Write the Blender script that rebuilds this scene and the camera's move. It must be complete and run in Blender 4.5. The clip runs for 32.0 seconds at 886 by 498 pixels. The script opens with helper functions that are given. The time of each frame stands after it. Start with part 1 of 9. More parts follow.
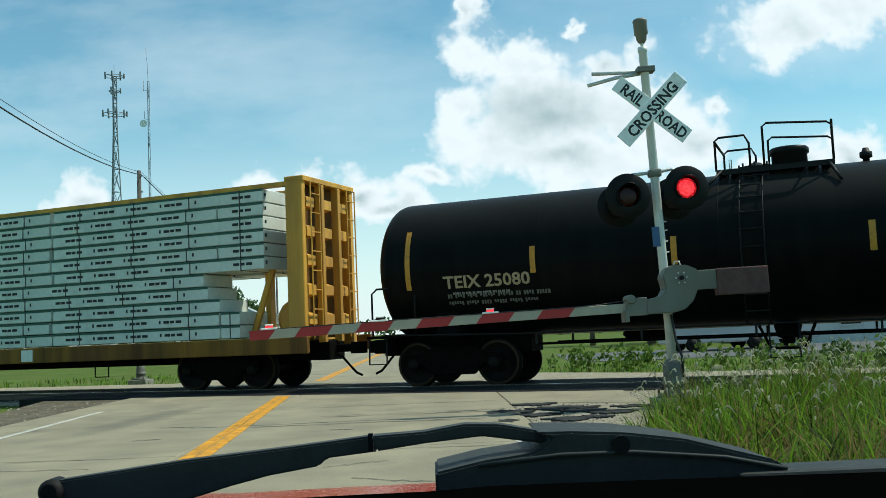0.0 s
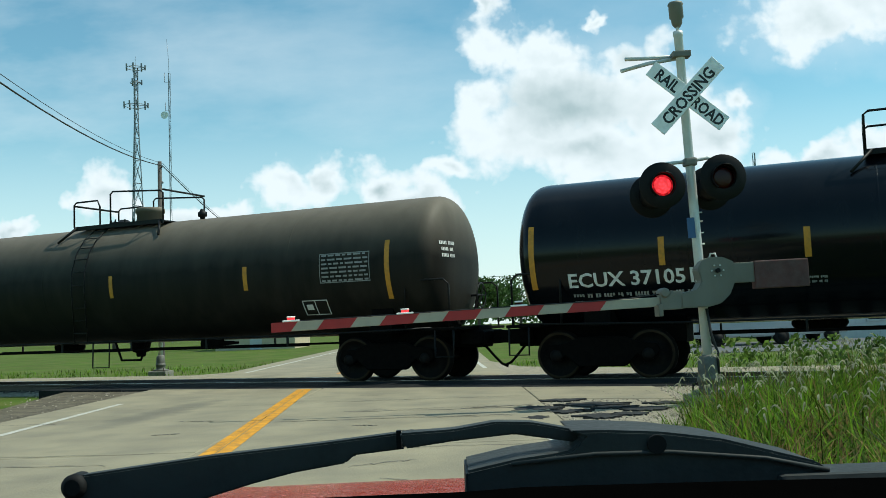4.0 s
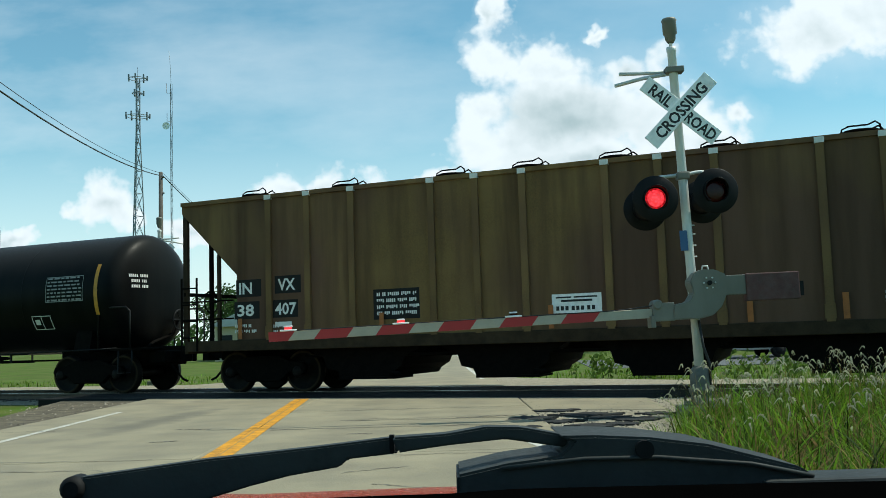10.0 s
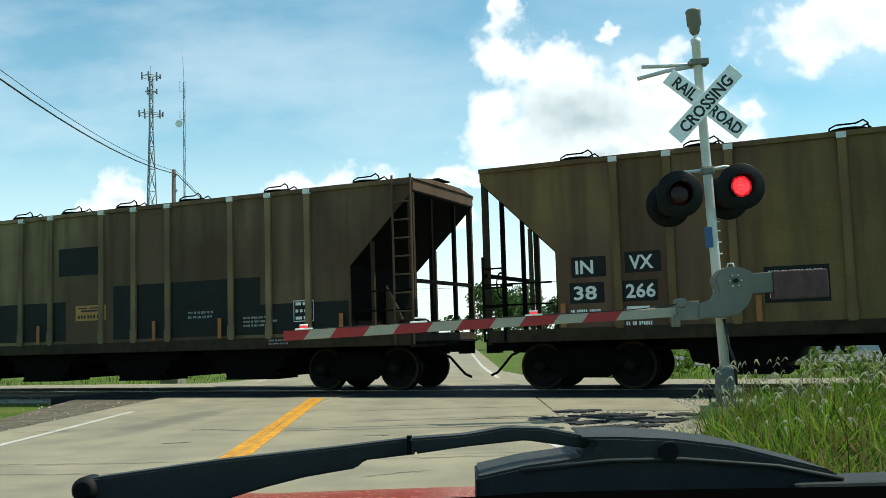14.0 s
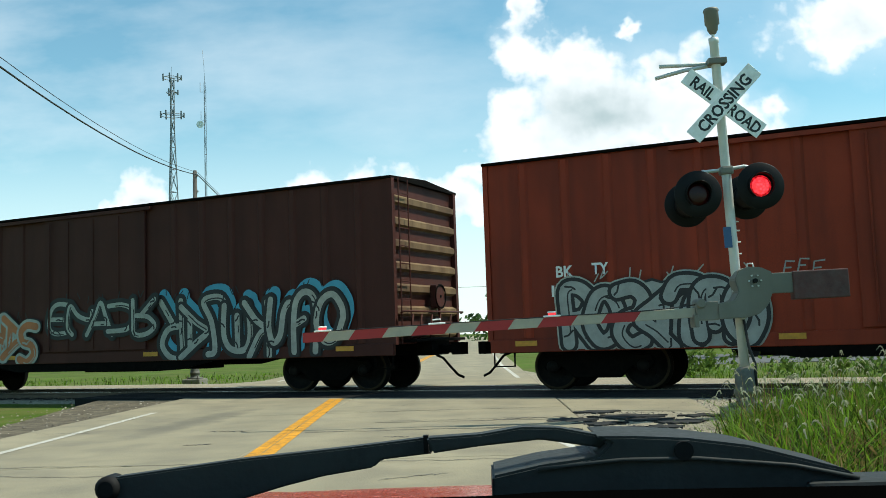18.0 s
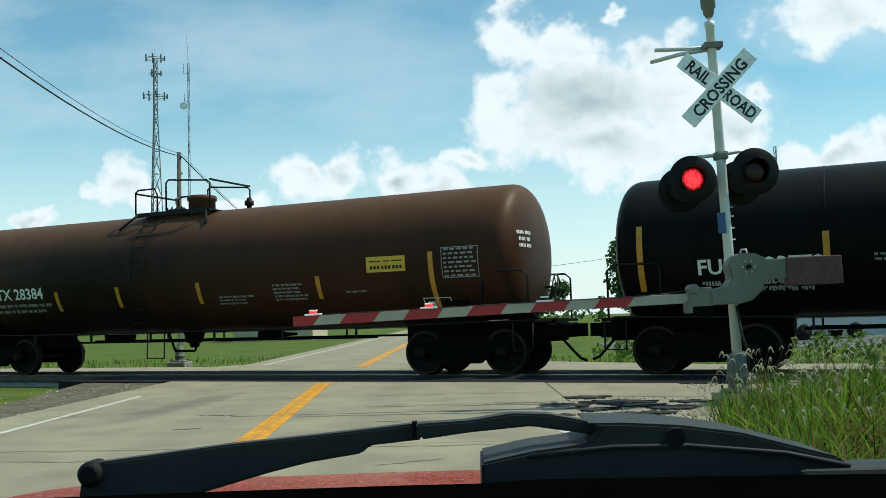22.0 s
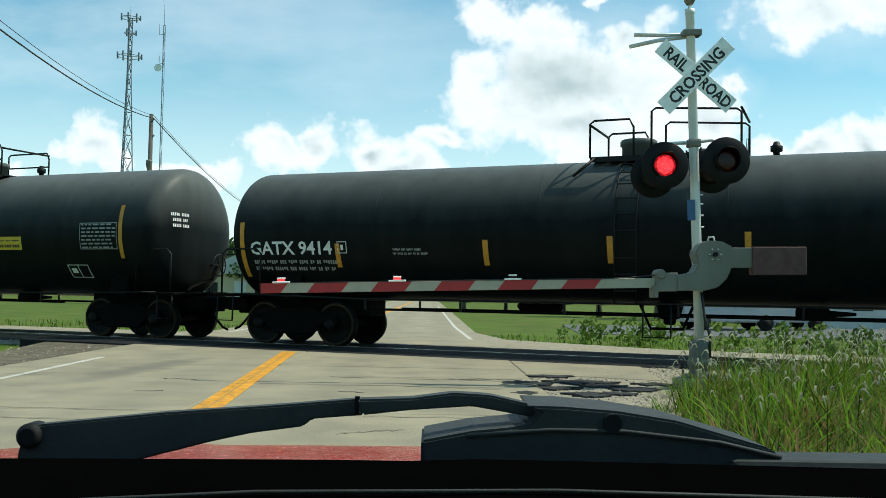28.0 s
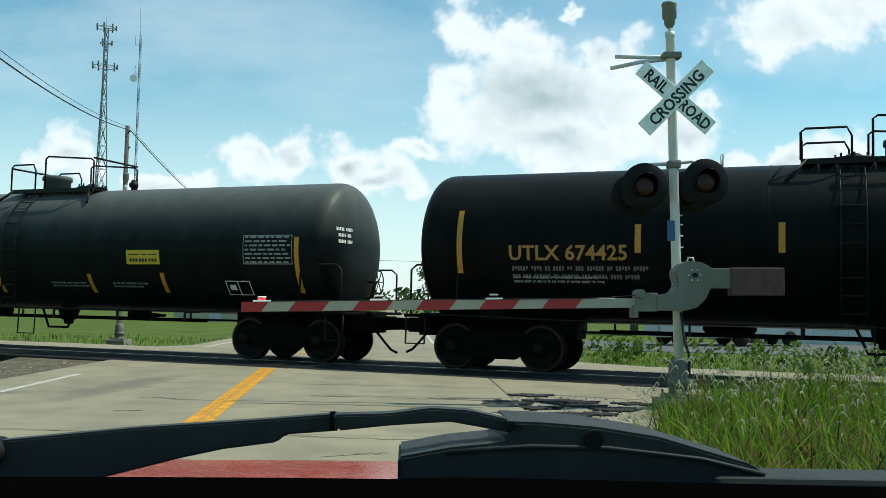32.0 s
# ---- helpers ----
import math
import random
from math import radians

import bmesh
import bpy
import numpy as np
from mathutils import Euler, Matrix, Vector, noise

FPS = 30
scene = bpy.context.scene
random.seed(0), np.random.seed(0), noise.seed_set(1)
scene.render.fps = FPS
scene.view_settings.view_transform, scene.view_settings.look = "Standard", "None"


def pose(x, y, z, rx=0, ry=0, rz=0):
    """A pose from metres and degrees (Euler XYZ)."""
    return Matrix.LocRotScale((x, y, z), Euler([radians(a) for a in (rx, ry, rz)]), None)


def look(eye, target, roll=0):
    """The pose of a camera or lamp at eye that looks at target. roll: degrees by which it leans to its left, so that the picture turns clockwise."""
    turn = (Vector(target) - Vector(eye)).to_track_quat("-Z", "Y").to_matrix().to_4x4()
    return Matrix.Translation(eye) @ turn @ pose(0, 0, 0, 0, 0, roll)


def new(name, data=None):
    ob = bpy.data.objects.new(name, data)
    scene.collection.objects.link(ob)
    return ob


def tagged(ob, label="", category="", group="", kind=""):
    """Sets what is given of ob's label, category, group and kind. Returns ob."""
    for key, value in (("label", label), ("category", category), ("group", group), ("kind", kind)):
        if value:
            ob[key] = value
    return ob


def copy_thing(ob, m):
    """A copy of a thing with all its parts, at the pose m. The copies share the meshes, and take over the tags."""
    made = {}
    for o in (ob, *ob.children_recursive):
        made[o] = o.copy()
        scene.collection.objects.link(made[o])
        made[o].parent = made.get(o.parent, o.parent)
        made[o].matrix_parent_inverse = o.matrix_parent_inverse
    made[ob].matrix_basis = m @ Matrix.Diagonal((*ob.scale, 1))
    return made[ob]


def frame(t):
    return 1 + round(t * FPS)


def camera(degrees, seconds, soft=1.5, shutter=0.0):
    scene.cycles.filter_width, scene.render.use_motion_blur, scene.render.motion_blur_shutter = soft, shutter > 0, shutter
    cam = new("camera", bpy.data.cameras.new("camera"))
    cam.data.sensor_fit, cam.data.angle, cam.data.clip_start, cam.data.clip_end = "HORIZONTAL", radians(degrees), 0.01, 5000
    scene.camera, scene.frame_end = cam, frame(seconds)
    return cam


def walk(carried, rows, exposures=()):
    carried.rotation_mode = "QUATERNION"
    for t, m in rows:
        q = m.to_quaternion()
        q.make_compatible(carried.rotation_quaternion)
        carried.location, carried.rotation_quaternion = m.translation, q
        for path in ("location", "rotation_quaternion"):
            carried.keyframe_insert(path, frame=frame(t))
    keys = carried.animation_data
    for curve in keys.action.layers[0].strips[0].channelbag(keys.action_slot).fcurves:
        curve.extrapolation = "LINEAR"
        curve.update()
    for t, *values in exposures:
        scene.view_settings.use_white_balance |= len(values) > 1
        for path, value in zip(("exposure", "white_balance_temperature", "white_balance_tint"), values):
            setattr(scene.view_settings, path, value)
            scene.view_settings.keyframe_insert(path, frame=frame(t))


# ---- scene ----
# x right, y ahead, z up; the road runs along y, the track crosses it at an angle
TRACK = 0.41305          # angle of the track against the x axis
DIST = 18.838            # from the origin to the track's centre line
RAIL = 0.134             # top of rail
GROUND = 0.13            # road level at the crossing
DEG_TRACK = -math.degrees(TRACK)
U = Vector((math.cos(TRACK), -math.sin(TRACK), 0))
N = Vector((math.sin(TRACK), math.cos(TRACK), 0))


def run(t):
    """Metres that the train has gone at t."""
    return 13.33 * t + 0.00227 * t * t


# ---- camera ----
cam = camera(50.0, 32.0, soft=0.6)
CAM_ROWS = [
    (0.0, 0.044, -0.283, 1.247, -0.923, 4.989, 2.451), (0.5, -0.01, -0.01, 1.248, -0.961, 4.954, 2.231), (1.0, -0.012, 0.024, 1.246, -0.67, 4.545, 2.134),
    (1.5, -0.034, -0.004, 1.239, -0.499, 4.517, 1.982), (2.0, -0.038, -0.004, 1.234, -0.266, 4.55, 1.86), (2.5, -0.042, 0.055, 1.222, -0.114, 4.628, 1.737),
    (4.5, -0.064, 0.112, 1.264, 0.25, 4.588, 2.196), (5.0, -0.07, 0.067, 1.264, 0.246, 4.622, 2.22), (5.5, -0.073, 0.021, 1.247, 0.196, 4.7, 2.138),
    (6.0, -0.076, 0.019, 1.24, 0.12, 4.871, 2.063), (6.5, -0.06, 0.021, 1.241, 0.131, 5.135, 2.022), (7.0, -0.057, -0.034, 1.252, 0.17, 5.336, 2.053),
    (7.5, -0.04, -0.067, 1.246, 0.328, 5.468, 2.016), (8.0, -0.033, -0.082, 1.24, 0.389, 5.474, 1.974), (8.5, -0.019, -0.104, 1.232, 0.437, 5.474, 1.94),
    (9.0, -0.004, -0.092, 1.234, 0.413, 5.436, 1.928), (9.5, -0.005, -0.073, 1.231, 0.313, 5.373, 1.81), (10.0, 0.005, -0.056, 1.233, 0.204, 5.308, 1.798),
    (10.5, 0.022, -0.04, 1.224, 0.1, 5.285, 1.755), (11.0, 0.03, -0.027, 1.24, 0.037, 5.224, 1.86), (11.5, 0.016, -0.021, 1.247, -0.048, 5.194, 1.893),
    (12.0, -0.0, 0.0, 1.25, -0.0, 5.2, 1.9), (12.5, -0.02, 0.001, 1.242, 0.179, 5.226, 1.752), (13.0, -0.04, 0.025, 1.252, 0.441, 5.205, 1.849),
    (13.5, -0.068, 0.129, 1.245, 0.769, 5.257, 1.715), (15.5, -0.095, 0.456, 1.285, 1.173, 4.745, 1.869), (16.0, -0.127, 0.593, 1.291, 0.801, 4.656, 1.97),
    (16.5, -0.141, 0.745, 1.293, 0.488, 4.64, 1.958), (17.0, -0.124, 0.596, 1.278, 0.949, 4.762, 1.835), (17.5, -0.09, 0.376, 1.278, 1.594, 4.923, 1.902),
    (18.0, -0.043, 0.201, 1.289, 2.188, 5.142, 1.937), (18.5, -0.022, 0.157, 1.278, 2.213, 5.292, 1.859), (19.0, -0.012, 0.145, 1.288, 1.947, 5.232, 1.951),
    (19.5, -0.0, 0.194, 1.278, 1.686, 5.17, 1.827), (20.0, 0.006, 0.181, 1.275, 1.517, 4.993, 1.903), (20.5, -0.049, 0.039, 1.272, 1.274, 4.713, 1.967),
    (21.0, -0.059, 0.029, 1.267, 1.241, 4.527, 1.795), (21.5, -0.109, 0.17, 1.28, 1.089, 4.336, 1.764), (22.0, -0.159, 0.315, 1.296, 1.177, 4.16, 1.622),
    (22.5, -0.225, 0.469, 1.326, 1.361, 3.964, 1.46), (23.0, -0.273, 0.607, 1.343, 1.67, 3.825, 1.228), (23.5, -0.335, 0.728, 1.365, 1.859, 3.666, 1.03),
    (24.0, -0.401, 0.892, 1.357, 1.577, 3.451, 0.393), (24.5, -0.366, 1.138, 1.357, 1.015, 3.124, 0.33), (25.0, -0.225, 0.881, 1.353, 1.951, 2.66, 0.57),
    (25.5, -0.209, 0.7, 1.329, 1.307, 2.715, 0.042), (26.0, -0.206, 0.595, 1.323, 0.642, 3.09, -0.492), (26.5, -0.224, 0.464, 1.282, 0.057, 3.25, -1.029),
    (28.5, -0.149, 0.293, 1.265, -0.995, 2.65, -0.87), (29.0, -0.164, 0.302, 1.281, -1.225, 2.797, -0.95), (29.5, -0.181, 0.344, 1.298, -1.389, 2.958, -1.022),
    (30.0, -0.208, 0.357, 1.308, -1.554, 3.13, -1.145), (30.5, -0.202, 0.415, 1.329, -1.615, 3.306, -1.186), (31.0, -0.224, 0.372, 1.337, -1.67, 3.46, -1.218),
    (31.5, -0.211, 0.325, 1.351, -1.808, 3.527, -1.214), (32.0, -0.235, 0.277, 1.349, -2.231, 3.526, -1.171),
]

CAR_ROWS = [
    (0.0, 0.039, -0.277, -0.004), (0.5, -0.01, -0.018, -0.004), (1.0, -0.011, 0.008, -0.006),
    (1.5, -0.031, -0.016, -0.013), (2.0, -0.035, -0.018, -0.018), (2.5, -0.036, 0.042, -0.03),
    (4.5, -0.06, 0.093, 0.01), (5.0, -0.068, 0.051, 0.008), (5.5, -0.071, 0.005, -0.007),
    (6.0, -0.073, 0.004, -0.013), (6.5, -0.059, 0.007, -0.012), (7.0, -0.056, -0.042, -0.002),
    (7.5, -0.04, -0.074, -0.006), (8.0, -0.033, -0.089, -0.011), (8.5, -0.02, -0.105, -0.018),
    (9.0, -0.007, -0.094, -0.015), (9.5, -0.006, -0.072, -0.018), (10.0, 0.004, -0.056, -0.015),
    (10.5, 0.022, -0.033, -0.024), (11.0, 0.029, -0.024, -0.009), (11.5, 0.015, -0.021, -0.003),
    (12.0, -0.0, 0.0, -0.0), (12.5, -0.019, -0.002, -0.008), (13.0, -0.038, 0.02, 0.002),
    (13.5, -0.063, 0.116, -0.004), (15.5, -0.089, 0.422, 0.034), (16.0, -0.119, 0.553, 0.039),
    (16.5, -0.132, 0.693, 0.041), (17.0, -0.116, 0.549, 0.027), (17.5, -0.085, 0.348, 0.028),
    (18.0, -0.043, 0.189, 0.038), (18.5, -0.022, 0.151, 0.029), (19.0, -0.014, 0.141, 0.038),
    (19.5, -0.001, 0.189, 0.029), (20.0, 0.004, 0.178, 0.027), (20.5, -0.049, 0.038, 0.022),
    (21.0, -0.058, 0.027, 0.017), (21.5, -0.106, 0.155, 0.029), (22.0, -0.152, 0.289, 0.044),
    (22.5, -0.213, 0.43, 0.071), (23.0, -0.258, 0.557, 0.087), (23.5, -0.316, 0.666, 0.107),
    (24.0, -0.373, 0.817, 0.099), (24.5, -0.341, 1.057, 0.096), (25.0, -0.225, 0.821, 0.087),
    (25.5, -0.211, 0.648, 0.071), (26.0, -0.212, 0.552, 0.066), (26.5, -0.228, 0.43, 0.031),
    (28.5, -0.164, 0.271, 0.011), (29.0, -0.179, 0.277, 0.026), (29.5, -0.194, 0.313, 0.044),
    (30.0, -0.22, 0.323, 0.054), (30.5, -0.213, 0.375, 0.075), (31.0, -0.233, 0.33, 0.084),
    (31.5, -0.221, 0.28, 0.101), (32.0, -0.246, 0.234, 0.095),
]

# the phone camera darkens and cools a little where the train is dark
EXPOSURES = [(0.0, -0.28, 6110, 4.5), (10.0, -0.26, 6110, 5.5), (10.9, -0.04, 6290, 7.5), (19.0, -0.06, 6340, 8.5), (20.3, -0.2, 6190, 6.5), (21.0, -0.34, 6060, 4.5), (22.0, -0.28, 6160, 5.5), (23.5, -0.28, 6110, 4.5), (25.0, -0.2, 6290, 6.5), (26.0, -0.22, 6240, 6.5), (29.0, -0.1, 6240, 6.5), (31.0, -0.12, 6290, 6.5), (32.0, -0.24, 6160, 5.5)]
walk(cam, [(t, pose(x, y, z, 90 + pitch, roll, yaw)) for t, x, y, z, yaw, pitch, roll in CAM_ROWS], EXPOSURES)

# ---- world and sun ----
SUN_DIR = Vector((0.65, 0.06, 1.0)).normalized()
world = bpy.data.worlds.new("sky")
scene.world = world
world.use_nodes = True


def build_world():
    nt = world.node_tree
    nt.nodes.clear()
    nd, ln = nt.nodes.new, nt.links.new

    def math_node(op, a, b=None, clamp=False):
        m = nd("ShaderNodeMath")
        m.operation, m.use_clamp = op, clamp
        for i, s in enumerate((a, b)):
            if s is None:
                continue
            if isinstance(s, (int, float)):
                m.inputs[i].default_value = s
            else:
                ln(s, m.inputs[i])
        return m.outputs[0]

    out, bg = nd("ShaderNodeOutputWorld"), nd("ShaderNodeBackground")
    sky = nd("ShaderNodeTexSky")
    sky.sky_type, sky.sun_disc = "NISHITA", False
    sky.sun_elevation = math.asin(SUN_DIR.z)
    sky.sun_rotation = math.atan2(SUN_DIR.x, SUN_DIR.y)
    sky.air_density, sky.dust_density, sky.ozone_density = 1.0, 0.6, 2.0
    tc, sep = nd("ShaderNodeTexCoord"), nd("ShaderNodeSeparateXYZ")
    ln(tc.outputs["Generated"], sep.inputs[0])
    ax, ay, az = sep.outputs
    depth = math_node("MAXIMUM", ay, 0.12)
    gx, gz = math_node("DIVIDE", ax, depth), math_node("DIVIDE", az, depth)
    flat = nd("ShaderNodeCombineXYZ")
    ln(gx, flat.inputs[0]), ln(gz, flat.inputs[1])

    def noise_at(scale, detail, rough, sx=1.0, sy=1.0, off=(0, 0, 0)):
        mp, nz = nd("ShaderNodeMapping"), nd("ShaderNodeTexNoise")
        mp.inputs["Scale"].default_value, mp.inputs["Location"].default_value = (sx, sy, 1), off
        ln(flat.outputs[0], mp.inputs[0]), ln(mp.outputs[0], nz.inputs["Vector"])
        nz.inputs["Scale"].default_value, nz.inputs["Detail"].default_value, nz.inputs["Roughness"].default_value = scale, detail, rough
        return nz.outputs["Fac"]

    # cumulus heaps: centre and half size, as tangents
    heaps = [(0.060, 0.341, 0.013, 0.030), (0.062, 0.300, 0.027, 0.026), (0.047, 0.242, 0.025, 0.021), (0.115, 0.283, 0.040, 0.030), (0.137, 0.233, 0.089, 0.050),
             (0.075, 0.198, 0.059, 0.036), (0.206, 0.273, 0.044, 0.035), (0.227, 0.223, 0.058, 0.044), (0.164, 0.177, 0.125, 0.038), (0.292, 0.190, 0.050, 0.036),
             (0.321, 0.226, 0.018, 0.014), (0.168, 0.315, 0.008, 0.011), (0.402, 0.312, 0.075, 0.036), (0.470, 0.330, 0.060, 0.045)]
    low_heaps = [(-0.161, 0.155, 0.033, 0.026), (-0.122, 0.157, 0.025, 0.025), (-0.065, 0.148, 0.037, 0.025), (-0.030, 0.129, 0.050, 0.017), (0.011, 0.167, 0.036, 0.014),
                 (-0.356, 0.150, 0.030, 0.030), (-0.461, 0.118, 0.026, 0.014), (0.462, 0.172, 0.032, 0.026), (-0.258, 0.119, 0.050, 0.016), (0.400, 0.156, 0.075, 0.020)]
    bank = None
    # the outlines wander
    wx = math_node("ADD", gx, math_node("MULTIPLY", math_node("SUBTRACT", noise_at(17.0, 4.0, 0.55, 1.0, 1.0, (2.1, 7.3, 0)), 0.5), 0.075))
    wz = math_node("ADD", gz, math_node("MULTIPLY", math_node("SUBTRACT", noise_at(17.0, 4.0, 0.55, 1.0, 1.0, (9.4, 0.8, 0)), 0.5), 0.060))
    for cx, cz, rx, rz in heaps + low_heaps:
        ex = math_node("DIVIDE", math_node("SUBTRACT", wx, cx), rx * 1.12)
        ez = math_node("DIVIDE", math_node("SUBTRACT", wz, cz), rz * 1.12)
        r2 = math_node("ADD", math_node("MULTIPLY", ex, ex), math_node("MULTIPLY", ez, ez))
        one = math_node("SUBTRACT", 1.0, math_node("POWER", r2, 0.6))
        if bank is None:
            bank = one
        else:
            sm = nd("ShaderNodeMath")
            sm.operation = "SMOOTH_MAX"
            sm.inputs[2].default_value = 0.6
            ln(bank, sm.inputs[0]), ln(one, sm.inputs[1])
            bank = sm.outputs[0]
    bank = math_node("MAXIMUM", bank, -2.0)

    def relief(dx, dz):
        """Cauliflower lobes and wisps, sampled a little way off."""
        mv = nd("ShaderNodeVectorMath")
        mv.inputs[1].default_value = (dx, dz, 0)
        ln(flat.outputs[0], mv.inputs[0])
        wn, sc, warp = nd("ShaderNodeTexNoise"), nd("ShaderNodeVectorMath"), nd("ShaderNodeVectorMath")
        wn.inputs["Scale"].default_value, wn.inputs["Detail"].default_value = 24.0, 3.0
        ln(mv.outputs[0], wn.inputs["Vector"])
        sc.operation = "SCALE"
        sc.inputs["Scale"].default_value = 0.030
        ln(wn.outputs["Color"], sc.inputs[0])
        ln(mv.outputs[0], warp.inputs[0]), ln(sc.outputs[0], warp.inputs[1])
        total = None
        for scale, amount in ((21.0, 0.60), (47.0, 0.34), (105.0, 0.20)):
            vo = nd("ShaderNodeTexVoronoi")
            vo.feature = "SMOOTH_F1"
            vo.inputs["Scale"].default_value, vo.inputs["Smoothness"].default_value = scale, 0.45
            ln(warp.outputs[0], vo.inputs["Vector"])
            lobe = math_node("MULTIPLY", math_node("SUBTRACT", 0.42, vo.outputs["Distance"]), amount)
            total = lobe if total is None else math_node("ADD", total, lobe)
        fb = nd("ShaderNodeTexNoise")
        fb.inputs["Scale"].default_value, fb.inputs["Detail"].default_value, fb.inputs["Roughness"].default_value = 12.0, 9.0, 0.58
        ln(mv.outputs[0], fb.inputs["Vector"])
        return math_node("ADD", total, math_node("MULTIPLY", math_node("SUBTRACT", fb.outputs["Fac"], 0.5), 2.0))

    lobes, sunward = relief(0.0, 0.0), relief(0.007, 0.010)
    skirt = math_node("MULTIPLY", math_node("ADD", math_node("ADD", bank, 0.9), math_node("MULTIPLY", math_node("SUBTRACT", noise_at(4.5, 6.0, 0.5, 1.0, 1.6, (5, 2, 0)), 0.5), 3.0)), 0.22, True)
    field = math_node("ADD", math_node("ADD", bank, 0.10), lobes)
    dense = nd("ShaderNodeMapRange")
    dense.interpolation_type = "SMOOTHSTEP"
    dense.inputs["From Min"].default_value, dense.inputs["From Max"].default_value = -0.30, 0.50
    ln(field, dense.inputs["Value"])
    # thin veil, stronger to the left and low down
    veil = math_node("MULTIPLY", math_node("SUBTRACT", noise_at(3.2, 6.0, 0.55, 1.0, 2.6, (3, 1, 0)), 0.40), 2.2, True)
    side = math_node("ADD", math_node("MULTIPLY", gx, -0.7), 0.42, True)
    veil = math_node("MULTIPLY", veil, side)
    low = nd("ShaderNodeMapRange")
    low.inputs["From Min"].default_value, low.inputs["From Max"].default_value = 0.24, 0.02
    low.inputs["To Min"].default_value, low.inputs["To Max"].default_value = 0.0, 0.75
    ln(gz, low.inputs["Value"])
    veil = math_node("MAXIMUM", veil, low.outputs[0])
    cover = math_node("MAXIMUM", dense.outputs[0], math_node("MAXIMUM", veil, skirt))
    ahead = math_node("MULTIPLY", math_node("SUBTRACT", ay, 0.10), 6.0, True)
    up = math_node("MULTIPLY", math_node("ADD", az, 0.02), 60.0, True)
    cover = math_node("MULTIPLY", cover, math_node("MULTIPLY", ahead, up))
    # grey bellies deep inside the heaps; lobes lighter towards the sun
    deep = nd("ShaderNodeMapRange")
    deep.interpolation_type = "SMOOTHSTEP"
    deep.inputs["From Min"].default_value, deep.inputs["From Max"].default_value = 0.42, 1.30
    ln(math_node("ADD", bank, math_node("MULTIPLY", lobes, 0.25)), deep.inputs["Value"])
    patchy = math_node("ADD", math_node("MULTIPLY", math_node("SUBTRACT", noise_at(7.0, 4.0, 0.5, 1.0, 1.5, (1.7, 0.4, 0)), 0.36), 3.2, True), 0.15)
    bx, bz = math_node("DIVIDE", math_node("SUBTRACT", wx, 0.135), 0.085), math_node("DIVIDE", math_node("SUBTRACT", wz, 0.232), 0.040)
    core = math_node("SUBTRACT", 1.0, math_node("ADD", math_node("MULTIPLY", bx, bx), math_node("MULTIPLY", bz, bz)), True)
    belly = math_node("ADD", math_node("MULTIPLY", math_node("MULTIPLY", deep.outputs[0], patchy), 0.95), math_node("MULTIPLY", core, 0.50))
    belly = math_node("ADD", belly, math_node("MULTIPLY", math_node("SUBTRACT", sunward, lobes), 0.30))
    belly = math_node("MULTIPLY", belly, dense.outputs[0], True)
    cc = nd("ShaderNodeMix")
    cc.data_type = "RGBA"
    cc.inputs["A"].default_value, cc.inputs["B"].default_value = (0.94, 0.99, 1.0, 1), (0.36, 0.485, 0.50, 1)
    ln(belly, cc.inputs["Factor"])
    lum = nd("ShaderNodeVectorMath")
    lum.operation = "SCALE"
    lum.inputs["Scale"].default_value = 10.8
    ln(cc.outputs["Result"], lum.inputs[0])
    tint = nd("ShaderNodeVectorMath")
    tint.operation = "MULTIPLY"
    tint.inputs[1].default_value = (1.28, 1.74, 1.46)
    ln(sky.outputs[0], tint.inputs[0])
    mix = nd("ShaderNodeMix")
    mix.data_type = "RGBA"
    ln(cover, mix.inputs["Factor"]), ln(tint.outputs[0], mix.inputs["A"]), ln(lum.outputs[0], mix.inputs["B"])
    ln(mix.outputs["Result"], bg.inputs["Color"])
    bg.inputs["Strength"].default_value = 0.11
    ln(bg.outputs[0], out.inputs[0])


build_world()
sun_data = bpy.data.lights.new("sun", "SUN")
sun_data.energy, sun_data.angle, sun_data.color = 5.0, radians(0.5), (1.0, 0.94, 0.77)
sun = new("sun", sun_data)
sun.matrix_world = look((0, 0, 0), -SUN_DIR)


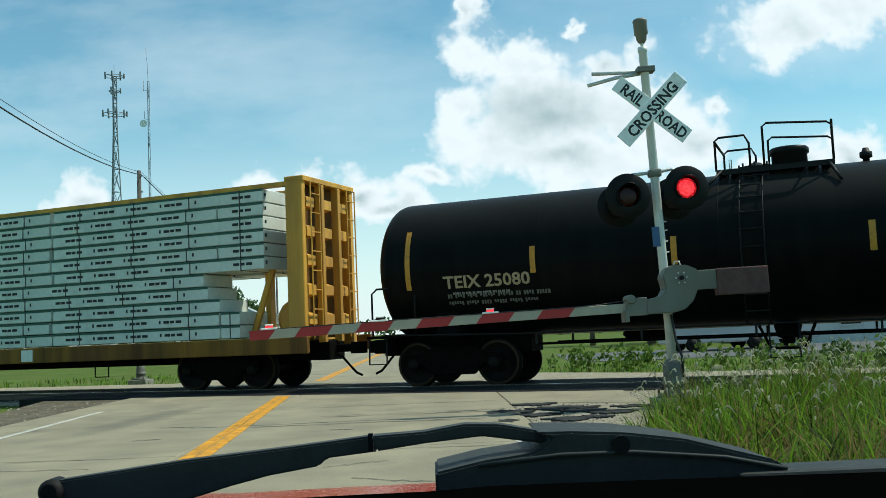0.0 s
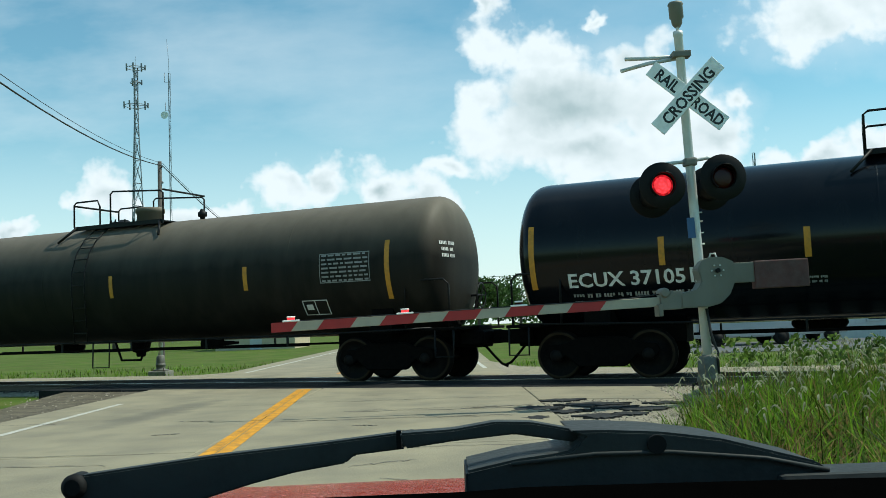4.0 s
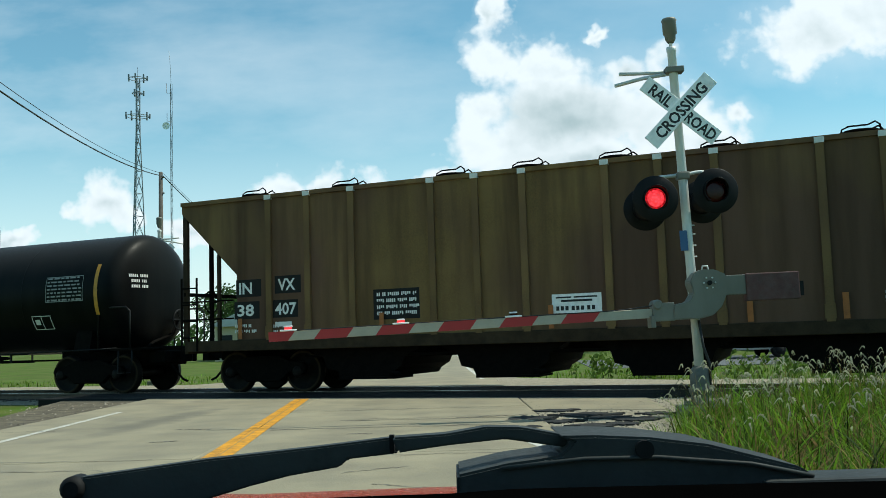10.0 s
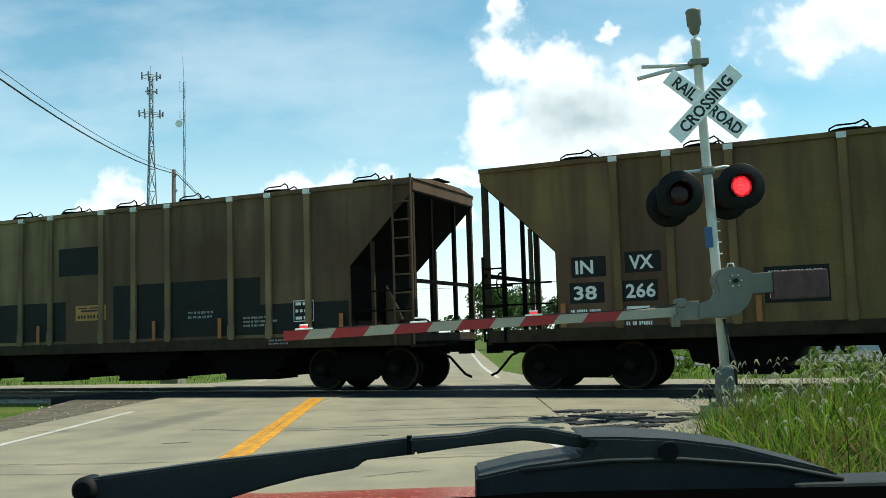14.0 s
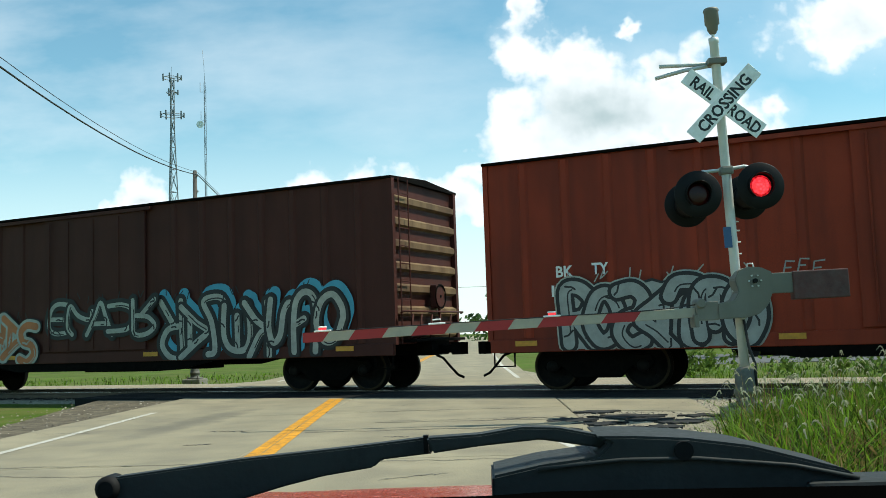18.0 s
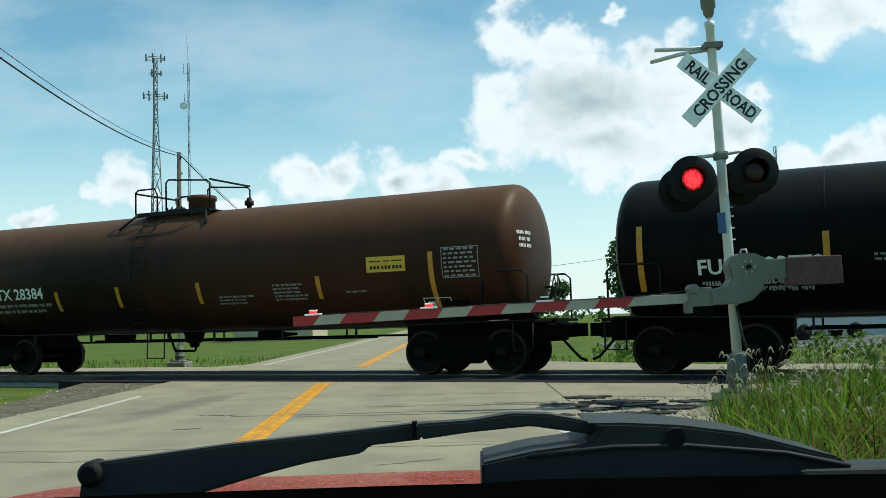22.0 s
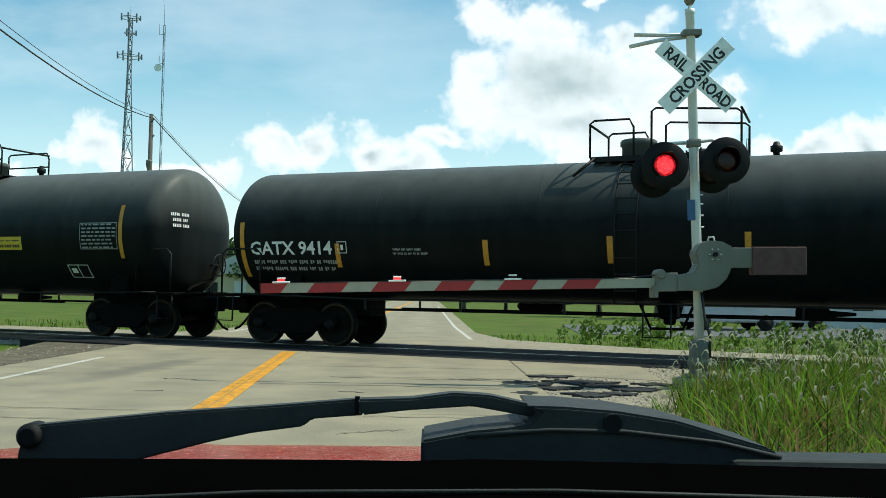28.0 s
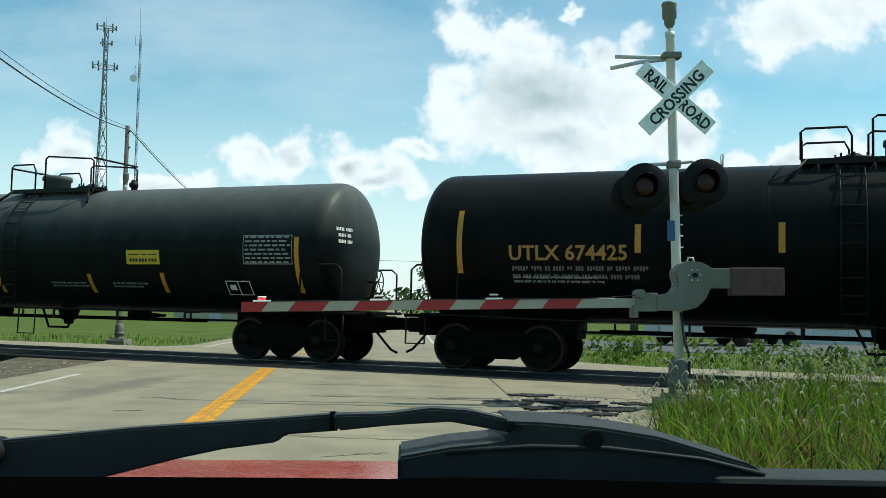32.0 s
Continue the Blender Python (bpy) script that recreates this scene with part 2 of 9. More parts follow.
# ---- materials ----
def material(name, base, rough=0.6, metal=0.0, var=0.25, scale=3.0, fine=40.0, bump=0.1, dirt=None, dirt_amount=0.0, streak=False,
             spec=0.5, island=False, emit=None, strength=0.0, random_tint=0.0, glow_through=0.0, second=None, lit_dust=None, lit_dust_amount=0.6):
    m = bpy.data.materials.new(name)
    m.use_nodes = True
    nt = m.node_tree
    nd, ln = nt.nodes.new, nt.links.new
    b = nt.nodes["Principled BSDF"]
    b.inputs["Roughness"].default_value, b.inputs["Metallic"].default_value = rough, metal
    b.inputs["Specular IOR Level"].default_value = spec
    tc = nd("ShaderNodeTexCoord")
    mp = nd("ShaderNodeMapping")
    ln(tc.outputs["Object"], mp.inputs[0])

    def noise_tex(s, detail, stretch=(1, 1, 1)):
        q, z = nd("ShaderNodeMapping"), nd("ShaderNodeTexNoise")
        q.inputs["Scale"].default_value = stretch
        ln(mp.outputs[0], q.inputs[0]), ln(q.outputs[0], z.inputs["Vector"])
        z.inputs["Scale"].default_value, z.inputs["Detail"].default_value = s, detail
        return z.outputs["Fac"]

    def mixed(fac, a, c2):
        x = nd("ShaderNodeMix")
        x.data_type = "RGBA"
        for key, val in (("Factor", fac), ("A", a), ("B", c2)):
            if isinstance(val, (tuple, float, int)):
                x.inputs[key].default_value = val
            else:
                ln(val, x.inputs[key])
        return x.outputs["Result"]

    def ramped(fac, lo, hi):
        r = nd("ShaderNodeMapRange")
        r.inputs["From Min"].default_value, r.inputs["From Max"].default_value = lo, hi
        ln(fac, r.inputs["Value"])
        return r.outputs[0]

    dark = tuple(c * (1 - var) for c in base) + (1,)
    light = tuple(min(1, c * (1 + var)) for c in base) + (1,)
    big, small = noise_tex(scale, 4), noise_tex(fine, 3)
    col = mixed(ramped(big, 0.3, 0.7), dark, light)
    col = mixed(ramped(small, 0.25, 0.95), col, light)
    if second:
        col = mixed(ramped(noise_tex(0.33, 5, (1.0, 1.0, 0.5)), 0.42, 0.60), col, tuple(second) + (1,))
    if lit_dust:
        # paler drum top: dust broken up by rain, and light put into the colour
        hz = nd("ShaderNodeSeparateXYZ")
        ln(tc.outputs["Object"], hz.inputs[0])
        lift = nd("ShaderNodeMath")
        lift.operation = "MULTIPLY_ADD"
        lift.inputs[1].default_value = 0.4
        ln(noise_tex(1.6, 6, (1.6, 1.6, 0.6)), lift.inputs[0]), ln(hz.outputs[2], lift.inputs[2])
        top_f = nd("ShaderNodeMath")
        top_f.operation = "MULTIPLY"
        top_f.inputs[1].default_value = lit_dust_amount
        ln(ramped(lift.outputs[0], 2.75, 3.95), top_f.inputs[0])
        col = mixed(top_f.outputs[0], col, tuple(lit_dust) + (1,))
    if dirt and dirt_amount:
        st = noise_tex(1.3, 8, (2.2, 2.2, 0.22)) if streak else noise_tex(scale * 2.3, 6)
        f = nd("ShaderNodeMath")
        f.operation = "MULTIPLY"
        f.inputs[1].default_value = dirt_amount
        ln(ramped(st, 0.42, 0.72), f.inputs[0])
        col = mixed(f.outputs[0], col, tuple(dirt) + (1,))
    if island or random_tint:
        rnd = nd("ShaderNodeNewGeometry").outputs["Random Per Island"] if island else nd("ShaderNodeObjectInfo").outputs["Random"]
        h = nd("ShaderNodeHueSaturation")
        amt = random_tint or 0.35
        r = nd("ShaderNodeMapRange")
        r.inputs["To Min"].default_value, r.inputs["To Max"].default_value = 1 - amt, 1 + amt
        ln(rnd, r.inputs["Value"]), ln(r.outputs[0], h.inputs["Value"]), ln(col, h.inputs["Color"])
        col = h.outputs[0]
    ln(col, b.inputs["Base Color"])
    rr = nd("ShaderNodeMapRange")
    rr.inputs["To Min"].default_value, rr.inputs["To Max"].default_value = max(0.03, rough - 0.12), min(1, rough + 0.15)
    ln(small, rr.inputs["Value"]), ln(rr.outputs[0], b.inputs["Roughness"])
    if bump:
        bp = nd("ShaderNodeBump")
        bp.inputs["Strength"].default_value, bp.inputs["Distance"].default_value = bump, 0.02
        ln(small, bp.inputs["Height"]), ln(bp.outputs[0], b.inputs["Normal"])
    if glow_through:
        tr, mx = nd("ShaderNodeBsdfTranslucent"), nd("ShaderNodeMixShader")
        mx.inputs[0].default_value = glow_through
        ln(col, tr.inputs["Color"]), ln(b.outputs[0], mx.inputs[1]), ln(tr.outputs[0], mx.inputs[2])
        ln(mx.outputs[0], nt.nodes["Material Output"].inputs["Surface"])
    if emit:
        b.inputs["Emission Color"].default_value = tuple(emit) + (1,)
        b.inputs["Emission Strength"].default_value = strength
    return m


M = {
    "concrete": material("concrete", (0.262, 0.230, 0.152), 0.85, var=0.16, scale=0.7, fine=38, bump=0.35, dirt=(0.115, 0.106, 0.084), dirt_amount=0.42),
    "asphalt": material("asphalt", (0.030, 0.031, 0.031), 0.8, spec=0.2, var=0.3, scale=2, fine=90, bump=0.5),
    "panel": material("crossing_rubber", (0.016, 0.017, 0.0175), 0.85, spec=0.1, var=0.35, scale=2, fine=60, bump=0.35, random_tint=0.3),
    "yellow_line": material("yellow_road_paint", (0.62, 0.275, 0.004), 0.7, var=0.2, scale=5, fine=70, bump=0.2, dirt=(0.16, 0.10, 0.04), dirt_amount=0.65),
    "white_line": material("white_road_paint", (0.50, 0.49, 0.44), 0.75, var=0.2, scale=5, fine=70, bump=0.2, dirt=(0.33, 0.30, 0.22), dirt_amount=0.9),
    "crack": material("crack_filler", (0.05, 0.048, 0.045), 0.9, var=0.3, bump=0.2),
    "ground": material("grass_ground", (0.058, 0.098, 0.012), 0.95, spec=0.1, var=0.4, scale=0.35, fine=14, bump=0.8, dirt=(0.15, 0.13, 0.055), dirt_amount=0.6),
    "gravel": material("gravel", (0.28, 0.25, 0.185), 0.95, spec=0.2, var=0.35, scale=7, fine=45, bump=1.0, dirt=(0.15, 0.135, 0.10), dirt_amount=0.55),
    "dirt": material("trodden_dirt_shoulder", (0.125, 0.108, 0.078), 0.95, spec=0.15, var=0.4, scale=2.5, fine=40, bump=1.0, dirt=(0.05, 0.046, 0.036), dirt_amount=0.7),
    "lot": material("dark_grey_lot_surface", (0.10, 0.105, 0.105), 0.9, spec=0.2, var=0.3, scale=1.5, bump=0.4),
    "stone": material("ballast_stone", (0.22, 0.195, 0.155), 0.9, spec=0.2, var=0.2, island=True, random_tint=0.6, bump=0.3),
    "rail": material("rail_steel", (0.10, 0.075, 0.06), 0.55, 0.6, var=0.3, scale=6),
    "rail_top": material("worn_rail_head", (0.45, 0.44, 0.42), 0.25, 1.0, var=0.1),
    "tie": material("creosote_timber", (0.045, 0.036, 0.03), 0.9, spec=0.2, var=0.4, scale=5, bump=0.6),
    "grass": material("grass_blade", (0.088, 0.160, 0.012), 0.6, glow_through=0.5, spec=0.15, var=0.25, island=True, random_tint=0.88, bump=0),
    "straw": material("dry_grass_blade", (0.20, 0.14, 0.055), 0.7, glow_through=0.45, spec=0.12, var=0.25, island=True, random_tint=0.5, bump=0),
    "foxtail": material("foxtail_seed_head", (0.46, 0.44, 0.30), 0.9, glow_through=0.45, spec=0.12, var=0.2, island=True, bump=0),
    "leaf": material("tree_leaf", (0.05, 0.095, 0.025), 0.6, glow_through=0.45, spec=0.12, var=0.2, island=True, random_tint=0.5, bump=0),
    "leaf_light": material("light_tree_leaf", (0.10, 0.16, 0.03), 0.6, glow_through=0.45, spec=0.12, var=0.2, island=True, random_tint=0.4, bump=0),
    "bark": material("bark", (0.10, 0.08, 0.06), 0.95, var=0.4, scale=5, bump=0.8),
    # dark tank paints: their paler tops carry painted light as well as dust
    "black": material("black_tank_paint", (0.0035, 0.0042, 0.0046), 0.36, spec=0.05, var=0.35, scale=1.2, fine=25, bump=0.03, dirt=(0.022, 0.020, 0.017), dirt_amount=0.2, streak=True, lit_dust=(0.055, 0.054, 0.049), lit_dust_amount=0.28),
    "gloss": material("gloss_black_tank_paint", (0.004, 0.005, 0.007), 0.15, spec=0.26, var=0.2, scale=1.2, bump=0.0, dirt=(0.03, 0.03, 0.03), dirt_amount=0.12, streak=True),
    "olive": material("dusty_black_tank_paint", (0.013, 0.012, 0.010), 0.55, spec=0.13, var=0.35, scale=1.2, bump=0.04, dirt=(0.07, 0.058, 0.043), dirt_amount=0.2, streak=True, lit_dust=(0.205, 0.175, 0.135), lit_dust_amount=0.8),
    "rusty": material("rusty_black_tank_paint", (0.011, 0.008, 0.007), 0.42, spec=0.09, var=0.4, scale=1.0, bump=0.04, dirt=(0.045, 0.02, 0.014), dirt_amount=0.2, streak=True, lit_dust=(0.12, 0.072, 0.056), lit_dust_amount=0.65),
    "brown": material("rust_brown_tank_paint", (0.013, 0.008, 0.006), 0.45, spec=0.09, var=0.35, scale=1.0, bump=0.05, dirt=(0.06, 0.027, 0.012), dirt_amount=0.22, streak=True, second=(0.050, 0.021, 0.011), lit_dust=(0.15, 0.078, 0.040), lit_dust_amount=0.65),
    "teal": material("faded_teal_tank_paint", (0.014, 0.022, 0.023), 0.45, spec=0.12, var=0.2, scale=1.2, bump=0.03, dirt=(0.06, 0.065, 0.06), dirt_amount=0.2, streak=True, lit_dust=(0.22, 0.25, 0.235), lit_dust_amount=0.9),
    "charcoal": material("charcoal_tank_paint", (0.0055, 0.0072, 0.0078), 0.40, spec=0.07, var=0.3, scale=1.2, bump=0.03, dirt=(0.028, 0.029, 0.027), dirt_amount=0.2, streak=True, lit_dust=(0.125, 0.135, 0.127), lit_dust_amount=0.85),
    "bluegrey": material("blue_grey_tank_paint", (0.055, 0.090, 0.098), 0.35, 0.0, var=0.15, scale=1.2, bump=0.02, dirt=(0.12, 0.13, 0.12), dirt_amount=0.3, streak=True, lit_dust=(0.20, 0.27, 0.275), lit_dust_amount=0.75),
    "cream": material("cream_tank_paint", (0.55, 0.48, 0.345), 0.5, var=0.08, scale=1.2, bump=0.02, dirt=(0.38, 0.31, 0.19), dirt_amount=0.45, streak=True),
    "hopper": material("weathered_tan_hopper_paint", (0.170, 0.108, 0.042), 0.75, spec=0.2, var=0.3, scale=0.9, bump=0.06, dirt=(0.07, 0.039, 0.021), dirt_amount=0.8, streak=True, random_tint=0.2, second=(0.118, 0.066, 0.042)),
    "hopper_dark": material("weathered_brown_hopper_paint", (0.145, 0.090, 0.032), 0.75, spec=0.2, var=0.3, scale=0.9, bump=0.06, dirt=(0.055, 0.029, 0.016), dirt_amount=0.8, streak=True, random_tint=0.2, second=(0.092, 0.047, 0.030)),
    "hopper_tan": material("pale_tan_hopper_paint", (0.21, 0.15, 0.078), 0.75, spec=0.2, var=0.3, scale=0.9, bump=0.06, dirt=(0.08, 0.05, 0.03), dirt_amount=0.85, streak=True, random_tint=0.2, second=(0.115, 0.07, 0.042)),
    "reflector_old": material("worn_orange_reflector_strip", (0.30, 0.10, 0.02), 0.6, var=0.3, scale=9, bump=0.0),
    "patch_paint": material("black_patch_paint", (0.010, 0.010, 0.010), 0.6, spec=0.2, var=0.4, bump=0.03),
    "maroon": material("dark_maroon_boxcar_paint", (0.062, 0.019, 0.014), 0.65, spec=0.2, var=0.25, scale=1.0, bump=0.04, dirt=(0.04, 0.012, 0.010), dirt_amount=0.6, streak=True),
    "red_box": material("brick_red_boxcar_paint", (0.28, 0.035, 0.013), 0.6, spec=0.25, var=0.2, scale=1.0, bump=0.04, dirt=(0.10, 0.018, 0.010), dirt_amount=0.6, streak=True, second=(0.19, 0.026, 0.011)),
    "yellow_car": material("yellow_flatcar_paint", (0.58, 0.30, 0.035), 0.6, var=0.15, scale=1.5, bump=0.04, dirt=(0.20, 0.09, 0.03), dirt_amount=0.6, streak=True),
    "rust_sill": material("rust_streaked_yellow_steel", (0.15, 0.068, 0.020), 0.7, spec=0.2, var=0.4, scale=1.5, bump=0.05, dirt=(0.045, 0.022, 0.012), dirt_amount=0.7, streak=True, second=(0.24, 0.12, 0.02)),
    "stencil_old": material("dull_ochre_stencil_paint", (0.38, 0.29, 0.17), 0.7, var=0.2, scale=6, bump=0.0),
    "sill_grime": material("grime_blackened_brown_steel", (0.040, 0.027, 0.015), 0.8, spec=0.15, var=0.4, scale=2.5, bump=0.08, dirt=(0.015, 0.011, 0.008), dirt_amount=0.6),
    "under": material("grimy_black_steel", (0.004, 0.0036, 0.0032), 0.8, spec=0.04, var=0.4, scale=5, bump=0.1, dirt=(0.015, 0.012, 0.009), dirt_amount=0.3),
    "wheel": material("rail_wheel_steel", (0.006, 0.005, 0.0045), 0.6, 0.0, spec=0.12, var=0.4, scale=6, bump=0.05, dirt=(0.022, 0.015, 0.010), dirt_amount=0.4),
    "pipe": material("black_pipe_paint", (0.007, 0.007, 0.007), 0.5, spec=0.2, var=0.3, scale=5, bump=0.02),
    "cream_pipe": material("cream_pipe_paint", (0.62, 0.57, 0.45), 0.55, var=0.12, scale=5, bump=0.02),
    "stencil": material("white_stencil_paint", (0.74, 0.74, 0.71), 0.7, var=0.1, scale=6, bump=0.0, dirt=(0.45, 0.45, 0.43), dirt_amount=0.3),
    "stencil_dim": material("faded_stencil_paint", (0.27, 0.27, 0.26), 0.7, var=0.25, scale=9, bump=0.0),
    "stencil_orange": material("orange_stencil_paint", (0.42, 0.20, 0.05), 0.7, var=0.15, scale=6, bump=0.0),
    "stencil_black": material("black_stencil_paint", (0.02, 0.02, 0.022), 0.7, var=0.2, scale=6, bump=0.0),
    "reflector": material("yellow_reflector_strip", (0.56, 0.25, 0.018), 0.5, var=0.15, scale=6, bump=0.0, dirt=(0.2, 0.1, 0.03), dirt_amount=0.4),
    "placard": material("yellow_placard", (0.65, 0.42, 0.03), 0.5, var=0.1, scale=6, bump=0.0),
    "wrap": material("pale_green_white_lumber_wrap", (0.60, 0.655, 0.61), 0.55, spec=0.25, var=0.12, scale=2, fine=12, bump=0.25, dirt=(0.48, 0.52, 0.49), dirt_amount=0.5),
    "wrap_seam": material("dark_green_wrap_edge", (0.025, 0.085, 0.065), 0.6, var=0.2, bump=0.1),
    "strap": material("black_strap", (0.02, 0.02, 0.02), 0.5, var=0.2, bump=0.0),
    "mast": material("galvanized_mast_paint", (0.62, 0.63, 0.60), 0.5, 0.2, var=0.12, scale=4, bump=0.04, dirt=(0.22, 0.20, 0.16), dirt_amount=0.4, streak=True),
    "grey_box": material("grey_gate_mechanism_paint", (0.175, 0.168, 0.138), 0.55, 0.1, var=0.15, scale=3, bump=0.04, dirt=(0.10, 0.09, 0.065), dirt_amount=0.5, streak=True),
    "sign_white": material("white_sign_sheeting", (0.90, 0.90, 0.88), 0.45, var=0.05, scale=5, bump=0.0, dirt=(0.5, 0.5, 0.47), dirt_amount=0.4),
    "sign_black": material("black_sign_letter", (0.015, 0.015, 0.015), 0.5, var=0.2, bump=0.0),
    "lamp_black": material("black_signal_housing", (0.008, 0.008, 0.008), 0.45, spec=0.15, var=0.25, scale=8, bump=0.03),
    "lens_dark": material("unlit_red_lens", (0.028, 0.003, 0.003), 0.2, spec=0.25, var=0.2, scale=30, bump=0.1),
    "lens_lit": material("lit_red_lamp", (0.5, 0.01, 0.01), 0.3, var=0.1, bump=0.0, emit=(1.0, 0.018, 0.03), strength=1.3),
    "lens_hot": material("lit_red_lamp_element", (0.6, 0.05, 0.04), 0.3, var=0.1, bump=0.0, emit=(1.0, 0.03, 0.045), strength=2.0),
    "arm_white": material("white_gate_arm_sheeting", (0.37, 0.345, 0.27), 0.5, var=0.1, scale=6, bump=0.0, dirt=(0.35, 0.33, 0.27), dirt_amount=0.5),
    "arm_red": material("red_gate_arm_sheeting", (0.33, 0.016, 0.018), 0.45, var=0.12, scale=6, bump=0.0),
    "weight": material("rusty_red_counterweight", (0.085, 0.034, 0.030), 0.75, var=0.4, scale=4, bump=0.1, dirt=(0.14, 0.115, 0.10), dirt_amount=0.3),
    "cast_base": material("dark_grey_cast_base_paint", (0.115, 0.115, 0.095), 0.6, 0.1, var=0.25, scale=5, bump=0.1, dirt=(0.05, 0.045, 0.035), dirt_amount=0.5),
    "stencil_faint": material("worn_thin_stencil_paint", (0.13, 0.125, 0.11), 0.7, var=0.3, scale=9, bump=0.0),
    "footing": material("signal_foundation_concrete", (0.20, 0.19, 0.155), 0.9, var=0.25, scale=4, bump=0.3, dirt=(0.09, 0.085, 0.07), dirt_amount=0.6),
    "blue_tag": material("blue_enamel_tag", (0.04, 0.10, 0.22), 0.5, var=0.1, bump=0.0),
    "wood_pole": material("weathered_utility_pole_wood", (0.085, 0.075, 0.066), 0.9, var=0.3, scale=4, bump=0.5),
    "cable": material("black_cable", (0.015, 0.015, 0.016), 0.6, var=0.2, bump=0.0),
    "galv": material("galvanized_tower_steel", (0.20, 0.225, 0.245), 0.55, 0.4, var=0.12, scale=2, bump=0.0),
    "siding": material("white_metal_siding", (0.54, 0.55, 0.54), 0.55, var=0.06, scale=1.5, bump=0.05, dirt=(0.42, 0.42, 0.4), dirt_amount=0.3, streak=True),
    "roof": material("grey_metal_roof", (0.42, 0.43, 0.43), 0.5, 0.2, var=0.1, scale=1.5, bump=0.05),
    "tan_siding": material("tan_siding", (0.50, 0.42, 0.28), 0.7, var=0.08, scale=1.5, bump=0.05),
    "window": material("dark_window_glass", (0.02, 0.025, 0.03), 0.08, var=0.1, bump=0.0),
    "dash": material("black_dashboard_plastic", (0.0012, 0.0012, 0.0012), 0.9, spec=0.0, var=0.25, scale=20, fine=400, bump=0.15),
    "wiper": material("satin_black_wiper_arm", (0.040, 0.044, 0.043), 0.55, spec=0.12, var=0.2, scale=14, fine=120, bump=0.05),
    "rubber": material("wiper_rubber", (0.008, 0.008, 0.008), 0.7, spec=0.22, var=0.2, bump=0.05),
    "hood": material("red_car_paint", (0.34, 0.036, 0.016), 0.22, var=0.08, scale=6, bump=0.0, dirt=(0.4, 0.16, 0.1), dirt_amount=0.3),
    "liner": material("grey_headliner_cloth", (0.10, 0.10, 0.10), 0.9, spec=0.1, var=0.1, scale=10, bump=0.1),
    "wing": material("yellow_butterfly_wing", (0.75, 0.55, 0.04), 0.7, var=0.15, scale=60, bump=0.0),
    "insect": material("dark_insect_body", (0.03, 0.025, 0.02), 0.7, var=0.2, bump=0.0),
    "gr_white": material("white_graffiti_paint", (0.36, 0.36, 0.32), 0.6, var=0.15, scale=3, bump=0.0, dirt=(0.2, 0.19, 0.16), dirt_amount=0.5),
    "gr_silver": material("silver_graffiti_paint", (0.30, 0.31, 0.30), 0.45, 0.25, var=0.15, scale=3, bump=0.0, dirt=(0.18, 0.18, 0.17), dirt_amount=0.4),
    "gr_black": material("black_graffiti_outline", (0.015, 0.014, 0.016), 0.6, var=0.2, bump=0.0),
    "gr_orange": material("orange_graffiti_paint", (0.42, 0.13, 0.045), 0.6, var=0.25, scale=3, bump=0.0),
    "gr_blue": material("blue_graffiti_paint", (0.06, 0.28, 0.40), 0.6, var=0.15, scale=3, bump=0.0),
    "truck_white": material("white_vehicle_paint", (0.42, 0.43, 0.44), 0.3, var=0.05, bump=0.0),
}


def speckle_lamp(key, low, high):
    """A cluster of small bright elements behind a red lens."""
    nt = M[key].node_tree
    tc, vo, mr = nt.nodes.new("ShaderNodeTexCoord"), nt.nodes.new("ShaderNodeTexVoronoi"), nt.nodes.new("ShaderNodeMapRange")
    vo.inputs["Scale"].default_value = 26.0
    nt.links.new(tc.outputs["Object"], vo.inputs["Vector"])
    mr.inputs["From Min"].default_value, mr.inputs["From Max"].default_value = 0.15, 0.65
    mr.inputs["To Min"].default_value, mr.inputs["To Max"].default_value = high, low
    nt.links.new(vo.outputs["Distance"], mr.inputs["Value"])
    nt.links.new(mr.outputs[0], nt.nodes["Principled BSDF"].inputs["Emission Strength"])


speckle_lamp("lens_lit", 0.25, 1.1)
speckle_lamp("lens_hot", 0.9, 2.4)


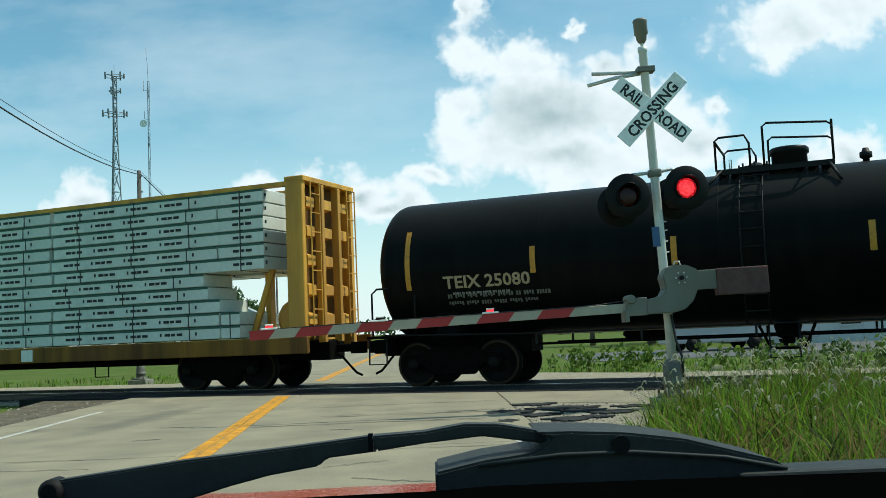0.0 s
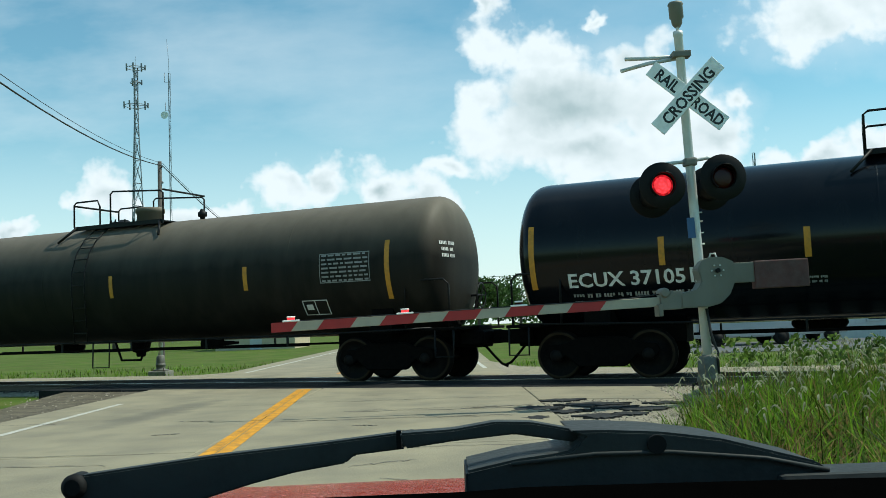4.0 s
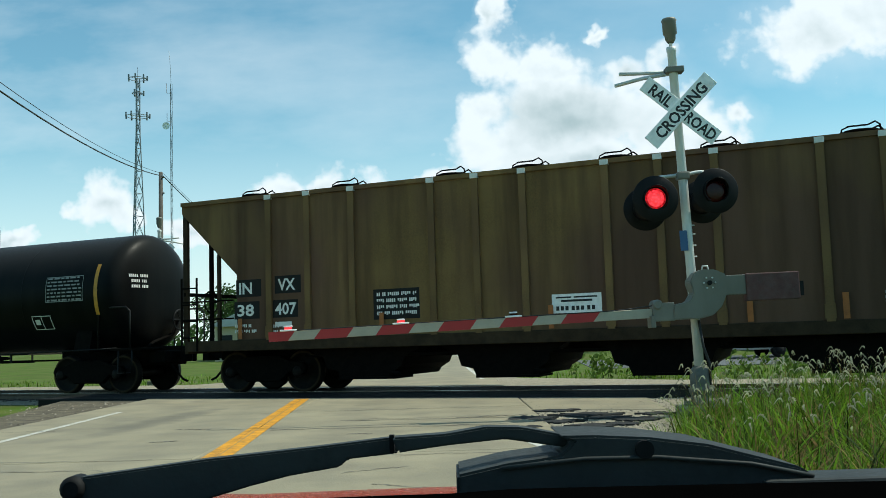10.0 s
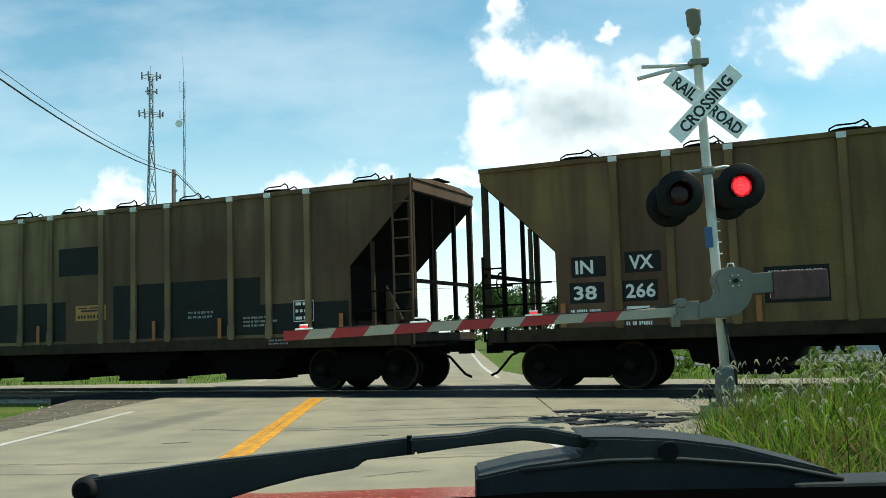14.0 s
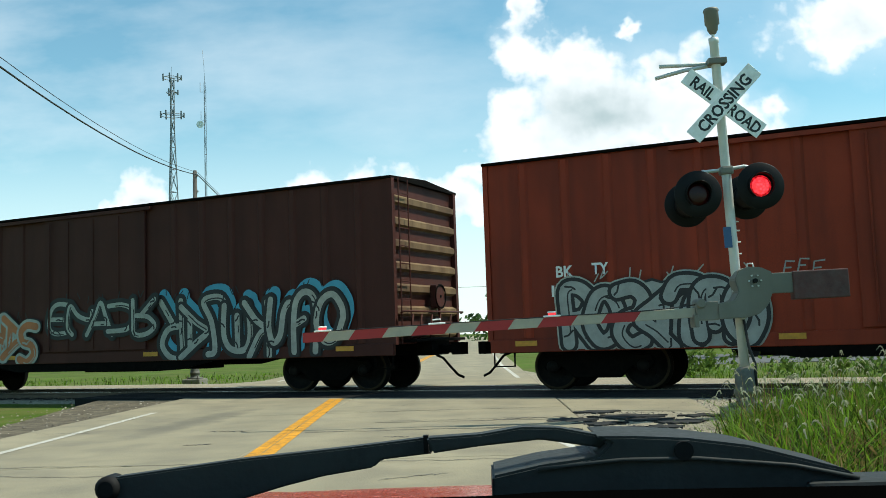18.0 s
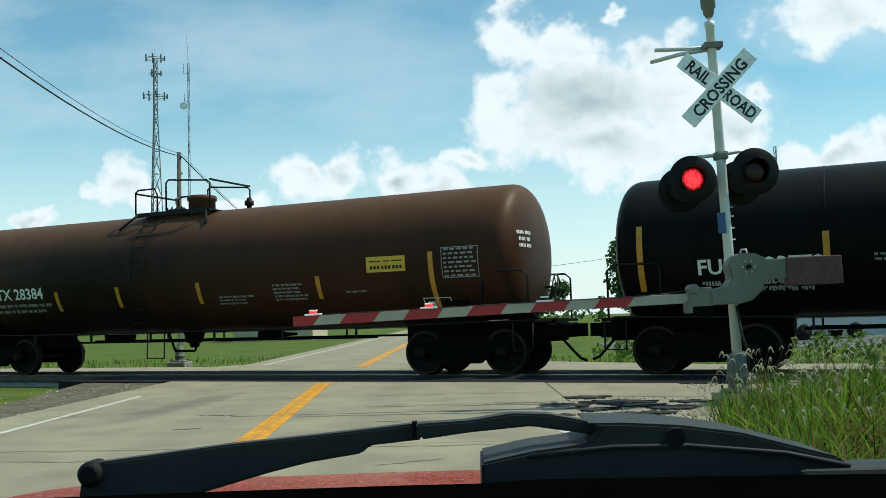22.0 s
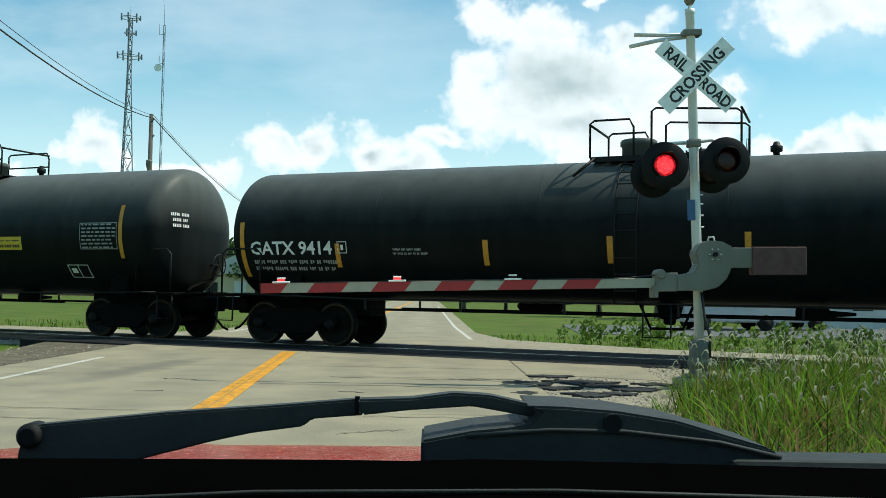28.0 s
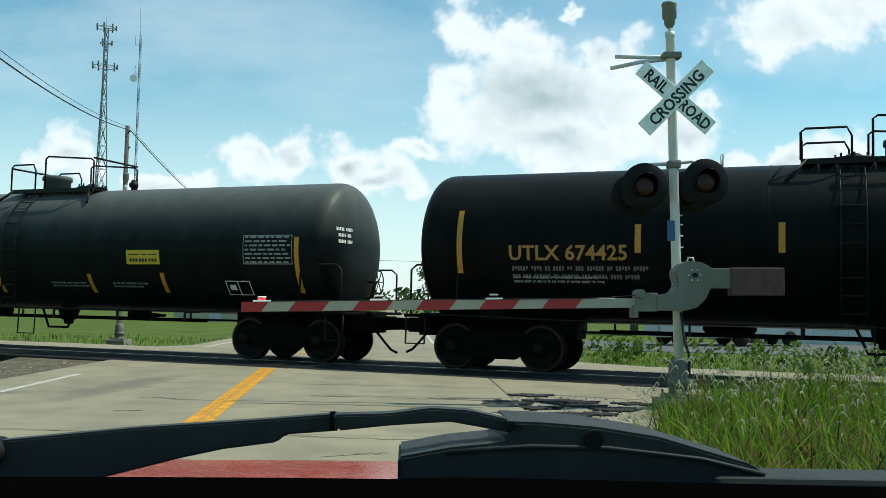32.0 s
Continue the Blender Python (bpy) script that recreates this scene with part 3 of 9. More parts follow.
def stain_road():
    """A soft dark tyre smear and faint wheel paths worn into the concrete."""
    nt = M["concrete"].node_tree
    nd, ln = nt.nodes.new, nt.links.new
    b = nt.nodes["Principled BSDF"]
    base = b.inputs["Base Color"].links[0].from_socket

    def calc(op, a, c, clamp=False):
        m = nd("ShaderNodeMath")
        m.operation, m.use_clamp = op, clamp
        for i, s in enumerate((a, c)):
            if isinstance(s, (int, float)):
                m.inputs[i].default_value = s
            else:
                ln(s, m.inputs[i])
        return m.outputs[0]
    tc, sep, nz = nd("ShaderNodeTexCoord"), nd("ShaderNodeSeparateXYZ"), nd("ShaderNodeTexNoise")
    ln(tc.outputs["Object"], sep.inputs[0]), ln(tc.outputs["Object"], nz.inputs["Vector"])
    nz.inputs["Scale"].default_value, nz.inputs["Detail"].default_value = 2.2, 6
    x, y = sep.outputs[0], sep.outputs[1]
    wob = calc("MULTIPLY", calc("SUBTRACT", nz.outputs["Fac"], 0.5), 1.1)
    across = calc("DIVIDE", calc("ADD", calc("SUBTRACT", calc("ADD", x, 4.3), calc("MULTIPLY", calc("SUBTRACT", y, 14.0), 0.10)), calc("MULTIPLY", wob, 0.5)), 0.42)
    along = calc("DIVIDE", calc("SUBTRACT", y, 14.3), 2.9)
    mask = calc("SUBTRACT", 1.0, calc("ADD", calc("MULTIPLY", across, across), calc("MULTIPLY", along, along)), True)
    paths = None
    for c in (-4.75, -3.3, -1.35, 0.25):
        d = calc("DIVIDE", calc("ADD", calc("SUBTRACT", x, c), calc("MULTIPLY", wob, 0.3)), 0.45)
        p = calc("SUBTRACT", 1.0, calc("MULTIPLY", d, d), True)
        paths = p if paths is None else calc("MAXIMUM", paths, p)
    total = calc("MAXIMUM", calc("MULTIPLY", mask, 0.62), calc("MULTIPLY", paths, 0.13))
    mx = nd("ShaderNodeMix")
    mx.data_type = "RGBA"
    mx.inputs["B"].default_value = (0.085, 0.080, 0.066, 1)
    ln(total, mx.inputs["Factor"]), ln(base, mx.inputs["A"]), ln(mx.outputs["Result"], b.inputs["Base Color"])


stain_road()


# ---- mesh helpers ----
def box(bm, x0, x1, y0, y1, z0, z1, m=None):
    vs = [bm.verts.new(Vector(p) if m is None else m @ Vector(p)) for p in
          ((x0, y0, z0), (x1, y0, z0), (x1, y1, z0), (x0, y1, z0), (x0, y0, z1), (x1, y0, z1), (x1, y1, z1), (x0, y1, z1))]
    for f in ((0, 3, 2, 1), (4, 5, 6, 7), (0, 1, 5, 4), (1, 2, 6, 5), (2, 3, 7, 6), (3, 0, 4, 7)):
        bm.faces.new([vs[i] for i in f])
    return bm


def boxes(*rows):
    bm = bmesh.new()
    for r in rows:
        box(bm, *r)
    return bm


def rounded(x0, x1, y0, y1, z0, z1, r=0.02, seg=2):
    bm = boxes((x0, x1, y0, y1, z0, z1))
    bmesh.ops.bevel(bm, geom=bm.edges[:], offset=r, segments=seg, affect="EDGES", profile=0.6)
    return bm


def prism(bm, outline, axis, a, b):
    """A closed outline of (p, q) pushed from a to b along an axis: 'x' uses (y, z), 'y' (x, z), 'z' (x, y)."""
    def at(p, q, w):
        return {"x": (w, p, q), "y": (p, w, q), "z": (p, q, w)}[axis]
    one = [bm.verts.new(at(p, q, a)) for p, q in outline]
    two = [bm.verts.new(at(p, q, b)) for p, q in outline]
    bm.faces.new(one[::-1])
    bm.faces.new(two)
    k = len(one)
    for i in range(k):
        bm.faces.new((one[i], one[(i + 1) % k], two[(i + 1) % k], two[i]))
    bmesh.ops.recalc_face_normals(bm, faces=bm.faces[:])
    return bm


def rod(bm, p, q, r, seg=8, r2=None):
    p, q = Vector(p), Vector(q)
    d = q - p
    turn = d.to_track_quat("Z", "Y").to_matrix()
    r2 = r if r2 is None else r2
    rings = []
    for c, rad in ((p, r), (q, r2)):
        rings.append([bm.verts.new(c + turn @ Vector((rad * math.cos(a), rad * math.sin(a), 0))) for a in (2 * math.pi * i / seg for i in range(seg))])
    for i in range(seg):
        f = bm.faces.new((rings[0][i], rings[0][(i + 1) % seg], rings[1][(i + 1) % seg], rings[1][i]))
        f.smooth = seg > 6
    bm.faces.new(rings[0][::-1])
    bm.faces.new(rings[1])
    return bm


def bent(bm, pts, r, seg=8):
    """A tube through the points, in one piece."""
    pts = [Vector(p) for p in pts]
    rings, side = [], None
    for i, p in enumerate(pts):
        d = (pts[min(i + 1, len(pts) - 1)] - pts[max(i - 1, 0)]).normalized()
        side = d.orthogonal().normalized() if side is None else (side - d * side.dot(d)).normalized()
        up = d.cross(side)
        rings.append([bm.verts.new(p + side * (r * math.cos(a)) + up * (r * math.sin(a))) for a in (2 * math.pi * k / seg for k in range(seg))])
    for a, b in zip(rings, rings[1:]):
        for k in range(seg):
            bm.faces.new((a[k], a[(k + 1) % seg], b[(k + 1) % seg], b[k])).smooth = True
    bm.faces.new(rings[0][::-1])
    bm.faces.new(rings[-1])
    return bm


def lathe(bm, profile, axis="x", seg=48, centre=(0, 0, 0), closed=False):
    """profile: (along, radius). Turned round an axis through centre."""
    c = Vector(centre)
    rings = []
    for w, r in profile:
        ring = []
        for i in range(seg):
            a = 2 * math.pi * i / seg
            p, q = max(r, 1e-4) * math.cos(a), max(r, 1e-4) * math.sin(a)
            ring.append(bm.verts.new(c + Vector({"x": (w, p, q), "y": (p, w, q), "z": (p, q, w)}[axis])))
        rings.append(ring)
    for a, b in zip(rings, rings[1:]):
        for i in range(seg):
            f = bm.faces.new((a[i], a[(i + 1) % seg], b[(i + 1) % seg], b[i]))
            f.smooth = True
    if not closed:
        bm.faces.new(rings[0])
        bm.faces.new(rings[-1])
    bmesh.ops.recalc_face_normals(bm, faces=bm.faces[:])
    return bm


def mesh_of(name, bm, *mats):
    me = bpy.data.meshes.new(name)
    bm.to_mesh(me)
    bm.free()
    for k in mats:
        me.materials.append(M[k])
    return me


def part(name, bm, mat, parent, label="", at=None):
    """One mesh object under a thing or a part. bm may be a finished mesh, to share it."""
    me = bm if isinstance(bm, bpy.types.Mesh) else mesh_of(name, bm, mat)
    ob = new(name, me)
    ob.parent = parent
    if at is not None:
        ob.matrix_basis = at
    return tagged(ob, label)


def thing(name, label, category, m=None, group="", kind="", bm=None, mat=None):
    ob = new(name, mesh_of(name, bm, mat) if bm is not None else None)
    if m is not None:
        ob.matrix_basis = m
    return tagged(ob, label, category, group, kind)


def letters(body, size, align="LEFT", bold=0.0):
    cu = bpy.data.curves.new("letters", "FONT")
    cu.body, cu.size, cu.align_x, cu.resolution_u, cu.offset = body, size, align, 2, bold
    ob = bpy.data.objects.new("letters", cu)
    me = bpy.data.meshes.new_from_object(ob)
    bm = bmesh.new()
    bm.from_mesh(me)
    bpy.data.objects.remove(ob)
    bpy.data.curves.remove(cu)
    bpy.data.meshes.remove(me)
    return bm


def flat_bars(rows):
    """Plain bars (x0, x1, y0, y1) in the xy plane."""
    bm = bmesh.new()
    for x0, x1, y0, y1 in rows:
        bm.faces.new([bm.verts.new(p) for p in ((x0, y0, 0), (x1, y0, 0), (x1, y1, 0), (x0, y1, 0))])
    return bm


def sliced(bm, step=0.09):
    ys = [v.co.y for v in bm.verts]
    y = min(ys) + step
    while y < max(ys) - 0.01:
        bmesh.ops.bisect_plane(bm, geom=bm.verts[:] + bm.edges[:] + bm.faces[:], plane_co=(0, y, 0), plane_no=(0, 1, 0))
        y += step
    return bm


def on_round(bm, x, h, radius, zc, lift=0.006):
    """Lays a flat xy drawing on the near side of a drum that lies along x."""
    sliced(bm)
    for v in bm.verts:
        a = (v.co.y + h) / radius
        v.co = ((v.co.x + x), -(radius + lift) * math.cos(a), zc + (radius + lift) * math.sin(a))
    return bm


def on_side(bm, x, z, y):
    for v in bm.verts:
        v.co = (v.co.x + x, y, v.co.y + z)
    return bm


def track_point(s, n, z=0.0):
    """World place at s along the track, n beyond its centre line."""
    p = U * s + N * (DIST + n)
    return Vector((p.x, p.y, z))


# ---- ground, road and track ----
def edge_y(x, n):
    """y at which the line n beyond the track's centre crosses x."""
    return (DIST + n - x * math.sin(TRACK)) / math.cos(TRACK)


def slab(outline, z0, z1, name, mat, parent, bevel=0.012):
    bm = prism(bmesh.new(), outline, "z", z0, z1)
    if bevel:
        bmesh.ops.bevel(bm, geom=[e for e in bm.edges if all(v.co.z > z1 - 0.001 for v in e.verts)], offset=bevel, segments=1, affect="EDGES")
    return part(name, bm, mat, parent)


def build_ground():
    bm = bmesh.new()
    ring = [(-2500, -2500), (2500, -2500), (2500, 2500), (-2500, 2500)]
    bm.faces.new([bm.verts.new((x, y, -0.06)) for x, y in ring])
    thing("ground", "mown grass verge with worn dry patches", "ground", kind="structure", bm=bm, mat="ground")

    road = thing("road", "weathered concrete two-lane road with jointed slabs", "road", kind="structure")
    x0, xm, x1, gap = -6.35, -2.5, 1.25, 0.008
    cuts = [-14, -8, -2, 3.6, 9.35, 15.0]
    for xa, xb in ((x0, xm), (xm, x1)):
        for ya, yb in zip(cuts, cuts[1:]):
            slab([(xa + gap, ya + gap), (xb - gap, ya + gap), (xb - gap, yb - gap), (xa + gap, yb - gap)], -0.12, GROUND, "concrete_slab", "concrete", road)
        ya = cuts[-1]
        slab([(xa + gap, ya + gap), (xb - gap, ya + gap), (xb - gap, edge_y(xb, -2.75)), (xa + gap, edge_y(xa, -2.75))], -0.12, GROUND, "concrete_slab", "concrete", road)
        far = [max(edge_y(xa, 1.0), edge_y(xb, 1.0)), 28.5, 35, 42, 49, 56, 70, 90, 130, 400]
        slab([(xa + gap, edge_y(xa, 1.0)), (xb - gap, edge_y(xb, 1.0)), (xb - gap, 28.5 - gap), (xa + gap, 28.5 - gap)], -0.12, GROUND, "concrete_slab", "concrete", road)
        for ya, yb in zip(far[1:], far[2:]):
            slab([(xa + gap, ya + gap), (xb - gap, ya + gap), (xb - gap, yb - gap), (xa + gap, yb - gap)], -0.12, GROUND, "concrete_slab", "concrete", road)
    slab([(1.25 + gap, 14.25), (2.0, 14.0), (3.1, 13.5), (3.35, edge_y(3.35, -2.75)), (1.25 + gap, edge_y(1.25, -2.75))], -0.12, GROUND - 0.006, "concrete_slab", "concrete", road)
    # stripes, laid 4 mm proud
    def stripe(pts, width, mat, name):
        bm2 = bmesh.new()
        left = [(x - width / 2, y) for x, y in pts]
        right = [(x + width / 2, y) for x, y in pts]
        for i in range(len(pts) - 1):
            k = 14
            for j in range(k):
                a, b = j / k, (j + 1) / k
                def mid(p, q, f):
                    return (p[0] + (q[0] - p[0]) * f, p[1] + (q[1] - p[1]) * f, GROUND + 0.004)
                w = 0.0
                q = [mid(left[i], left[i + 1], a), mid(right[i], right[i + 1], a), mid(right[i], right[i + 1], b), mid(left[i], left[i + 1], b)]
                bm2.faces.new([bm2.verts.new((p[0] + w, p[1], p[2])) for p in q])
        part(name, bm2, mat, road)
    for dx in (-0.072, 0.072):
        stripe([(-1.75 + dx, -14.0), (-1.9 + dx, 3.0), (-2.27 + dx, 9.1), (-2.82 + dx, edge_y(-2.8, -3.0))], 0.132, "yellow_line", "yellow_centre_line")
        stripe([(-2.76 + dx, edge_y(-2.76, 2.4)), (-2.78 + dx, 34), (-2.8 + dx, 140)], 0.132, "yellow_line", "yellow_centre_line")
    stripe([(-5.3, -14), (-5.35, 3), (-5.47, 11.8), (-5.6, 16.3)], 0.11, "white_line", "white_edge_line")
    stripe([(0.9, 24.6), (0.72, 33.7), (0.6, 90)], 0.11, "white_line", "white_edge_line")
    stripe([(-5.72, 26.8), (-5.6, 37.6), (-5.5, 90)], 0.11, "white_line", "white_edge_line")
    stripe([(0.94, 9.2), (0.90, 9.5), (0.77, 10.3)], 0.085, "white_line", "white_edge_line")
    # sealed cracks
    random.seed(4)
    def crack(p, q, width):
        bm2 = bmesh.new()
        k, last = 16, None
        for i in range(k + 1):
            f = i / k
            x, y = p[0] + (q[0] - p[0]) * f, p[1] + (q[1] - p[1]) * f + random.uniform(-0.05, 0.05)
            w = width * random.uniform(0.4, 1.0)
            pair = [bm2.verts.new((x, y - w, GROUND + 0.005)), bm2.verts.new((x, y + w, GROUND + 0.005))]
            if last:
                bm2.faces.new((last[0], pair[0], pair[1], last[1]))
            last = pair
        part("crack", bm2, "crack", road)
    for p, q, w in (((-6.0, 9.6), (-2.9, 9.3), 0.012), ((-1.4, 9.2), (0.8, 9.05), 0.014), ((-2.0, 15.1), (1.1, 14.9), 0.012), ((-2.35, 9.4), (-2.8, 17.5), 0.016),
                    ((-0.6, 7.3), (0.5, 6.7), 0.012), ((-3.6, 12.6), (-3.1, 12.5), 0.025), ((-1.2, 11.3), (-0.9, 11.25), 0.03), ((-0.6, 10.6), (-0.3, 10.6), 0.03), ((-6.1, 13.0), (-5.3, 12.9), 0.012),
                    ((-2.3, 9.25), (-2.55, 12.6), 0.02), ((-1.5, 13.2), (1.0, 12.9), 0.02), ((-1.3, 13.35), (0.6, 13.25), 0.012), ((-0.9, 8.0), (-0.35, 8.3), 0.012), ((-3.45, 11.0), (-3.15, 11.1), 0.03), ((-4.7, 8.9), (-3.1, 8.6), 0.010), ((-1.6, 16.2), (-1.1, 16.1), 0.014), ((-2.25, 12.12), (0.75, 12.0), 0.022), ((0.1, 13.08), (1.1, 13.27), 0.035), ((-0.3, 11.95), (0.7, 11.8), 0.014)):
        crack(p, q, w)

    # level crossing surface
    cross = thing("crossing_surface", "dark worn rubber crossing panels between and beside the rails", "crossing", kind="structure")
    # near panels' width and dark colour also take in the train's shadow
    for n0, n1, mat in ((-2.72, -1.78, "panel"), (-1.76, -0.86, "panel"), (-0.62, -0.01, "panel"), (0.01, 0.62, "panel"), (0.86, 0.98, "panel")):
        s0 = -17.2
        while s0 < -3.0:
            s1 = s0 + 2.38
            quad = [track_point(s, n) for s, n in ((s0, n0), (s1, n0), (s1, n1), (s0, n1))]
            slab([(p.x, p.y) for p in quad], -0.1, GROUND - 0.004, "crossing_panel", mat, cross)
            s0 += 2.4
    # gravel aprons
    apron = thing("gravel_apron", "pale crushed gravel shoulder beside the road", "gravel", kind="structure")
    def sheet(pts, z, name, mat, parent):
        bm2 = bmesh.new()
        bm2.faces.new([bm2.verts.new((x, y, zz)) for (x, y), zz in zip(pts, z)])
        part(name, bm2, mat, parent)
    def shoulder(pts):
        zs = [GROUND - 0.03 if i in (0, len(pts) - 1) else 0.0 for i in range(len(pts))]
        sheet(pts, zs, "shoulder", "gravel", apron)
    slab([(1.25, 6.0), (1.9, 7.0), (2.3, 9.5), (2.75, 11.5), (3.9, 13.0), (4.6, edge_y(4.6, -2.75)), (1.25, edge_y(1.25, -2.75))], -0.2, GROUND - 0.018, "shoulder", "gravel", apron, 0.02)
    slab([(-6.35, 11.0), (-6.35, edge_y(-6.35, -2.75)), (-8.6, edge_y(-8.6, -2.75)), (-7.4, 14.0), (-6.8, 11.5)], -0.2, GROUND - 0.04, "shoulder", "dirt", apron, 0.02)
    slab([(1.25, edge_y(1.25, 1.0)), (9, edge_y(9, 1.0)), (26, edge_y(26, 1.2)), (26, edge_y(26, 3.2)), (5.3, edge_y(5.3, 3.3)), (1.9, 25.4), (1.25, 30.0)], -0.2, GROUND - 0.03, "shoulder", "gravel", apron, 0.02)
    slab([(-6.35, edge_y(-6.35, 1.0)), (-6.35, 29.0), (-7.3, 27.5), (-9.5, edge_y(-9.5, 3.4)), (-24, edge_y(-24, 2.6)), (-24, edge_y(-24, 1.0))], -0.2, GROUND - 0.04, "shoulder", "gravel", apron, 0.02)
    # patched potholes in the shoulder, sized to take in the signal's cast shadow
    random.seed(11)
    for cx, cy, rx, ry in ((1.08, 12.75, 0.34, 0.36), (1.85, 13.05, 0.48, 0.34), (1.70, 11.5, 0.26, 0.30), (0.98, 11.5, 0.16, 0.22), (2.38, 12.2, 0.30, 0.30),
                           (1.42, 12.2, 0.30, 0.24), (2.05, 12.55, 0.34, 0.20), (2.8, 12.9, 0.25, 0.22), (1.6, 13.9, 0.32, 0.24), (2.1, 11.6, 0.2, 0.2)):
        ring = [(cx + rx * math.cos(a) * random.uniform(0.45, 1.25), cy + ry * math.sin(a) * random.uniform(0.45, 1.25)) for a in (2 * math.pi * i / 30 for i in range(30))]
        part("asphalt_patch", prism(bmesh.new(), ring, "z", GROUND - 0.05, GROUND + 0.003), "asphalt", apron)
    # loose stones
    bm2 = bmesh.new()
    random.seed(5)
    for i in range(3330):
        if i < 3050:
            x, y = random.uniform(1.2, 4.3), random.uniform(8.5, 17.0)
            if x > 1.9 + (y - 8.5) * 0.3:
                continue
        else:
            x, y = random.uniform(-8.6, -6.4), random.uniform(12.5, 20.0)
        r = random.choice((0.006, 0.008, 0.011, 0.016)) * random.uniform(0.8, 1.3) * (1.25 if i < 3050 else 1.7)
        zz = GROUND - 0.018 if i < 3050 else GROUND - 0.03
        vs = [bm2.verts.new((x + dx * r * random.uniform(0.7, 1.3), y + dy * r * random.uniform(0.7, 1.3), zz + dz * r * 0.8)) for dx, dy, dz in
              ((1, 0, 0), (0, 1, 0), (-1, 0, 0), (0, -1, 0), (0, 0, 1.0))]
        for a, b in ((0, 1), (1, 2), (2, 3), (3, 0)):
            bm2.faces.new((vs[a], vs[b], vs[4]))
    thing("loose_gravel", "scattered pale gravel stones on the shoulder", "gravel", kind="stuff", bm=bm2, mat="stone")

    # the track
    track = thing("railway_track", "single steel railway track on timber sleepers and ballast", "track", kind="structure")
    place = pose(track_point(0, 0).x, track_point(0, 0).y, 0, 0, 0, DEG_TRACK)
    def rail_bm(a, b):
        prof = [(-0.068, -0.04), (0.068, -0.04), (0.068, -0.025), (0.012, -0.01), (0.012, 0.085), (0.036, 0.098), (0.036, 0.128), (0.028, 0.134), (-0.028, 0.134), (-0.036, 0.128), (-0.036, 0.098), (-0.012, 0.085), (-0.012, -0.01), (-0.068, -0.025)]
        return prism(bmesh.new(), prof, "x", a, b)
    for y in (-0.755, 0.755):
        r = part("rail", rail_bm(-600, 600), "rail", track, at=place @ pose(0, y, 0))
        part("rail_head", boxes((-600, 600, -0.024, 0.024, 0.1345, 0.1365)), "rail_top", r)
    def bed(a, b):
        prof = [(-2.9, -0.16), (2.9, -0.16), (1.65, -0.02), (-1.65, -0.02)]
        return prism(bmesh.new(), prof, "x", a, b)
    part("ballast", bed(-600, -17.3), "gravel", track, at=place)
    part("ballast", bed(-2.6, 600), "gravel", track, at=place)
    tie = mesh_of("sleeper", rounded(-0.11, 0.11, -1.28, 1.28, -0.12, 0.0, 0.012, 1), "tie")
    s = -60.0
    while s < 60.0:
        if not -17.4 < s < -2.5:
            part("sleeper", tie, "tie", track, at=place @ pose(s, 0, -0.005, 0, 0, random.uniform(-1, 1)))
        s += 0.55
    bm2 = bmesh.new()
    for i in range(2600):
        s = random.choice((random.uniform(-2.4, 12), random.uniform(-45, -17.4)))
        n = random.choice((-1, 1)) * random.uniform(0.85, 2.7)
        p = track_point(s, n, -0.02 - max(0, abs(n) - 1.65) * 0.11)
        r = random.uniform(0.02, 0.05)
        vs = [bm2.verts.new((p.x + dx * r * random.uniform(0.7, 1.3), p.y + dy * r * random.uniform(0.7, 1.3), p.z + dz * r)) for dx, dy, dz in
              ((1, 0, 0), (0, 1, 0), (-1, 0, 0), (0, -1, 0), (0, 0, 1.0))]
        for a, b in ((0, 1), (1, 2), (2, 3), (3, 0)):
            bm2.faces.new((vs[a], vs[b], vs[4]))
    thing("ballast_stones", "loose grey ballast stones along the track", "ballast", kind="stuff", bm=bm2, mat="stone")


build_ground()


# ---- crossing signal and gate ----
def lamp_lens(parent, at, rad):
    """A lens unit that turns: one face gives light, the other is dark."""
    bm = bmesh.new()
    lathe(bm, [(-0.03, rad * 0.3), (-0.022, rad * 0.75), (0.0, rad), (0.012, rad), (0.02, rad * 0.7), (0.024, 0.001)], "y", 20)
    for f in bm.faces:
        c = f.calc_center_median()
        f.material_index = 0 if c.y > 0.0 else (2 if math.hypot(c.x, c.z) < rad * 0.62 else 1)
    me = mesh_of("lens", bm, "lens_dark", "lens_lit", "lens_hot")
    return part("lens", me, None, parent, "red signal lens", at)


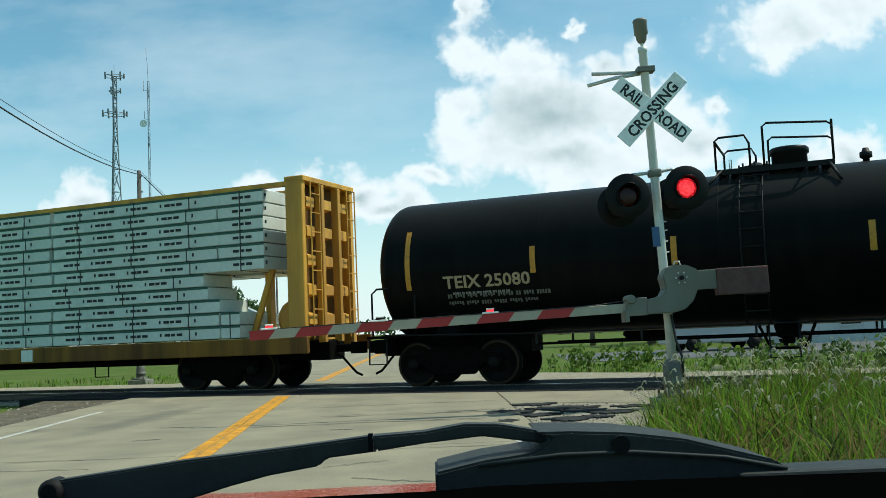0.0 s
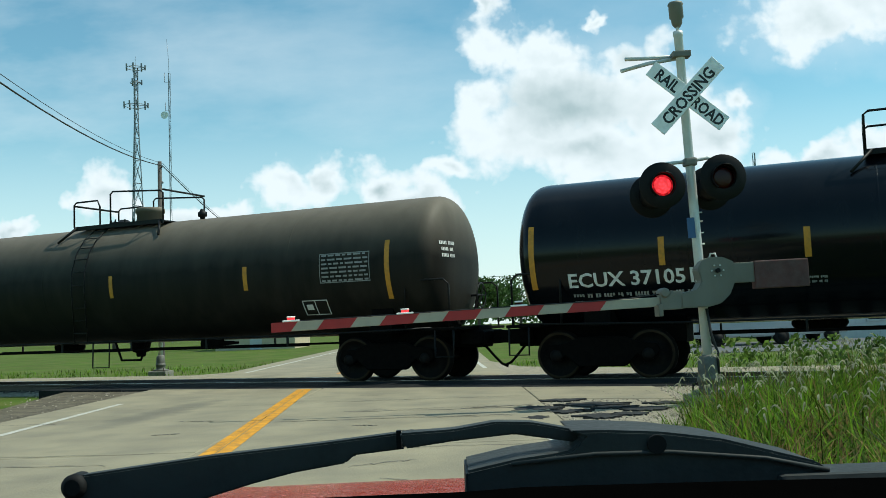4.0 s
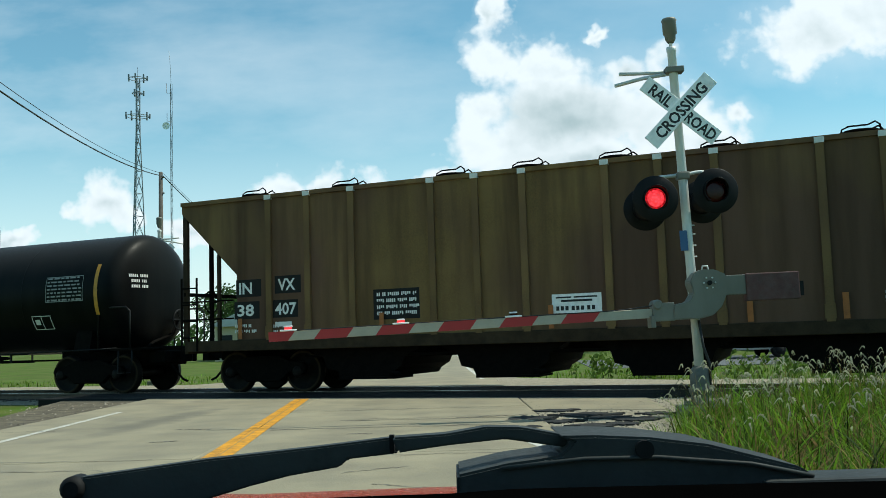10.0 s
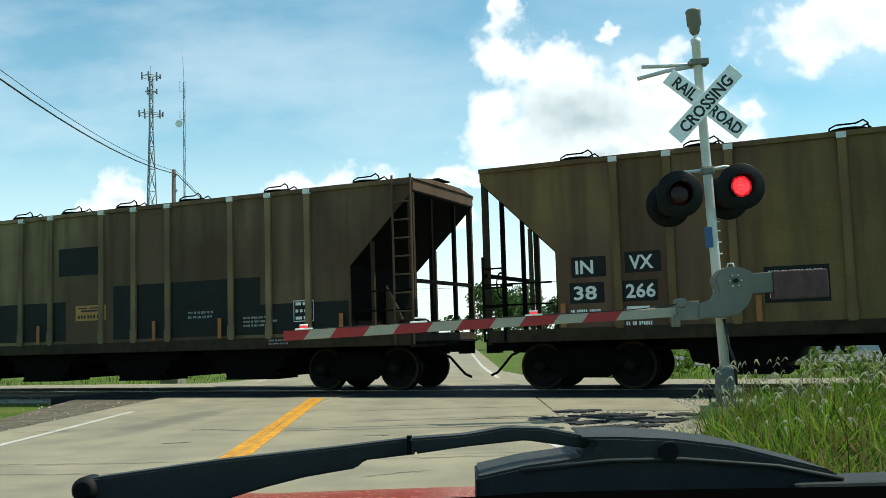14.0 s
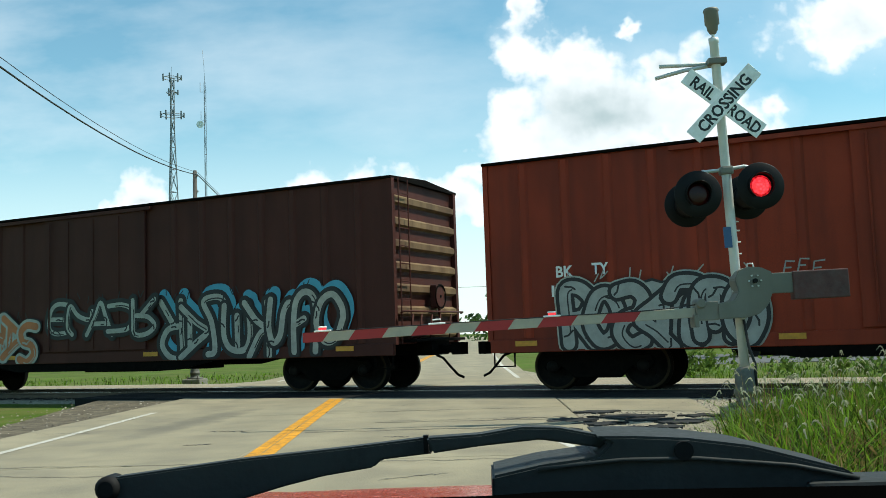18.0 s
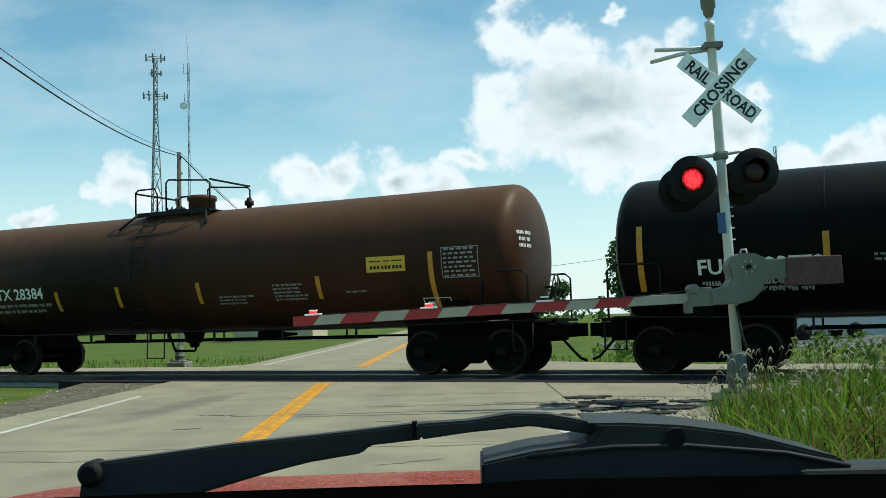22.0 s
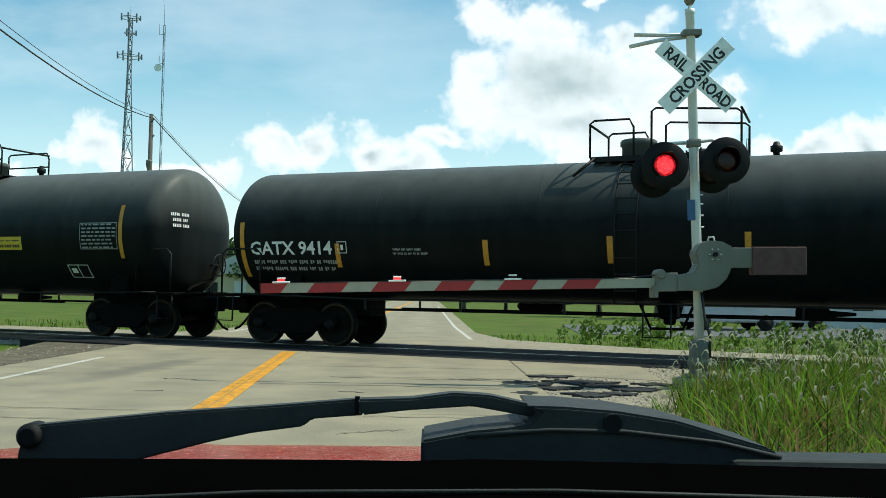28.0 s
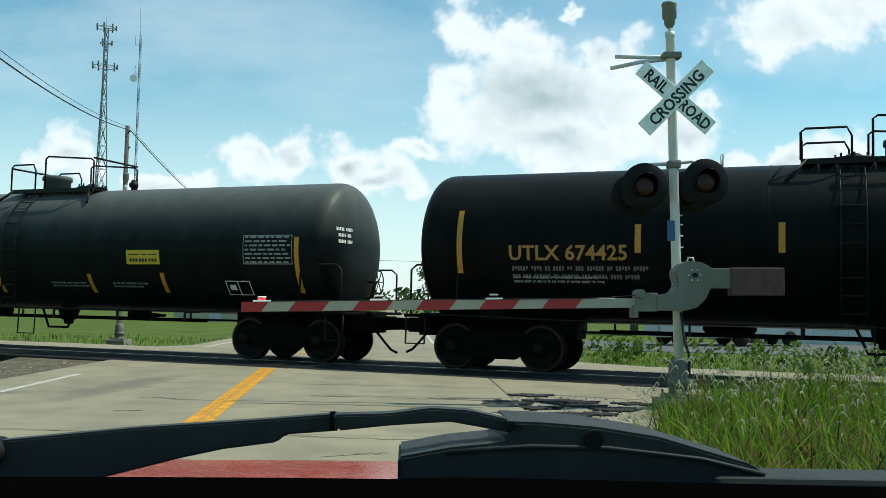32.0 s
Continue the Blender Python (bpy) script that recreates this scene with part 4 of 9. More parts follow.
def signal_lamp(sig, x, z, facing):
    """Housing, target disc and hood; facing -1 looks towards the waiting car."""
    turn = pose(x, 0.50 if facing > 0 else -0.18, z - (0.05 if facing > 0 else 0.0), 0, 0, 0 if facing < 0 else 180)
    disc = bmesh.new()
    lathe(disc, [(-0.006, 0.152), (-0.006, 0.298), (0.0, 0.305), (0.006, 0.298), (0.006, 0.152)], "y", 40, closed=True)
    target = part("target_disc", disc, "lamp_black", sig, "round black target disc", at=turn)
    shell = lathe(bmesh.new(), [(0.006, 0.17), (0.05, 0.172), (0.16, 0.13), (0.2, 0.09), (0.205, 0.001)], "y", 28)
    part("housing", shell, "lamp_black", target)
    hood = bmesh.new()
    k, rings = 22, []
    for w in (-0.006, -0.15):
        for rr in (0.162, 0.156):
            rings.append([hood.verts.new((rr * math.cos(a), w * (0.55 + 0.45 * max(0, math.sin(a))) if w < -0.01 else w, rr * math.sin(a))) for a in (math.radians(-55 + 290 * i / k) for i in range(k + 1))])
    for a, b in ((0, 2), (3, 1), (2, 3), (1, 0)):
        for i in range(k):
            f = hood.faces.new((rings[a][i], rings[a][i + 1], rings[b][i + 1], rings[b][i]))
            f.smooth = True
    bmesh.ops.recalc_face_normals(hood, faces=hood.faces[:])
    part("hood", hood, "lamp_black", target)
    return target


LENSES = []


def build_signal(m, label):
    sig = thing("crossing_signal", label, "signal", m, group="crossing signals")
    part("mast", lathe(bmesh.new(), [(0.55, 0.064), (2.6, 0.062), (5.0, 0.058), (5.01, 0.066), (5.07, 0.066), (5.08, 0.03)], "z", 20), "mast", sig, "grey-white tubular mast")
    part("mast_base", lathe(bmesh.new(), [(0.24, 0.24), (0.29, 0.24), (0.30, 0.15), (0.34, 0.14), (0.40, 0.145), (0.41, 0.16), (0.46, 0.16), (0.47, 0.145), (0.52, 0.14), (0.70, 0.13), (0.74, 0.09), (0.75, 0.065)], "z", 20), "cast_base", sig, "bolted cast mast base")
    part("foundation", rounded(-0.3, 0.3, -0.3, 0.3, -0.3, 0.25, 0.03), "footing", sig, "concrete foundation block")
    for dx, dy in ((-0.18, -0.18), (0.18, -0.18), (-0.18, 0.18), (0.18, 0.18)):
        part("anchor_bolt", rod(bmesh.new(), (dx, dy, 0.24), (dx, dy, 0.34), 0.016, 6), "rail", sig)
    part("neck", bent(bmesh.new(), [(0, 0, 5.06), (0, 0, 5.17)], 0.022), "mast", sig)
    part("bell", lathe(bmesh.new(), [(5.13, 0.04), (5.18, 0.07), (5.24, 0.075), (5.26, 0.095), (5.42, 0.095), (5.44, 0.105), (5.47, 0.09), (5.49, 0.02)], "z", 20), "grey_box", sig, "grey electronic bell on the mast top")
    # bracket arms near the top
    part("bracket", bent(bmesh.new(), [(0.14, 0.06, 4.75), (-0.35, 0.08, 4.755), (-0.72, 0.10, 4.77)], 0.026, 6), "mast", sig, "steel sign bracket")
    part("bracket", bent(bmesh.new(), [(0.06, 0.05, 4.73), (-0.42, 0.02, 4.67), (-0.81, -0.02, 4.58)], 0.026, 6), "mast", sig, "steel sign bracket")
    part("clamp", rounded(-0.11, 0.13, -0.09, 0.09, 4.71, 4.79, 0.01), "grey_box", sig)
    # crossbuck
    for ang, word_rows in ((44, (("CROSSING", 0.0),)), (-42, (("RAIL", -0.335), ("ROAD", 0.335)))):
        y = -0.105 if ang > 0 else -0.085
        at = pose(0.03, y, 4.17, 0, -ang, 0)
        blade = part("crossbuck_blade", rounded(-0.61, 0.61, -0.008, 0.008, -0.114, 0.114, 0.004, 1), "sign_white", sig, "white crossbuck blade", at=at)
        for word, off in word_rows:
            bm = letters(word, 0.215, "CENTER", 0.006)
            for v in bm.verts:
                v.co = (v.co.x * (0.92 if len(word) > 4 else 0.80) + off, -0.0095, v.co.y - 0.077)
            part("lettering", bm, "sign_black", blade, "black sign lettering")
    part("sign_bolt", rod(bmesh.new(), (0.03, -0.12, 4.17), (0.03, 0.06, 4.17), 0.014, 8), "rail", sig)
    # lamps on a crossarm
    part("crossarm", bent(bmesh.new(), [(-0.44, 0.02, 3.25), (-0.3, 0.02, 3.30), (0.0, 0.02, 3.31), (0.24, 0.02, 3.34), (0.38, 0.02, 3.31)], 0.024, 8), "mast", sig)
    part("junction_box", rounded(-0.085, 0.085, -0.085, 0.085, 3.24, 3.35, 0.03), "grey_box", sig)
    for x, z, phase in ((-0.43, 2.99, 0), (0.37, 3.04, 1)):
        for facing in (-1, 1):
            t = signal_lamp(sig, x, z, facing)
            at = pose(0, 0.012, 0)
            LENSES.append((lamp_lens(t, at, 0.15), phase, at))
        part("hanger", bent(bmesh.new(), [(x, 0.02, z + 0.27), (x, 0.02, z + 0.05)], 0.02), "mast", sig)
        part("lamp_spacer", rod(bmesh.new(), (x, -0.02, z), (x, 0.34, z - 0.03), 0.035, 8), "lamp_black", sig)
    part("location_tag", rounded(-0.13, -0.03, -0.09, -0.075, 2.28, 2.55, 0.004, 1), "blue_tag", sig, "small blue enamel location tag")
    for z in (2.2, 2.35, 2.5, 2.62):
        part("step_bolt", rod(bmesh.new(), (0.05, 0, z), (0.1, 0, z), 0.01, 6), "mast", sig)
    part("conduit", bent(bmesh.new(), [(0.02, -0.09, 1.35), (0.05, -0.10, 1.0), (0.11, -0.1, 0.78), (0.1, -0.1, 0.5)], 0.018), "cable", sig, "black cable conduit")
    return sig


GATE_LENSES = []


def build_gate(m):
    gate = thing("crossing_gate", "lowered crossing gate with red and white striped arm and rusty counterweight", "gate", m)
    outline = [(-0.12, 1.86), (-0.06, 1.97), (0.05, 2.01), (0.22, 2.0), (0.36, 1.93), (0.36, 1.7), (0.28, 1.52), (0.16, 1.41), (0.0, 1.37), (-0.36, 1.37), (-0.36, 1.56), (-0.14, 1.6), (-0.08, 1.7)]
    bm = prism(bmesh.new(), outline, "y", -0.26, 0.06)
    bmesh.ops.bevel(bm, geom=bm.edges[:], offset=0.014, segments=2, affect="EDGES")
    body = part("mechanism_case", bm, "grey_box", gate, "grey cast gate mechanism case")
    for i in range(6):
        a = math.pi * i / 3
        part("bolt_head", rod(bmesh.new(), (0.13 + 0.075 * math.cos(a), -0.28, 1.83 + 0.075 * math.sin(a)), (0.13 + 0.075 * math.cos(a), -0.25, 1.83 + 0.075 * math.sin(a)), 0.012, 6), "mast", body)
    part("shaft_cap", rod(bmesh.new(), (0.13, -0.30, 1.83), (0.13, -0.25, 1.83), 0.03, 10), "lamp_black", body)
    part("lift_eye", bent(bmesh.new(), [(0.08, -0.1, 2.0), (0.1, -0.1, 2.06), (0.16, -0.1, 2.06), (0.18, -0.1, 1.99)], 0.012), "mast", body)
    part("weight_arm", rounded(0.34, 0.75, -0.2, -0.15, 1.66, 1.92, 0.01), "grey_box", gate)
    part("counterweight", rounded(0.62, 1.32, -0.23, -0.06, 1.57, 1.93, 0.015), "weight", gate, "rust-red stacked counterweight plates")
    clamp = part("arm_bracket", rounded(-0.62, -0.34, -0.24, -0.02, 1.36, 1.6, 0.012), "grey_box", gate, "bolted arm bracket")
    part("knuckle", lathe(bmesh.new(), [(-0.28, 0.05), (-0.24, 0.065), (0.0, 0.065), (0.03, 0.05)], "y", 12, (-0.56, 0, 1.58)), "grey_box", clamp)
    part("clamp_plate", rounded(-0.66, -0.6, -0.26, 0.0, 1.28, 1.44, 0.008, 1), "grey_box", clamp)
    # the arm, slightly drooping
    arm = part("arm", rounded(-5.66, -0.56, -0.16, -0.12, -0.062, 0.062, 0.006, 1), "arm_white", gate, "long white gate arm", at=pose(0, 0, 1.478, 0, -0.75, 0))
    for x in (-5.66, -5.02, -4.21, -3.40, -2.59, -1.78):
        w = 0.30 if x < -5.5 else 0.43
        bm = bmesh.new()
        sl = 0.05
        pts = [(x - (0 if x < -5.5 else sl), -0.063), (x + w - sl, -0.063), (x + w + sl, 0.063), (x + (0 if x < -5.5 else sl), 0.063)]
        prism(bm, pts, "y", -0.1635, -0.1165)
        part("red_stripe", bm, "arm_red", arm)
    for i, x in enumerate((-5.4, -3.92, -2.44)):
        lampb = part("arm_lamp", rounded(x - 0.11, x + 0.11, -0.18, -0.1, 0.062, 0.085, 0.006, 1), "sign_white", arm, "small arm lamp")
        part("lamp_cap", rounded(x - 0.055, x + 0.055, -0.165, -0.115, 0.115, 0.135, 0.008, 1), "sign_white", lampb)
        bm = rounded(-0.05, 0.05, -0.012, 0.012, -0.018, 0.018, 0.004, 1)
        for f in bm.faces:
            f.material_index = 1 if f.calc_center_median().y < -0.004 else 0
        me = mesh_of("arm_lens", bm, "lens_dark", "lens_hot")
        at = pose(x, -0.145, 0.1)
        GATE_LENSES.append((part("arm_lens", me, None, lampb, "red arm lens", at), (None, 0, 1)[i], at))
    part("arm_wire", bent(bmesh.new(), [(-0.6, -0.17, 0.1), (-1.0, -0.17, 0.07), (-1.3, -0.165, 0.062), (-2.44, -0.165, 0.066), (-5.4, -0.165, 0.066)], 0.007, 5), "cable", arm)
    return gate


SIGNAL_AT = pose(3.36, 12.6, 0, 0, -1.9, 0)
signal = build_signal(SIGNAL_AT, "grey crossing signal mast with white crossbuck and red flashing lamps")
gate = build_gate(pose(3.36, 12.6, 0, 0, -1.0, 0))
far_signal = copy_thing(signal, pose(-9.15, 30.4, -0.1, 0, 0, 171))
tagged(far_signal, "crossing signal beyond the track, seen from behind")


# ---- the train ----
WHEEL_R = 0.457


def wheel_rows(x):
    """Turning of an axle at x in its bogie, over the whole clip."""
    rows = []
    for i in range(32 * FPS + 1):
        t = i / FPS
        rows.append((t, pose(x, 0, WHEEL_R, 0, -math.degrees(run(t) / WHEEL_R), 0)))
    return rows


def make_bogie_meshes():
    ws = bmesh.new()
    for sgn in (-1, 1):
        prof = [(0.66, 0.10), (0.67, 0.15), (0.675, 0.36), (0.66, 0.40), (0.655, 0.485), (0.685, 0.485), (0.70, 0.46), (0.80, 0.452), (0.80, 0.40), (0.745, 0.37), (0.735, 0.16), (0.77, 0.12), (0.77, 0.09)]
        lathe(ws, [(sgn * a, r) for a, r in prof], "y", 28)
    rod(ws, (0, -0.67, 0), (0, 0.67, 0), 0.085, 12)
    rod(ws, (0, -1.02, 0), (0, -0.77, 0), 0.07, 10)
    rod(ws, (0, 0.77, 0), (0, 1.02, 0), 0.07, 10)
    for sgn in (-1, 1):
        rod(ws, (0.2, sgn * 0.742, 0.05), (0.24, sgn * 0.742, 0.07), 0.02, 6)
        lathe(ws, [(sgn * 0.94, 0.12), (sgn * 1.06, 0.12), (sgn * 1.08, 0.06), (sgn * 1.09, 0.001)], "y", 12)
    for f in ws.faces:
        if all(abs(v.co.y) > 0.795 and 0.39 < math.hypot(v.co.x, v.co.z) < 0.47 for v in f.verts):
            f.material_index = 1
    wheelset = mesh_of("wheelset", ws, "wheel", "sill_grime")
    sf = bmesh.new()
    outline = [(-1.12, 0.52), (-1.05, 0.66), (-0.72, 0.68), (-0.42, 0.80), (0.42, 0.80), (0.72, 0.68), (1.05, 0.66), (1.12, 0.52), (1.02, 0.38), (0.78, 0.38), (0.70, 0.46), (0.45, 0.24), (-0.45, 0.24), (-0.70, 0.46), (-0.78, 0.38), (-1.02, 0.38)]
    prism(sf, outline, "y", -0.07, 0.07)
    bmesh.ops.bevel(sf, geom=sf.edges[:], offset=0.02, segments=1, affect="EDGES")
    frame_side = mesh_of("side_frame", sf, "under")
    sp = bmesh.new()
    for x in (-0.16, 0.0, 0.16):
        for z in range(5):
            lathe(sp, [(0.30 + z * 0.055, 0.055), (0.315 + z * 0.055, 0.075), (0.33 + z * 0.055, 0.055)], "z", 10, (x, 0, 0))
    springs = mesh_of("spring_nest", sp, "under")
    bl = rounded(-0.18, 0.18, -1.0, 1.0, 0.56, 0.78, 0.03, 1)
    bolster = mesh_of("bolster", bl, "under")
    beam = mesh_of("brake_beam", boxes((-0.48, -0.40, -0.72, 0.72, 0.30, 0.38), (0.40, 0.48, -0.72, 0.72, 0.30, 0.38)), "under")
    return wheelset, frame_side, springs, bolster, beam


WHEELSET, SIDE_FRAME, SPRINGS, BOLSTER, BRAKE_BEAM = make_bogie_meshes()
AXLES = {}


def add_bogie(car, x):
    b = part("bogie", BOLSTER, None, car, at=pose(x, 0, 0))
    for y in (-0.99, 0.99):
        part("side_frame", SIDE_FRAME, None, b, at=pose(0, y, 0))
        part("spring_nest", SPRINGS, None, b, at=pose(0, y, 0))
    part("brake_beam", BRAKE_BEAM, None, b)
    for ax in (-0.89, 0.89):
        AXLES.setdefault(ax, []).append(part("wheelset", WHEELSET, None, b, at=pose(ax, 0, WHEEL_R)))
    return b


def coupler_mesh():
    bm = rounded(0.0, 0.5, -0.07, 0.07, 0.76, 0.94, 0.02, 1)
    prism(bm, [(0.42, -0.17), (0.62, -0.15), (0.70, -0.05), (0.66, 0.02), (0.56, 0.05), (0.66, 0.12), (0.66, 0.17), (0.48, 0.17), (0.40, 0.08)], "z", 0.72, 0.98)
    return mesh_of("coupler", bm, "under")


COUPLER = coupler_mesh()
HOSE = mesh_of("air_hose", bent(bmesh.new(), [(0.15, -0.34, 0.72), (0.3, -0.34, 0.66), (0.48, -0.32, 0.45), (0.62, -0.30, 0.30), (0.75, -0.28, 0.24)], 0.028, 7), "under")


def add_ends(car, half, reach):
    """Couplers and hoses at both ends; the body reaches half, the pulling faces reach."""
    for sgn in (-1, 1):
        turn = pose(sgn * (reach - 0.68), 0, 0, 0, 0, 0 if sgn > 0 else 180)
        part("coupler", COUPLER, None, car, at=turn)
        part("air_hose", HOSE, None, car, at=turn)


def panel_of_bars(w, h, cols, rows, seed):
    """A ruled data table as plain bars."""
    random.seed(seed)
    out = [(0, w, 0, 0.018), (0, w, h - 0.018, h), (0, 0.015, 0, h), (w - 0.015, w, 0, h)]
    for r in range(rows):
        y = h * (r + 0.3) / rows
        x = 0.05
        while x < w - 0.12:
            d = random.uniform(0.06, w / cols)
            out.append((x, min(x + d, w - 0.04), y, y + h / rows * 0.42))
            x += d + 0.04
    return flat_bars(out)


def small_lines(w, n, seed, pitch=0.085):
    """Rows of tiny unreadable print, a bar a character."""
    random.seed(seed)
    out = []
    tall = pitch * 0.55
    wide = tall * 0.62
    for r in range(n):
        x, end = 0.0, w * random.uniform(0.75, 1.0)
        while x < end:
            for k in range(random.randint(2, 6)):
                cut = random.choice((0.0, 0.0, 0.3))
                out.append((x, min(x + wide * 0.72, w), -r * pitch + tall * cut, -r * pitch + tall))
                x += wide
            x += wide * 0.9
    return flat_bars(out)


def fitted_text(body, width, height):
    bm = letters(body, height / 0.69, "LEFT", 0.008 if height < 0.4 else 0.02)
    xs = [v.co.x for v in bm.verts]
    k = width / (max(xs) - min(xs))
    for v in bm.verts:
        v.co.x = (v.co.x - min(xs)) * k
    return bm


KNUCKLE = 2.9       # how square the dished heads are; 2 is an ellipse


def tank_profile(length, radius, head):
    """From the left end's knuckle to the right head's crown."""
    half = length / 2
    k = 2 / KNUCKLE
    curve = [(math.sin(a) ** k, math.cos(a) ** k) for a in (math.pi / 2 * i / 14 for i in range(14))] + [(1.0, 0.0)]
    prof = [(-half + head * 0.60 - head * u, radius * v) for u, v in curve[::-1]]
    prof += [(-half + head * 0.60 + 0.5, radius), (0.0, radius), (half - head - 0.5, radius)]
    prof += [(half - head + head * u, radius * v) for u, v in curve]
    return prof


def tank_car(left, right, label, paint, mark, mark_x, mark_z, strips, panel=None, placard=None, deck=(6.5, 9.3), dome="drum", radius=1.47, zc=2.44,
             ink="stencil", rails="pipe", mark_h=0.27, fineprint=(), placard_ink="placard", panel_plate=False, head_ink="stencil", seed=1, rail_top=4.70):
    length = right - left
    half, head = length / 2, 0.56
    car = thing("tank_car", label, "railway wagon", group="freight train")
    under = "under"
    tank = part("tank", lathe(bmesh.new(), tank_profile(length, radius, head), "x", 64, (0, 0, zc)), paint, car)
    # weld seams and the belly band
    for f in (0.2, 0.4, 0.6, 0.8):
        part("weld_seam", lathe(bmesh.new(), [(-0.02, radius + 0.001), (-0.008, radius + 0.005), (0.008, radius + 0.005), (0.02, radius + 0.001)], "x", 48, (-half + f * length, 0, zc), closed=True), paint, tank)
    add_bogie(car, -half + 1.4)
    add_bogie(car, half - 1.4)
    add_ends(car, half, half + 0.95)
    # stub sills, saddles, end beams
    for sgn, c in ((-1, -half + 1.4), (1, half - 1.4)):
        inner = c - sgn * 1.5
        end = sgn * (half + 0.45)
        a, b = sorted((inner, end))
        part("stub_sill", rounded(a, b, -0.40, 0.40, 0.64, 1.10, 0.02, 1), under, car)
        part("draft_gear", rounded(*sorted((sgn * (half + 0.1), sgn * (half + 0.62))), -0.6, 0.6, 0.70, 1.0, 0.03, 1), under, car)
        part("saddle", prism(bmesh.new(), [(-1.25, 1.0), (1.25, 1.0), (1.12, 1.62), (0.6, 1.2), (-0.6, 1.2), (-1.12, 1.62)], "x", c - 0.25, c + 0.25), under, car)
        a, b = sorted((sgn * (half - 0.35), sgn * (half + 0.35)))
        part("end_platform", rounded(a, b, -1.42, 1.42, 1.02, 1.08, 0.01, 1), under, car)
        part("sill_step", bent(bmesh.new(), [(sgn * (half - 0.1), -1.4, 1.05), (sgn * (half - 0.1), -1.42, 0.5), (sgn * (half + 0.3), -1.42, 0.5), (sgn * (half + 0.3), -1.4, 1.05)], 0.02, 6), rails, car)
        for y in (-1.38, 1.38):
            part("end_handrail", bent(bmesh.new(), [(sgn * (half - 0.75), y, 1.08), (sgn * (half - 0.75), y * 0.98, 1.95), (sgn * (half - 0.65), y, 2.05), (sgn * (half + 0.1), y, 2.05), (sgn * (half + 0.22), y, 1.95), (sgn * (half + 0.22), y, 1.08)], 0.022, 7), rails, car)
    # brake wheel and end ladder on the right end
    bw = lathe(bmesh.new(), [(-0.015, 0.25), (0.0, 0.28), (0.015, 0.25), (0.0, 0.235)], "x", 20, (half + 0.2, 0.45, 1.75), closed=True)
    rod(bw, (half - 0.2, 0.45, 1.75), (half + 0.2, 0.45, 1.75), 0.03)
    for a in (0, 60, 120):
        c, s2 = math.cos(radians(a)) * 0.25, math.sin(radians(a)) * 0.25
        rod(bw, (half + 0.2, 0.45 - c, 1.75 - s2), (half + 0.2, 0.45 + c, 1.75 + s2), 0.012, 5)
    part("brake_wheel", bw, rails, car, "hand brake wheel")
    part("brake_gear", bent(bmesh.new(), [(half + 0.12, 0.45, 1.75), (half + 0.1, 0.3, 1.4), (half - 0.1, -0.2, 1.2), (half + 0.1, -0.6, 1.1)], 0.045, 6), under, car)
    # pipe rail along both sides, on posts
    for y in (-1.36, 1.36):
        n0, n1 = -half + 0.1, half - 0.2
        part("side_rail", bent(bmesh.new(), [(n0, y, 1.08), (n0 + 2.9, y, 1.02), (n1 - 3.2, y, 1.02), (n1, y, 1.08)], 0.02, 6), rails, car, "pipe rail along the car side")
        part("brake_pipe", bent(bmesh.new(), [(n0 + 3.0, y * 0.6, 0.80), (n1 - 3.2, y * 0.6, 0.80)], 0.026, 6), under, car)
        k = int((n1 - n0 - 6) / 1.9)
        for i in range(k + 1):
            x = n0 + 3.2 + (n1 - n0 - 6.6) * i / k
            part("rail_post", boxes((x - 0.02, x + 0.02, y - 0.02, y + 0.02, 0.80, 1.02), (x - 0.02, x + 0.02, y * 0.62, y, 0.98, 1.01)), rails, car)
    # belly fittings
    mid = -half + (deck[0] + deck[1]) / 2
    part("bottom_outlet", lathe(bmesh.new(), [(0.62, 0.09), (0.66, 0.12), (0.72, 0.12), (0.75, 0.2), (0.98, 0.26)], "z", 14, (mid, 0, 0)), under, car, "bottom outlet valve")
    part("outlet_skid", bent(bmesh.new(), [(mid - 0.5, -0.35, 1.0), (mid - 0.3, -0.35, 0.55), (mid + 0.3, -0.35, 0.55), (mid + 0.5, -0.35, 1.0)], 0.03, 6), under, car)
    part("side_steps", bent(bmesh.new(), [(mid - 0.25, -1.36, 1.02), (mid - 0.25, -1.38, 0.42), (mid + 0.25, -1.38, 0.42), (mid + 0.25, -1.36, 1.02)], 0.018, 6), rails, car)
    part("brake_cylinder", lathe(bmesh.new(), [(-0.3, 0.05), (-0.28, 0.13), (0.22, 0.13), (0.28, 0.06), (0.7, 0.03)], "x", 14, (mid + 2.6, -0.5, 0.90)), under, car)
    part("air_reservoir", lathe(bmesh.new(), [(-0.5, 0.03), (-0.42, 0.13), (0.42, 0.13), (0.5, 0.03)], "x", 14, (mid - 2.7, 0.35, 0.92)), under, car)
    # top platform: grating, rails, ladder, manway, valves
    d0, d1 = -half + deck[0], -half + deck[1]
    dz = zc + radius - 0.02
    plat = part("top_platform", boxes((d0, d1, -0.30, 0.30, dz - 0.07, dz - 0.035)), rails, car, "steel grating walkway on the tank top")
    slat = (d1 - d0) / 9
    slat_mesh = mesh_of("deck_slat", boxes((0.0, slat - 0.03, -0.75, 0.75, dz - 0.03, dz)), rails)
    for i in range(9):
        part("deck_slat", slat_mesh, None, plat, at=pose(d0 + i * slat, 0, 0))
    for y in (-0.8, 0.75):
        part("deck_edge", boxes((d0, d1, y, y + 0.05, dz - 0.08, dz + 0.02)), rails, plat)
    top = rail_top
    w = d1 - d0
